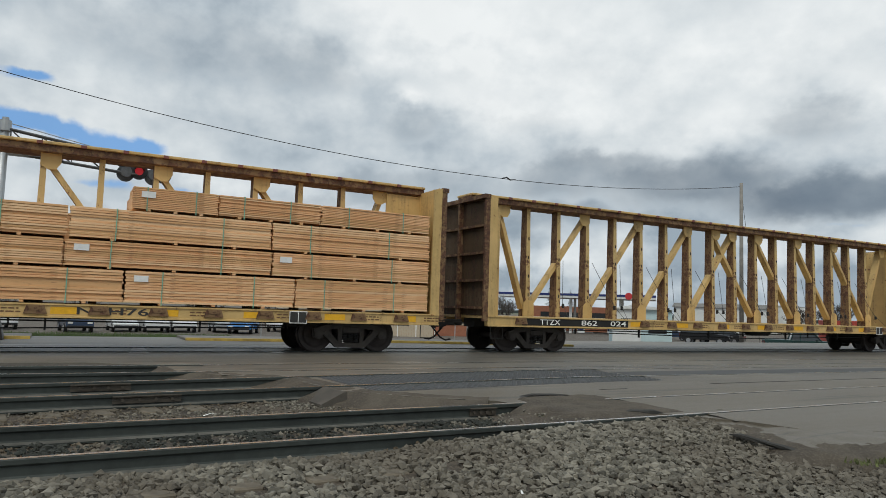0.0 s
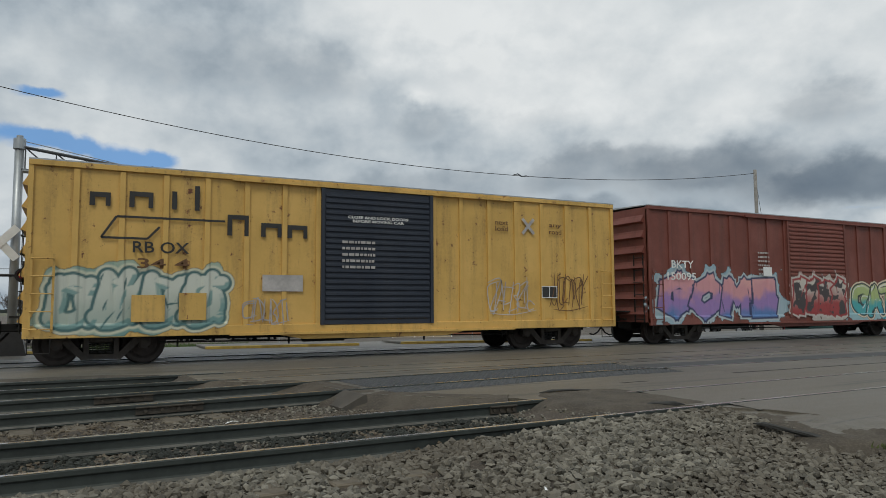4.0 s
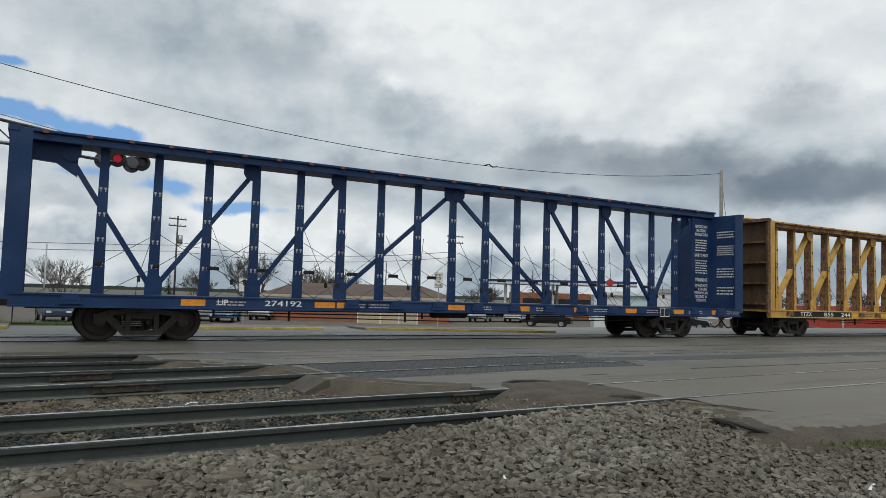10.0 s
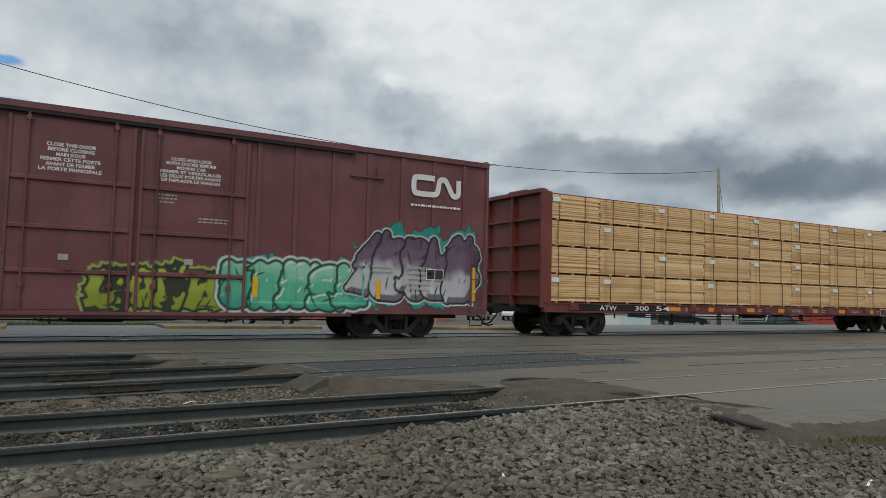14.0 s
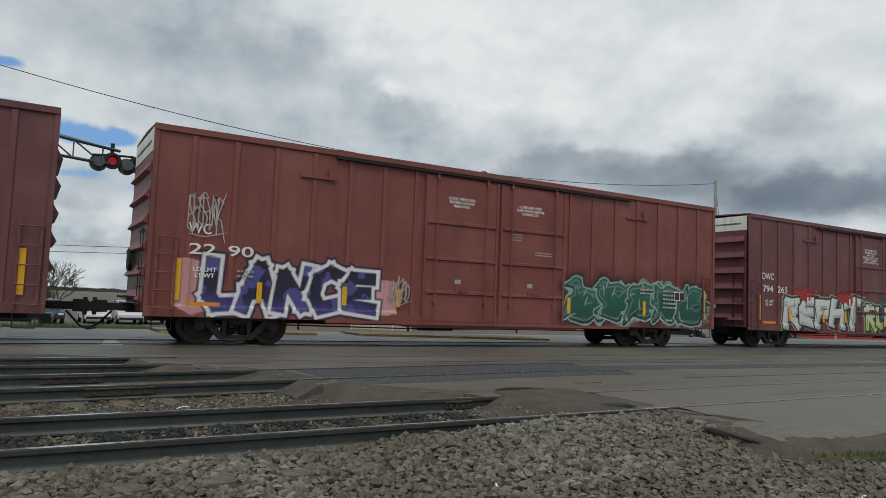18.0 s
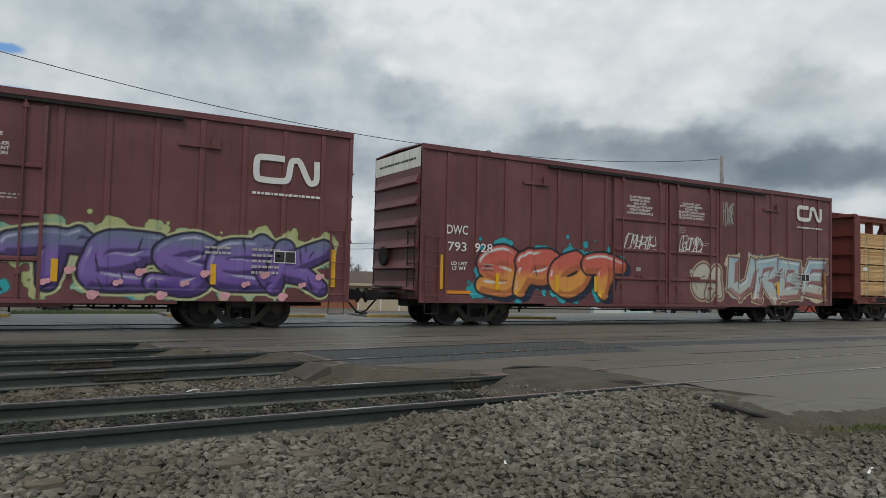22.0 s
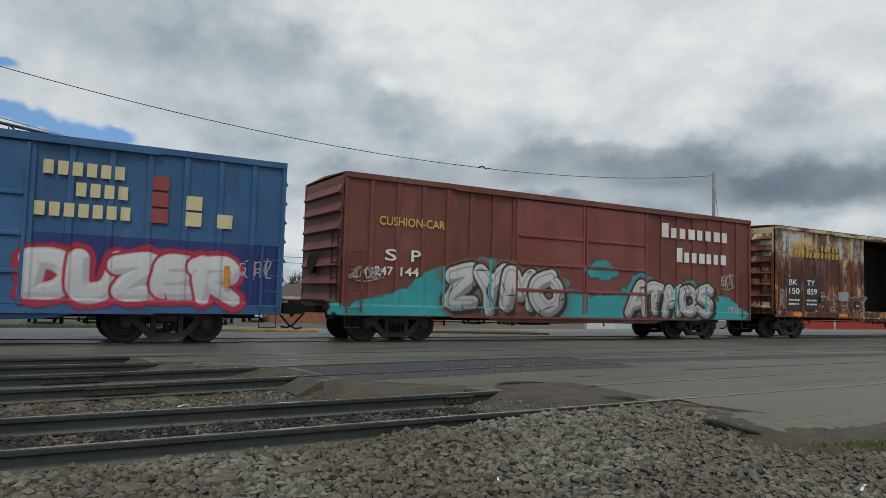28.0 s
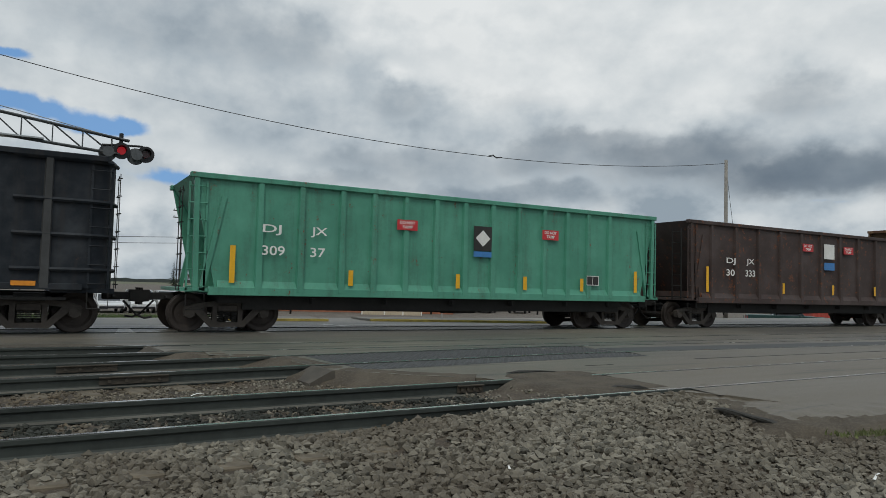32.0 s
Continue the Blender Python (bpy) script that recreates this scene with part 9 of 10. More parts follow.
def rail(name, pts, label):
    """A steel rail along points of the plan; its running face is a bright strip."""
    rings = []
    for i, (x, y, z) in enumerate(pts):
        a, b = pts[max(i - 1, 0)], pts[min(i + 1, len(pts) - 1)]
        d = Vector((b[0] - a[0], b[1] - a[1], 0)).normalized()
        s = Vector((-d.y, d.x, 0))
        rings.append([Vector((x, y, z)) + s * u + Vector((0, 0, w)) for u, w in RAIL])
    ob = structure(name, Geo().loft(rings), "rail", label, "rail")
    g = Geo()
    g.loft([[r[8] + Vector((0, 0, 0.003)), r[9] + Vector((0, 0, 0.003))] for r in rings], False, False)
    part("running_face", g, "railtop", ob, "polished running face")
    g = Geo()
    for a, b in ((15, 14), (2, 3)):
        g.loft([[r[a] + Vector((0, 0, 0.003)), r[b] + Vector((0, 0, 0.003))] for r in rings], False, False)
    part("rail_foot", g, "footdust", ob, "dusty top of the rail's foot")
    return ob


def build_tracks():
    xs = [-40, -10, 0, 5, 10, 20, 60, 200]
    for k, off in enumerate((0.0, 1.505)):
        rail("rail", [(x, 6.277 + 0.024 * x + off, 0.0) for x in xs], "steel rail of the nearest track on its foot")
    for k, off in enumerate((0.0, 1.47)):
        rail("rail", [(x, 10.02 + 0.095 * max(min(x, 9), -12) + off - (0.03 * (x - 9) if x > 9 else 0), -0.005) for x in [-40, -12, -6, 0, 3, 6, 9, 14, 20, 40]], "steel rail of the second track sunk into the road")
    for k, y in enumerate((12.93, 14.30)):
        rail("rail", [(x, y, -0.005) for x in (-40, -8, 0, 6, 20, 60, 200)], "steel rail of the third track sunk into the road")
    for s in (-0.7525, 0.7525):
        rail("rail", [(x, TRACK_Y + s, 0.0) for x in (-300, -40, 0, 40, 200, 600)], "bright steel rail under the train")
    # ties under the first track
    for k in range(28):
        x = -11.83 + k * 0.63
        y0 = 6.277 + 0.024 * x - 0.76
        if x < 5.3:
            t = put("tie", shared("tie", lambda: Geo().box(-0.125, 0.125, 0, 2.75, -0.2, 0.0, 0.014), "wood"), None)
            t.matrix_basis = pose(x + 0.02 * noise.noise((x, 1, 2)), y0 + 0.05 * noise.noise((x, 5, 0)), -0.186 - 0.012 * noise.noise((x * 3, 1, 1)), 0, 0, 1.4)
            tagged(t, "grey weathered timber tie half buried in ballast", "tie", "ties of the nearest track")
    for k in range(22):
        x = -10 + k * 0.56
        if x < 3.4:
            t = put("tie", shared("tie", lambda: Geo(), "wood"), None)
            t.matrix_basis = pose(x, 10.02 + 0.095 * x - 0.5, -0.185, 0, 0, 5)
            tagged(t, "grey weathered timber tie half buried in ballast", "tie", "ties of the second track")


def joint_bar(x0, x1, line, z, label, side=-1):
    """A bolted steel splice on the rail's web."""
    j = thing("joint_bar", label, "joint bar", None, "rail joints")
    y0, y1 = line(x0) + side * 0.03, line(x1) + side * 0.03
    sec = [(0, -0.135), (side * 0.014, -0.13), (side * 0.012, -0.10), (side * 0.010, -0.06), (side * 0.018, -0.052), (side * 0.042, -0.048), (side * 0.044, -0.036), (0, -0.028)]
    part("bar", Geo().loft([[(x, y + u, z + w) for u, w in sec] for x, y in ((x0, y0), (x1, y1))]), "splice", j)
    for k in range(4):
        q = (k + 0.6) / 4.2
        x, y = x0 + (x1 - x0) * q, y0 + (y1 - y0) * q + side * 0.008
        part("bolt", shared(f"rail_bolt{side}", lambda: Geo().cyl((0, 0, 0), (0, side * 0.03, 0), 0.021, 9), "splice"), None, j).location = (x, y, z - 0.088)


def wedge(x, y, w, l, name, label):
    """A rusty steel ramp that leads a dragging part up over the road's edge between the rails."""
    g = Geo().add([(0, 0, -0.17), (l, 0, -0.010), (l + 0.05, 0, -0.010), (l + 0.05, w, -0.010), (l, w, -0.010), (0, w, -0.17), (0, 0, -0.3), (l + 0.05, 0, -0.3), (l + 0.05, w, -0.3), (0, w, -0.3)],
                  [(0, 1, 4, 5), (1, 2, 3, 4), (0, 6, 7, 2, 1), (5, 4, 3, 8, 9), (2, 7, 8, 3), (0, 5, 9, 6)])
    ob = structure(name, g, "ramp", label, "ramp")
    ob.matrix_basis = pose(x, y, 0.006, 0, 0, 4)


def build_crossing():
    for x, y, w, l in ((3.36, 9.55, 0.72, 0.34), (3.34, 10.55, 1.15, 0.42), (1.66, 13.05, 1.1, 0.26)):
        wedge(x, y, w, l, "trim_ramp", "grey steel end ramp at the crossing edge")
    first = lambda x: 6.277 + 0.024 * x
    second = lambda x: 10.02 + 0.095 * x
    for x0, x1, line in ((4.98, 6.24, first), (4.75, 5.15, lambda x: first(x) + 1.505), (0.75, 1.6, second), (0.3, 1.1, lambda x: second(x) + 1.47)):
        joint_bar(x0, x1, line, 0.0, "rusty bolted joint bar on the rail")
    asphalt_mound()
    road_slope()
    shoulder(ROAD_EDGE[4:9], "road_shoulder", "brown crumbling edge of the asphalt between the tracks", 0.5, 0.20)
    lump([(6.62, 5.42, -0.05), (6.64, 5.30, -0.045), (6.66, 5.12, -0.06), (6.67, 4.95, -0.075), (6.70, 4.82, -0.09), (6.78, 4.70, -0.12), (6.9, 4.62, -0.13)], 0.044, "dark broken ridge of asphalt at the road edge", seed=2)
    lump([(6.40, 6.86, -0.01), (6.52, 6.84, 0.0), (6.66, 6.80, 0.0), (6.82, 6.76, -0.005), (6.95, 6.72, -0.02)], 0.06, "dark lump of asphalt beside the rail", seed=5)
    lump([(6.05, 8.62, -0.01), (6.3, 8.66, 0.0), (6.65, 8.6, 0.0), (6.95, 8.5, -0.01)], 0.05, "thin dark ridge of patched asphalt", squash=0.3, seed=6)
    for x, y, a, w in ((6.17, 3.40, 20, 0.24), (3.33, 4.69, 70, 0.05), (5.9, 2.95, -10, 0.16), (1.75, 8.95, 10, 0.16)):
        p = put("litter_scrap", Geo().add([(-w / 2, -0.012, 0), (0, -0.006, 0.02), (w / 2, -0.008, 0.01), (w / 2, 0.008, 0.012), (0, 0.008, 0.024), (-w / 2, 0.012, 0.004)], [(0, 1, 4, 5), (1, 2, 3, 4)]), "tag")
        p.matrix_basis = pose(x, y, bed_height(x, y) + 0.045, 0, 0, a)
        tagged(p, "crumpled scrap of pale litter on the stones", "litter")
    # rubber panels with raised studs between the rails of the second track
    for k in range(6):
        x = 4.2 + k * 1.05
        for y0, y1 in ((0.09, 0.72), (0.75, 1.38), (-0.75, -0.09)):
            yy = 10.02 + 0.095 * min(x, 9)
            p = put("crossing_panel", shared(f"panel{y0}", lambda: studded(1.03, y0, y1), "rubber"), None)
            p.matrix_basis = pose(x, yy, -0.018, 0, 0, 5.4 if x < 9 else 0)
            tagged(p, "dark studded rubber crossing panel between rails", "crossing panel", "crossing panels")
    for x0, x1, y, w in ((8.0, 8.6, 9.1, 0.03), (11.0, 18.0, 9.4, 0.05), (6.4, 7.1, 8.45, 0.10)):
        structure("tar_seam", Geo().box(x0, x1, y, y + w, -0.03, -0.018), "under", "tar-filled seam in the asphalt", "road")
    # asphalt laid up to the heads of the sunk rails, and dark patching between those of the second track
    third = lambda y: (lambda x: y)
    bent = lambda off: (lambda x: 10.02 + 0.095 * 9 + off - 0.03 * (x - 9))
    for line, xs, z in ((first, (7.4, 9, 12, 20, 60), 0.0), (lambda x: first(x) + 1.505, (7.3, 9, 12, 20, 60), 0.0), (bent(0.0), (10.6, 14, 20, 40), -0.005), (bent(1.47), (10.6, 14, 20, 40), -0.005), (third(12.93), (2.6, 20, 60, 200), -0.005), (third(14.30), (2.6, 20, 60, 200), -0.005)):
        g = Geo()
        g.loft([[(x, line(x) - d, z + h) for d, h in ((0.036, -0.012), (0.037, -0.004), (0.16, -0.006), (0.50, -0.0235 - z))] for x in xs], False, False)
        structure("road_fillet", g, "asphalt", "asphalt raised flush with the sunk rail", "road")
    g = Geo()
    g.loft([[(x, bent(0.0)(x) + d, -0.019) for d in (0.09, 0.55 + 0.08 * math.sin(x * 2.1), 1.0)] for x in (10.6, 12, 13.5, 15, 17, 20, 24)], False, False)
    structure("road_patch", g, "rubber", "dark patched strip between the sunk rails", "road")
    for pts in ([(1.6, 17.8), (2.05, 17.75), (2.1, 19.6), (1.85, 19.6)], [(4.9, 17.6), (5.2, 17.6), (5.0, 19.4), (4.7, 19.4)], [(8.1, 19.8), (8.4, 19.8), (7.9, 21.2), (7.6, 21.2)]):
        structure("road_mark", Geo().add([(a, b, -0.016) for a, b in pts], [(0, 1, 2, 3)]), "roadwhite", "worn white road marking", "road")
    structure("road_mark_line", Geo().box(-30, 60, 20.6, 20.72, -0.03, -0.016), "roadwhite", "long worn white edge line", "road")


def studded(l, y0, y1):
    g = Geo().box(0, l, y0, y1, -0.08, 0.0)
    n, m = 9, max(3, int((y1 - y0) / 0.115))
    for i in range(n):
        for j in range(m):
            x, y = 0.06 + i * (l - 0.12) / (n - 1), y0 + 0.06 + j * (y1 - y0 - 0.12) / (m - 1)
            g.loft([[(x - 0.035, y - 0.03, 0), (x + 0.035, y - 0.03, 0), (x + 0.035, y + 0.03, 0), (x - 0.035, y + 0.03, 0)], [(x - 0.02, y - 0.018, 0.012), (x + 0.02, y - 0.018, 0.012), (x + 0.02, y + 0.018, 0.012), (x - 0.02, y + 0.018, 0.012)]])
    return g


build_ground()
build_tracks()
build_crossing()
stone_field("ballast_stones", "crushed grey ballast stones beside the nearest track", 34000, near_region, 0.040, 5)
stone_field("track_clods", "dark mossy clods and rotten splinters between the nearest rails", 2600, clod_region, 0.030, 7, "clod")
stone_field("track_gravel", "smaller dusty stones between the tracks", 12000, between_region, 0.024, 6, "gravel")


# ---------------------------------------------------------------- beyond the train
def place(az, dist, z=0.0, turn=0.0):
    """A pose at an azimuth (degrees right of straight across the tracks) and distance from the eye."""
    a = radians(az)
    return pose(dist * math.sin(a), dist * math.cos(a), z, 0, 0, turn - az)


LOT_Z = -1.3


def build_far_ground():
    g = Geo()
    p = [(-300, 25.2, -0.05), (400, 25.2, -0.05), (400, 44, LOT_Z), (-300, 44, LOT_Z), (400, 420, LOT_Z), (-300, 420, LOT_Z)]
    g.add(p, [(0, 1, 2, 3), (3, 2, 4, 5)])
    structure("pavement_lot", g, "dirt", "brown-grey paved lots beyond the tracks", "lot")
    for k, pts in enumerate(([(-9.0, 23.5), (-0.5, 23.4)], [(3.7, 23.2), (8.6, 22.7)], [(10.2, 22.7), (13.4, 21.9), (16.9, 20.7)])):
        g = Geo()
        rings = [[(x, y, -0.02), (x, y + 0.02, 0.055), (x, y + 0.16, 0.062), (x, y + 0.20, -0.02)] for x, y in pts]
        g.loft(rings)
        structure("kerb", g, "kerb", "yellow-painted concrete kerb of a traffic island", "kerb")
        g = Geo()
        rings = [[(x, y + 0.20, 0.0), (x, y + 0.22, 0.052), (x, y + 1.9, 0.052), (x, y + 2.0, 0.0)] for x, y in pts]
        g.loft(rings)
        structure("pavement_island", g, "concrete", "grey concrete traffic island behind its kerb", "island")
    # distant ridge
    rng = random.Random(3)
    g = Geo()
    n = 420
    top = [(900 * math.sin(radians(-40 + 150 * k / n)), 900 * math.cos(radians(-40 + 150 * k / n)), 0.5 + 3.0 * (0.5 + 0.5 * noise.noise((k * 0.05, 0, 0))) + 2.2 * abs(noise.noise((k * 0.45, 3, 0))) + 1.4 * abs(noise.noise((k * 1.7, 9, 0)))) for k in range(n + 1)]
    g.add([(x, y, -2) for x, y, z in top] + top, [(k, k + 1, n + 2 + k, n + 1 + k) for k in range(n)])
    structure("backdrop_treeline", g, "hill", "low dark tree line on the horizon", "trees")


def grass_strip(name, label, count, spots, h0, h1, mat, seed):
    rng = random.Random(seed)
    v, f = [], []
    for k in range(count):
        x, y, z = spots(rng)
        a, h = rng.uniform(0, 6.28), rng.uniform(h0, h1)
        w = rng.uniform(0.006, 0.014) * (1 + h * 2)
        dx, dy = math.cos(a) * w, math.sin(a) * w
        n = len(v)
        v += [(x - dx, y - dy, z), (x + dx, y + dy, z), (x + rng.uniform(-0.4, 0.4) * h, y + rng.uniform(-0.4, 0.4) * h, z + h)]
        f.append((n, n + 1, n + 2))
    me = bpy.data.meshes.new(name)
    me.from_pydata(v, [], f)
    me.materials.append(MAT[mat])
    tagged(new(name, me), label, "grass", "", "stuff")


def bare_tree(m, h, label, seed, spread=0.5):
    rng = random.Random(seed)
    tr = thing("bare_tree", label, "tree", m, "bare trees")
    trunk, limbs, twigs = Geo(), Geo(), Geo()

    def grow(p, d, length, r, depth):
        q = p + d * length
        mid = p + d * length * 0.5 + Vector((rng.uniform(-1, 1), rng.uniform(-1, 1), 0)) * length * 0.07
        g = trunk if depth == 0 else limbs if depth < 3 else twigs
        r = max(r, 0.03 if depth < 3 else 0.014)
        g.tube([p, mid, q], r, 5 if depth < 2 else 3, max(r * 0.6, 0.012))
        if depth < 5:
            for _ in range(4 if depth == 0 else 3):
                e = (d + Vector((rng.uniform(-1, 1), rng.uniform(-1, 1), rng.uniform(-0.1, 0.55))) * (0.5 + spread * 0.6)).normalized()
                grow(p + d * length * rng.uniform(0.45, 1.0), e, length * rng.uniform(0.62, 0.88), r * 0.6, depth + 1)

    for k in range(3):
        grow(Vector((0.15 * k, 0, 0)), Vector((0.35 * (k - 1), rng.uniform(-0.2, 0.2), 1)).normalized(), h * 0.27, h * 0.012, 0)
    for n, g in (("trunk", trunk), ("branch", limbs), ("crown", twigs)):
        part(n, g, "bark", tr)


def fir_tree(m, h, seed):
    rng = random.Random(seed)
    tr = thing("fir_tree", "dark green conifer behind the filling station", "tree", m, "conifers")
    part("trunk", Geo().tube([(0, 0, 0), (0, 0, h)], h * 0.02, 6, 0.02), "bark", tr)
    g = Geo()
    for k in range(230):
        z = h * (0.12 + 0.88 * (k / 230) ** 0.9)
        r = (h - z) * 0.26 * rng.uniform(0.5, 1.15) + 0.15
        a = rng.uniform(0, 6.28)
        d = Vector((math.cos(a), math.sin(a), -0.25))
        s = Vector((-math.sin(a), math.cos(a), 0)) * r * 0.22
        p = Vector((0, 0, z))
        g.add([p, p + d * r * 0.6 + s, p + d * r + Vector((0, 0, 0.1 * r)), p + d * r * 0.6 - s], [(0, 1, 2, 3)])
    part("crown", g, "leaf", tr)


def motor_car(m, mat, label, name="car", kind="saloon", group="parked cars"):
    """A car with its nose towards -y of its own space. Body, glass, wheels and lamps are parts."""
    car = thing(name, label, "car", m, group)
    tall = {"saloon": 1.45, "van": 1.75, "suv": 1.70, "pickup": 1.78}[kind]
    w, L = 0.88, 2.25 if kind != "pickup" else 2.7
    prof = {"saloon": [(-L, 0.35), (-L, 0.62), (-L + 0.25, 0.72), (-1.0, 0.88), (1.75, 0.95), (L, 0.90), (L, 0.35)],
            "suv": [(-L, 0.4), (-L, 0.75), (-L + 0.2, 0.9), (-1.05, 1.02), (2.1, 1.08), (L, 1.0), (L, 0.4)],
            "van": [(-L, 0.38), (-L, 0.7), (-L + 0.2, 0.85), (-1.3, 1.0), (2.1, 1.05), (L, 0.95), (L, 0.38)],
            "pickup": [(-L, 0.5), (-L, 0.95), (-L + 0.2, 1.08), (-1.1, 1.15), (L - 0.05, 1.15), (L, 1.1), (L, 0.5)]}[kind]
    cab = {"saloon": [(-1.0, 0.86), (-0.35, tall - 0.05), (0.2, tall), (0.95, tall - 0.06), (1.7, 0.93)],
           "suv": [(-1.0, 1.0), (-0.45, tall - 0.04), (0.2, tall), (1.7, tall - 0.05), (2.1, 1.06)],
           "van": [(-1.35, 0.98), (-0.75, tall - 0.05), (0.0, tall), (1.8, tall - 0.04), (2.12, 1.03)],
           "pickup": [(-1.05, 1.13), (-0.5, tall - 0.04), (0.1, tall), (0.75, tall - 0.04), (0.95, 1.13)]}[kind]
    ring = lambda pts, x, sc=1.0: [(x, a, b) for a, b in pts]
    g = Geo().loft([ring(prof, x) if abs(x) < w - 0.01 else [(x, a * 0.985, b * (0.97 if b > 0.6 else 1.04)) for a, b in prof] for x in (-w, -w + 0.08, w - 0.08, w)])
    body = part("body", g, mat, car)
    inset = lambda s: [(a, b) for a, b in cab]
    part("cabin_glass", Geo().loft([[(x * (1 - 0.16 * (b - cab[0][1]) / (tall - cab[0][1])), a, b - 0.02) for a, b in cab] for x in (-w + 0.05, w - 0.05)]), "glass", car)
    g = Geo()
    t2 = [(a, b) for a, b in cab[1:4]]
    g.loft([[(x * 0.85, a, b) for a, b in t2] + [(x * 0.85, a, b - 0.05) for a, b in reversed(t2)] for x in (-w, w)])
    for s in (-1, 1):
        for (a0, b0), (a1, b1) in ((cab[0], cab[1]), (cab[4], cab[3])):
            g.tube([(s * (w - 0.05), a0, b0), (s * w * 0.85, a1, b1)], 0.04, 4)
        g.tube([(s * (w - 0.05), cab[2][0] + 0.25, cab[0][1]), (s * w * 0.85, cab[2][0] + 0.2, tall - 0.03)], 0.035, 4)
    part("roof", g, mat, body)
    r = 0.33 if kind != "pickup" else 0.39
    for y in (-L + 0.85, L - 0.85):
        for s in (-1, 1):
            wh = part("wheel", shared(f"tyre{r}", lambda: Geo().cyl((-0.1, 0, 0), (0.1, 0, 0), r, 18), "tyre"), None, car)
            wh.location = (s * (w - 0.06), y, r)
            part("rim", shared(f"rim{r}", lambda: Geo().cyl((-0.108, 0, 0), (0.108, 0, 0), r * 0.62, 12), "rim"), None, wh)
    for s in (-1, 1):
        part("headlamp", Geo().box(s * 0.62 - 0.17, s * 0.62 + 0.17, -L - 0.01, -L + 0.08, prof[1][1] - 0.12, prof[1][1] + 0.03, 0.02), "lampclear", car)
        part("tail_lamp", Geo().box(s * 0.72 - 0.1, s * 0.72 + 0.1, L - 0.05, L + 0.015, prof[5][1] - 0.28, prof[5][1] - 0.05, 0.02), "lampred", car)
        part("mirror", Geo().box(s * (w + 0.08) - 0.08, s * (w + 0.08) + 0.08, cab[0][0] + 0.25, cab[0][0] + 0.35, cab[0][1], cab[0][1] + 0.13, 0.02), mat, car)
    part("bumper", Geo().box(-w + 0.04, w - 0.04, -L - 0.05, -L + 0.1, 0.36, 0.52, 0.03), "blackmetal", car)
    return car


def signal_cantilever():
    """The railway signal bridge: mast, lattice arm, four flashing lamps and a crossbuck."""
    sg = thing("signal_cantilever", "grey crossing signal mast with lattice arm and red lamps", "signal", pose(-1.52, 23.2, -0.05))
    part("mast", Geo().tube([(0, 0, 0), (0, 0, 6.1)], 0.12, 14), "galv", sg, "galvanised round mast", True)
    part("mast_cap", Geo().tube([(0, 0, 5.85), (0, 0, 6.15)], 0.16, 14).tube([(0, 0, 6.15), (0, 0, 6.24)], 0.09, 10), "galv", sg)
    part("mast_base", Geo().loft([[(-0.4, -0.4, 0), (0.4, -0.4, 0), (0.4, 0.4, 0), (-0.4, 0.4, 0)], [(-0.22, -0.22, 0.75), (0.22, -0.22, 0.75), (0.22, 0.22, 0.75), (-0.22, 0.22, 0.75)]]), "blackmetal", sg, "black cast base")
    tz = lambda x: 5.93 - 0.13 * x
    bz = lambda x: 5.27 - 0.075 * x
    for y in (-0.07, 0.07):
        part("arm_chord", Geo().tube([(0.0, y, tz(0)), (3.75, y, tz(3.75))], 0.034, 8), "armsteel", sg)
        part("arm_chord", Geo().tube([(0.0, y, bz(0)), (3.5, y, bz(3.5))], 0.034, 8), "armsteel", sg)
        for k in range(5):
            x = 0.15 + 0.78 * k
            part("arm_post", Geo().tube([(x, y, tz(x)), (x, y, bz(x))], 0.018, 6), "armsteel", sg)
            if k < 4:
                part("arm_diagonal", Geo().tube([(x, y, tz(x)), (x + 0.78, y, bz(x + 0.78))], 0.013, 5), "armsteel", sg)
    part("arm_walkway", Geo().box(0.1, 1.5, -0.2, 0.2, 5.20, 5.24), "galv", sg)
    part("arm_brace", Geo().tube([(0.05, 0, 6.1), (3.7, 0, tz(3.7))], 0.014, 5), "galv", sg)
    part("arm_tip", Geo().box(3.48, 3.58, 0.02, 0.16, 5.1, 5.5, 0.01).tube([(3.53, 0.06, 5.5), (3.53, 0.06, 5.66)], 0.06, 8), "blackmetal", sg)
    for k, (x, z, face, lit) in enumerate(((3.17, 5.03, 1, False), (3.54, 5.12, -1, True), (3.95, 5.00, 1, False), (4.22, 5.08, -1, False))):
        lamp = part("signal_lamp", Geo().cyl((x, 0, z), (x, face * 0.06, z), 0.25, 22).loft([[(x + 0.12 * math.cos(a), 0, z + 0.12 * math.sin(a)) for a in [6.283 * i / 12 for i in range(12)]], [(x + 0.16 * math.cos(a), -face * 0.3, z + 0.16 * math.sin(a)) for a in [6.283 * i / 12 for i in range(12)]]]), "blackmetal" if face < 0 else "armsteel", sg, "round black-backed flashing lamp")
        part("lamp_lens", Geo().cyl((x, face * 0.06, z), (x, face * 0.085, z), 0.12, 16), "redlamp" if lit else "lens", lamp)
        vis = [[(x + 0.14 * math.cos(a), y, z + 0.14 * math.sin(a)) for a in [math.pi * i / 8 for i in range(9)]] for y in (face * 0.06, face * 0.30)]
        part("lamp_visor", Geo().loft(vis, False, False), "blackmetal", lamp)
    part("lamp_bracket", Geo().tube([(3.0, 0, 5.25), (3.6, 0, 5.30), (4.1, 0, 5.32), (4.3, 0, 5.2)], 0.035, 7), "blackmetal", sg)
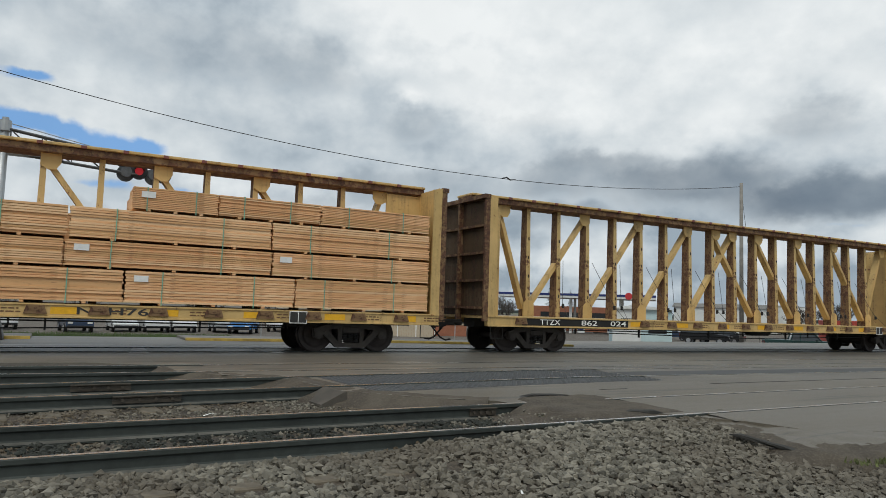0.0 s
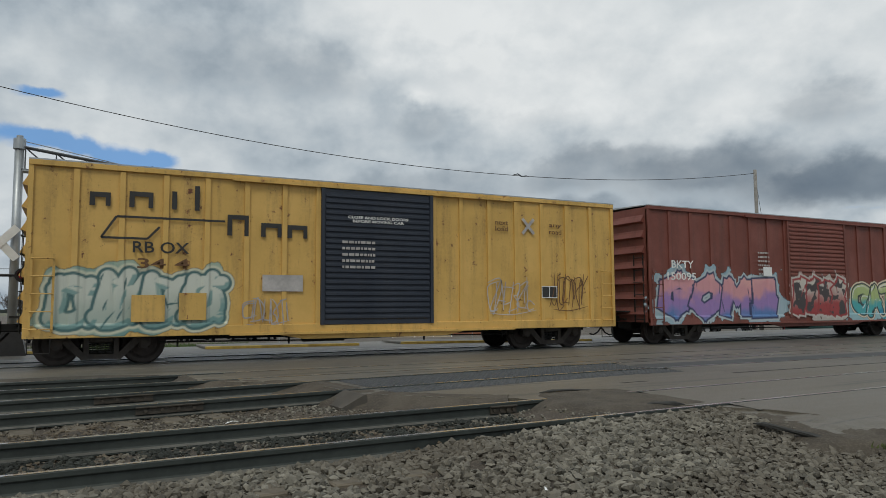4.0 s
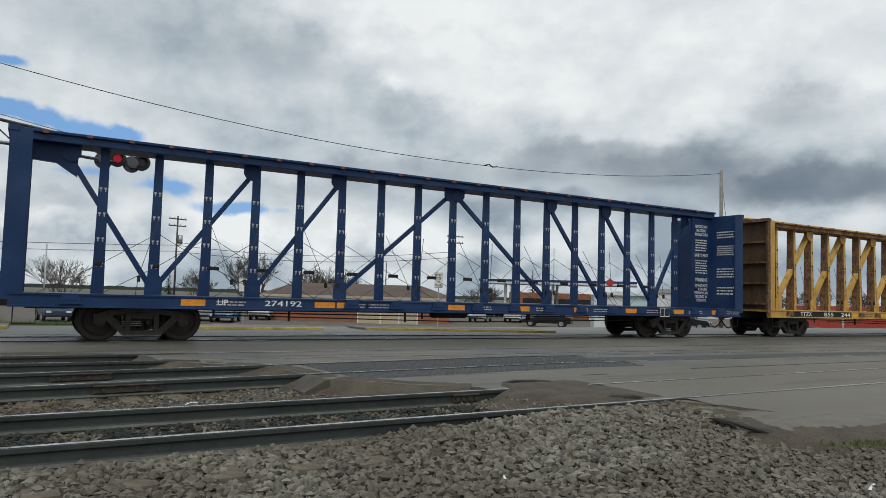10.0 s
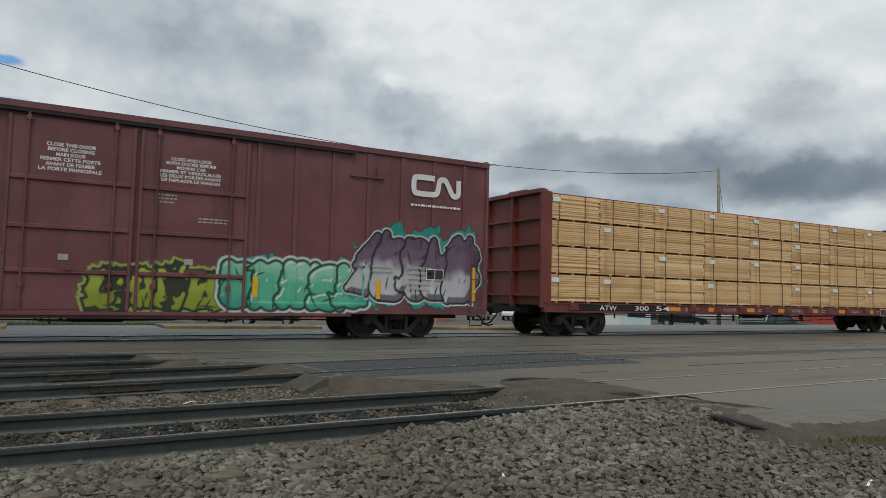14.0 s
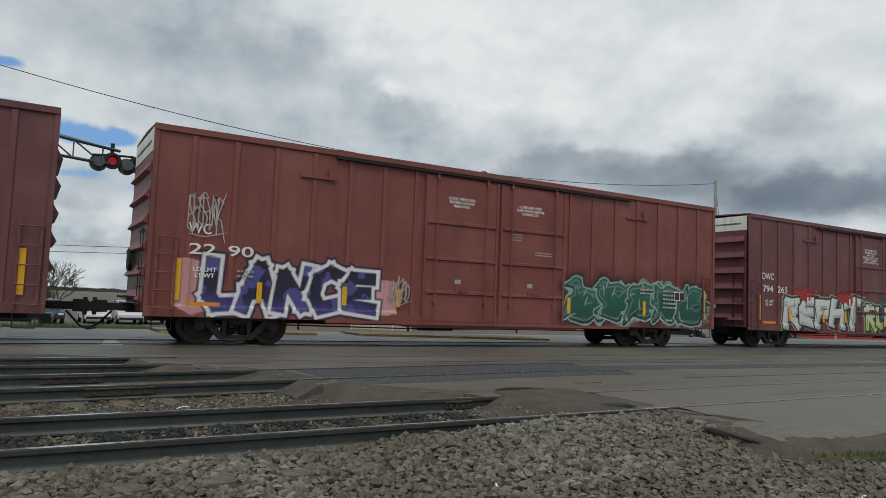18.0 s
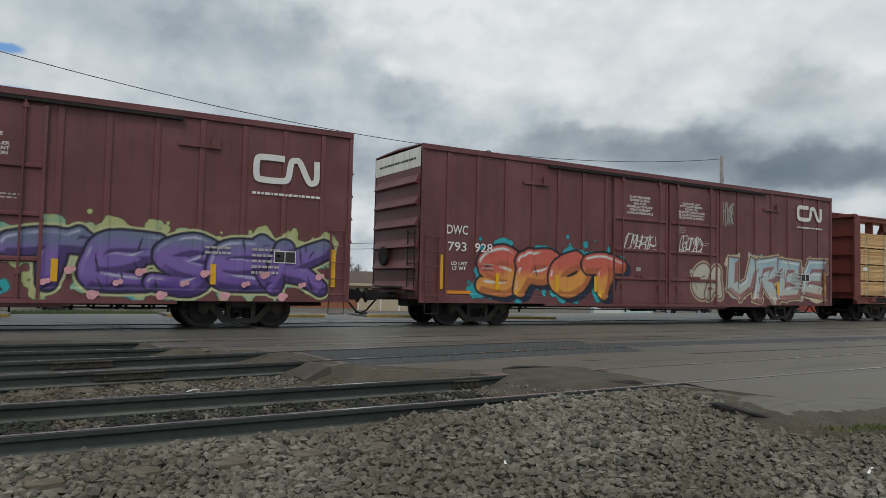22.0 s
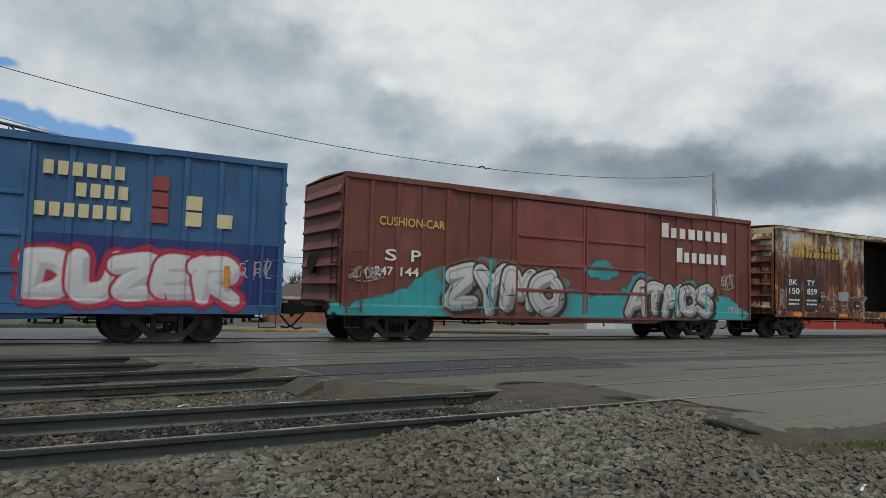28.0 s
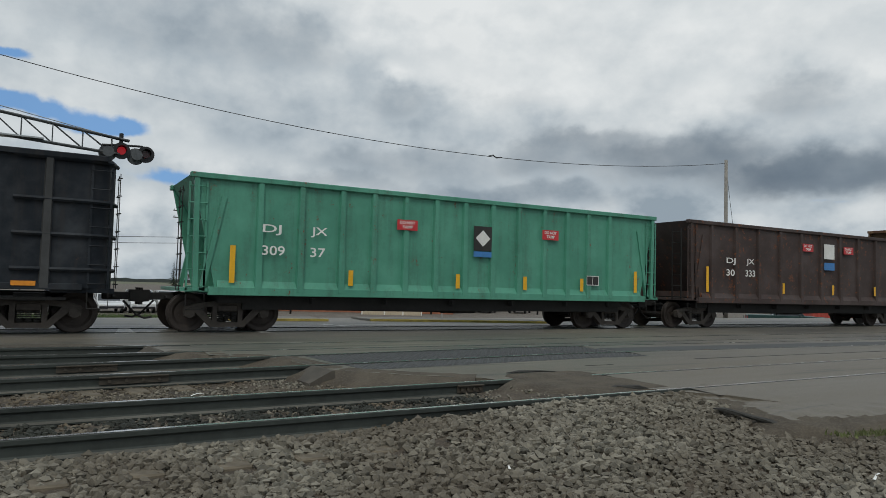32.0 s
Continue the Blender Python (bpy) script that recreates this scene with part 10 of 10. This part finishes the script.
    for a in (48, -48):
        b = part("crossbuck_blade", Geo().box(-0.6, 0.6, -0.16, -0.14, -0.11, 0.11), "white", sg, "white crossbuck blade with black letters")
        b.matrix_basis = pose(-0.35, -0.02 - 0.02 * (a < 0), 3.15, 0, a, 0)
    for x in (-0.66, 0.22):
        lamp = part("signal_lamp", Geo().cyl((x, -0.14, 2.25), (x, -0.20, 2.25), 0.2, 20), "blackmetal", sg)
        part("lamp_lens", Geo().cyl((x, -0.20, 2.25), (x, -0.23, 2.25), 0.095, 14), "redlamp" if x > 0 else "lens", lamp)
        part("lamp_visor", Geo().loft([[(x + 0.13 * math.cos(a), y, 2.25 + 0.13 * math.sin(a)) for a in [math.pi * i / 8 for i in range(9)]] for y in (-0.2, -0.42)], False, False), "blackmetal", lamp)
    part("lamp_crossarm", Geo().tube([(-0.7, -0.1, 2.25), (0.3, -0.1, 2.25)], 0.04, 8), "blackmetal", sg)


def utility_pole(m, h, label, arms=1, transformer=False, r=0.13, wood="darkpole"):
    p = thing("utility_pole", label, "utility pole", m, "utility poles")
    part("pole", Geo().tube([(0, 0, 0), (0, 0, h)], r, 10, r * 0.7), wood, p, "", True)
    for k in range(arms):
        z = h - 0.35 - 0.8 * k
        part("crossarm", Geo().box(-1.1, 1.1, -0.06, 0.06, z - 0.06, z + 0.06), wood, p)
        for x in (-1.0, -0.4, 0.4, 1.0):
            part("insulator", shared("insulator", lambda: Geo().cyl((0, 0, 0.06), (0, 0, 0.2), 0.045, 8), "galv"), None, p).location = (x, 0, z)
    if transformer:
        part("transformer", Geo().cyl((0.42, 0, h - 3.2), (0.42, 0, h - 2.2), 0.28, 14), "galv", p, "grey transformer can", True)
        part("lamp_arm", Geo().tube([(0, 0, h - 3.4), (1.2, 0, h - 3.1), (2.2, 0, h - 3.2)], 0.04, 6), "galv", p)


def cable(name, a, b, sag, label, r=0.02, n=24, kink=None):
    a, b = Vector(a), Vector(b)
    pts = []
    for k in range(n + 1):
        t = k / n
        p = a.lerp(b, t) - Vector((0, 0, sag * 4 * t * (1 - t)))
        pts.append(p)
    g = Geo().tube(pts, r, 5)
    if kink:
        p = a.lerp(b, kink) - Vector((0, 0, sag * 4 * kink * (1 - kink)))
        g.tube([p - Vector((0.25, 0, 0)), p + Vector((0, 0, 0.10)), p + Vector((0.25, 0, 0))], r * 1.8, 5)
    tagged(put(name, g, "wire"), label, "cable", "overhead cables")


def sign_board(m, name, label, w, h, z, rows, post=True):
    s = thing(name, label, "sign", m)
    part("board", Geo().box(-w / 2, w / 2, -0.02, 0.0, z, z + h, 0.004), "white", s)
    part("border", Geo().box(-w / 2 + 0.02, w / 2 - 0.02, -0.024, -0.021, z + 0.02, z + 0.04).box(-w / 2 + 0.02, w / 2 - 0.02, -0.024, -0.021, z + h - 0.04, z + h - 0.02), "btext", s)
    if rows:
        lines(s, rows, -w * 0.42, w * 0.42, z + 0.06, z + h - 0.06, -0.026, "btext", "sign_text")
    if post:
        part("post", Geo().box(-0.03, 0.03, 0.002, 0.05, 0, z + h), "galv", s)
    return s


def low_building(m, label, x0, x1, depth, h, roofh, wall, openings, band=None):
    """A low shop building with a hipped roof, door and windows with frames."""
    b = thing("shop_building", label, "building", m)
    part("wall", Geo().box(x0, x1, 0, depth, 0, h), wall, b)
    e = 0.6
    part("roof", Geo().add([(x0 - e, -e, h), (x1 + e, -e, h), (x1 + e, depth + e, h), (x0 - e, depth + e, h), (x0 + 2.2, depth / 2, h + roofh), (x1 - 2.2, depth / 2, h + roofh)], [(0, 1, 5, 4), (1, 2, 5), (2, 3, 4, 5), (3, 0, 4), (0, 3, 2, 1)]), "roof", b)
    part("fascia", Geo().box(x0 - e, x1 + e, -e - 0.03, -e, h - 0.2, h + 0.02), "tan", b)
    if band:
        part("band", Geo().box(x0 - 0.02, x1 + 0.02, -0.06, -0.01, h * 0.45, h * 0.98), band, b)
    for x, w, z, hh in openings:
        win = part("window", Geo().box(x, x + w, -0.10, -0.065, z, z + hh), "glass", b)
        part("window_frame", Geo().box(x - 0.08, x, -0.13, -0.05, z - 0.08, z + hh + 0.08).box(x + w, x + w + 0.08, -0.13, -0.05, z - 0.08, z + hh + 0.08).box(x, x + w, -0.13, -0.05, z - 0.08, z).box(x, x + w, -0.13, -0.05, z + hh, z + hh + 0.08), "white", win)
    return b


def filling_station():
    st = thing("filling_station", "filling station canopy with blue and white fascia", "filling station", place(39.4, 92, LOT_Z, -6))
    W = 9.6
    part("canopy", Geo().box(-W, W, -4, 4, 4.35, 4.9), "whitewall", st)
    part("fascia_stripe", Geo().box(-W - 0.03, W + 0.03, -4.04, -4.0, 4.62, 4.88).box(-W - 0.04, -W, -4, 4, 4.62, 4.88), "canopyblue", st, "dark blue fascia stripe")
    part("round_logo", Geo().cyl((6.5, -4.08, 4.72), (6.5, -4.04, 4.72), 0.42, 20), "redsign", st)
    for x in (-6.5, -0.5, 5.5):
        for y in (-2.4, 2.4):
            part("column", shared("canopy_column", lambda: Geo().box(-0.16, 0.16, -0.16, 0.16, 0, 4.35, 0.02), "whitewall"), None, st).location = (x, y, 0)
    for x in (-7.5, -5.3, -1.5, 0.8, 4.4, 6.6):
        pu = part("fuel_pump", shared("fuel_pump", lambda: Geo().box(-0.42, 0.42, -0.3, 0.3, 0.1, 1.75, 0.04), "whitewall"), None, st)
        pu.location = (x, -2.4, 0)
        part("pump_panel", shared("pump_panel", lambda: Geo().box(-0.34, 0.34, -0.32, -0.30, 0.5, 1.1), "canopyblue"), None, pu)
    part("shop", Geo().box(-8, 8, 9, 16, 0, 3.4), "brick", st)
    part("shop_window", Geo().box(-6, 6, 8.9, 8.98, 0.8, 2.6), "glass", st)


def kiosk():
    k = thing("coffee_kiosk", "small pale teal drive-up kiosk with white front", "kiosk", place(44.4, 50, LOT_Z + 0.02, 8))
    part("wall", Geo().box(-1.95, 1.95, 0, 2.6, 0, 2.9), "teal", k)
    part("front_panel", Geo().box(-1.97, -0.1, -0.05, -0.003, 0.0, 2.9), "whitewall", k)
    part("roof", Geo().add([(-2.1, -0.25, 2.9), (2.1, -0.25, 2.9), (2.1, 2.8, 2.9), (-2.1, 2.8, 2.9), (-0.5, -0.25, 3.2), (-0.5, 2.8, 3.2)], [(0, 1, 4), (1, 2, 5, 4), (3, 0, 4, 5), (2, 3, 5), (0, 3, 2, 1)]), "whitewall", k)
    part("window", Geo().box(0.4, 1.6, -0.03, 0.0, 1.3, 2.2), "glass", k)
    bars(k, -1.4, -0.5, 1.7, 2.3, -0.056, 5, "btext", "wall_print", 3)


build_far_ground()
signal_cantilever()
utility_pole(place(51.5, 45, -0.5, 10), 9.7, "tall weathered wooden utility pole", 0, wood="pole")
wire_z = lambda x: 9.05 - 0.1266 * (x + 2.15) + 0.004283 * (x + 2.15) * (x - 6.57) if x < 18.7 else 7.493 + 0.0201 * (x - 18.7) + 0.004283 * (x - 18.7) ** 2
wire = Geo().tube([(x, 28.0, wire_z(x) - 0.012 * max(0.0, 18.0 - x)) for x in [-30 + 65.07 * k / 60 for k in range(61)]], 0.015, 5)
tagged(put("overhead_cable", wire, "wire"), "thin black cable spanning to a wooden pole", "cable", "overhead cables")
tagged(put("cable_splice", Geo().tube([(18.35, 28, 7.50), (18.6, 28, 7.58), (18.8, 28, 7.47), (19.1, 28, 7.52)], 0.03, 6), "wire"), "small kinked splice clamped on the overhead cable", "splice")
cable("guy_wire", (35.2, 28, 8.8), (39.5, 30, -0.6), 0.0, "guy wire of the wooden pole", 0.012, 2)
utility_pole(place(9.4, 88, LOT_Z, 30), 11.0, "wooden pole with transformer beyond the parking lot", 2, True)
utility_pole(place(31.0, 90, LOT_Z, 20), 10.5, "distant wooden pole with crossarms", 2, False)
utility_pole(place(25.5, 110, LOT_Z, 10), 7.5, "thin dark pole far beyond the shop", 0, False, 0.1)
utility_pole(place(0.8, 70, LOT_Z, 0), 6.1, "grey steel light pole in the lot", 0, False, 0.09, "galv")
utility_pole(place(-1.0, 120, LOT_Z, 0), 8.0, "distant wooden pole with crossarm", 1, False)
for dz in (0.0, 0.7):
    cable("street_cable", (-40, 82, 4.7 + dz), (14.4, 87, 5.6 + dz), 0.5, "sagging street cable between far poles", 0.03)
    cable("street_cable", (14.4, 87, 5.6 + dz), (46, 77, 6.2 + dz), 0.9, "sagging street cable between far poles", 0.03)
for k, az in enumerate((14.5, 15.35)):
    s = sign_board(place(az, 44, -0.9), "lane_sign", "white lane sign with black arrow", 0.60, 0.84, 2.05, None, k == 0)
    part("arrow", Geo().bar((0.1, 2.2), (0.1, 2.5), 0.09, -0.03, -0.025).bar((0.1, 2.5), (-0.1 if k == 0 else 0.1, 2.68), 0.09, -0.03, -0.025).prism([(-0.22 if k == 0 else 0.0, 2.62), (0.02 if k == 0 else 0.22, 2.66), (-0.08 if k == 0 else 0.1, 2.8)], -0.03, -0.025), "btext", s)
sign_board(place(29.77, 45, -0.9), "track_sign", "white sign about not stopping on the tracks", 0.56, 0.98, 2.65, ["DO NOT", "STOP", "ON", "TRACKS"])
low_building(place(23.0, 66, LOT_Z, 0), "low brown-roofed brick shop with tan boarding", -7.9, 8.9, 10, 2.3, 1.2, "brick", [(-5.4, 1.6, 1.1, 0.9), (-2.6, 1.6, 1.1, 0.9), (4.6, 1.4, 1.1, 0.9)], "tan")
fence = thing("board_fence", "tan vertical board fence screen beside the shop", "fence", place(25.2, 62, LOT_Z, 0))
for k in range(35):
    part("board", shared("fence_board", lambda: Geo().box(0, 0.138, 0, 0.025, 0, 1.05), "tan"), None, fence).location = (-2.0 + k * 0.145, 0, 0)
for x in (-2.05, -0.1, 1.5, 3.1):
    part("post", shared("fence_post", lambda: Geo().box(0, 0.1, -0.05, 0.08, 0, 1.2), "white"), None, fence).location = (x, 0, 0)
filling_station()
kiosk()
hall = thing("warehouse", "long white metal warehouse far beyond the lot", "building", place(49.8, 130, LOT_Z, 0))
part("wall", Geo().box(-7, 8, 0, 14, 0, 4.2), "whitewall", hall)
part("roof", Geo().add([(-7.3, -0.3, 4.2), (8.3, -0.3, 4.2), (8.3, 14, 4.2), (-7.3, 14, 4.2), (-7.3, 7, 5.0), (8.3, 7, 5.0)], [(0, 1, 5, 4), (2, 3, 4, 5), (1, 2, 5), (3, 0, 4), (0, 3, 2, 1)]), "concrete", hall)
tanks = thing("storage_tank", "round white storage tank beside the warehouse", "tank", place(54.6, 140, LOT_Z, 0))
part("shell", Geo().cyl((0, 0, 0), (0, 0, 4.6), 4.0, 32), "whitewall", tanks)
part("lid", Geo().loft([[(4.0 * math.cos(a), 4.0 * math.sin(a), 4.6) for a in [6.283 * k / 32 for k in range(32)]], [(0.3 * math.cos(a), 0.3 * math.sin(a), 5.2) for a in [6.283 * k / 32 for k in range(32)]]]), "concrete", tanks)
box = thing("freight_container", "rust red corrugated container standing in the yard", "container", place(61.5, 66, LOT_Z, 25))
part("shell", Geo().box(-5.2, 5.2, 0, 2.4, 0.1, 2.6, 0.02), "container", box)
for k in range(34):
    part("corrugation", shared("corrugation", lambda: Geo().loft([[(0, 0, z), (0.06, -0.035, z), (0.16, -0.035, z), (0.22, 0, z)] for z in (0.2, 2.5)]), "container"), None, box).location = (-5.1 + k * 0.3, 0, 0)
part("pale_stripe", Geo().box(-2.6, -2.45, -0.05, -0.04, 0.15, 2.5), "roadwhite", box)
for az, d, mat, kind, label in ((-3.2, 62, "carwhite", "pickup", "white pickup truck parked in the lot"), (1.5, 58, "carnavy", "suv", "dark blue car parked in the lot"), (-6.2, 58, "carsilver", "saloon", "silver car parked in the lot"), (4.55, 60, "carwhite", "saloon", "white car parked behind the hedge"),
                                (6.7, 60, "carwhite", "van", "white van parked behind the hedge"), (8.6, 61, "carwhite", "suv", "white car parked behind the hedge"), (11.6, 62, "carsilver", "suv", "silver car parked in the lot"),
                                (13.2, 60, "carblue", "saloon", "bright blue car parked in the lot"), (16.0, 66, "carwhite", "suv", "white car parked by the shop"), (36.0, 76, "carwhite", "suv", "white car at the filling station"), (33.2, 74, "carsilver", "saloon", "silver car at the filling station"), (-10.5, 60, "carwhite", "suv", "white car parked in the lot")):
    motor_car(place(az, d, LOT_Z, 8 if az < 12 else -10), mat, label, "car", kind)
motor_car(place(49.0, 72, LOT_Z, 80), "carblack", "black car parked by the kiosk", "car", "suv")
motor_car(place(46.6, 80, LOT_Z, 70), "carnavy", "dark car parked by the kiosk", "car", "saloon")
jeep = motor_car(place(55.6, 58, LOT_Z - 0.05, 98), "jeep", "old dark green utility truck in the yard", "utility_truck", "pickup", "")
MOVING_CAR = motor_car(place(50.0, 74, LOT_Z, -90), "carblack", "black car driving along the lot", "car", "saloon", "")
for az, d, h, s in ((14.9, 74, 9.0, 1), (19.8, 78, 7.4, 2), (1.8, 84, 7.6, 3), (-3.0, 90, 6.6, 4), (33.2, 84, 5.6, 5), (57.5, 110, 6.5, 6), (60.5, 105, 6.0, 7), (55.2, 118, 6.0, 8), (21.6, 76, 7.0, 9), (11.0, 110, 7.0, 10)):
    bare_tree(place(az, d, LOT_Z), h, "leafless street tree with fine twigs", s)
fir_tree(place(37.3, 120, LOT_Z), 7.4, 3), fir_tree(place(38.9, 128, LOT_Z), 6.6, 4), fir_tree(place(9.0, 140, LOT_Z), 6.0, 5)
grass_strip("hedge_grass", "rough green grass and low hedge in front of the parked cars", 15000, lambda r: (lambda a, d: (d * math.sin(a), d * math.cos(a), LOT_Z))(radians(r.uniform(-9, 12.2)), r.uniform(46, 51)), 0.12, 0.42, "hedge", 8)
grass_strip("verge_grass", "sparse bright grass at the edge of the road", 1500, lambda r: (lambda x: (x, 4.33 - 0.24 * (x - 7.3) + r.gauss(0, 0.06) - 0.20, -0.15))(6.9 + 3.5 * r.random() ** 0.7), 0.02, 0.06, "grass", 9)
grass_strip("rail_weeds", "small weeds between the rails", 900, lambda r: (r.uniform(5.35, 6.1), r.gauss(7.15, 0.10), -0.10), 0.02, 0.06, "grass", 10)


# ---------------------------------------------------------------- motion
def motions():
    """The train rolls past from right to left, its wheels turn while they pass the crossing, a black car drives by."""
    keys = [0, 4, 8, 12, 16, 20, 24, 28, 32]
    for car, mid in CARS:
        walk(car, [(t, pose(mid - run(t), TRACK_Y, 0)) for t in keys])
    where = {car.name: mid for car, mid in CARS}
    for wheels, car, x in WHEELSETS:
        at = where[car.name] + x
        seen = [k for k in range(0, 961) if -4.0 < at - run(k / 30) < 46.0]
        base = wheels.location.copy()
        if len(seen) < 2:
            continue
        turn = lambda k: math.degrees((at - run(k / 30)) / 0.457)
        rows = [(k / 30, pose(*base, 0, turn(k) % 360, 0)) for k in seen]
        if seen[0] > 0:
            rows.insert(0, (0.0, rows[0][1]))
        if seen[-1] < 960:
            rows.append((32.0, rows[-1][1]))
        walk(wheels, rows)
    path = ((0, 50.0, 74), (8.5, 44.5, 70), (10, 38.5, 66), (11, 33.0, 62), (12, 28.3, 56), (13, 21.6, 55), (13.5, 19.0, 54), (15.5, 10.2, 53), (16, 8.2, 53), (17, 4.0, 52), (19, -4.0, 52), (32, -14.0, 54))
    walk(MOVING_CAR, [(t, place(az, d, LOT_Z, -90 - 8)) for t, az, d in path])


motions()
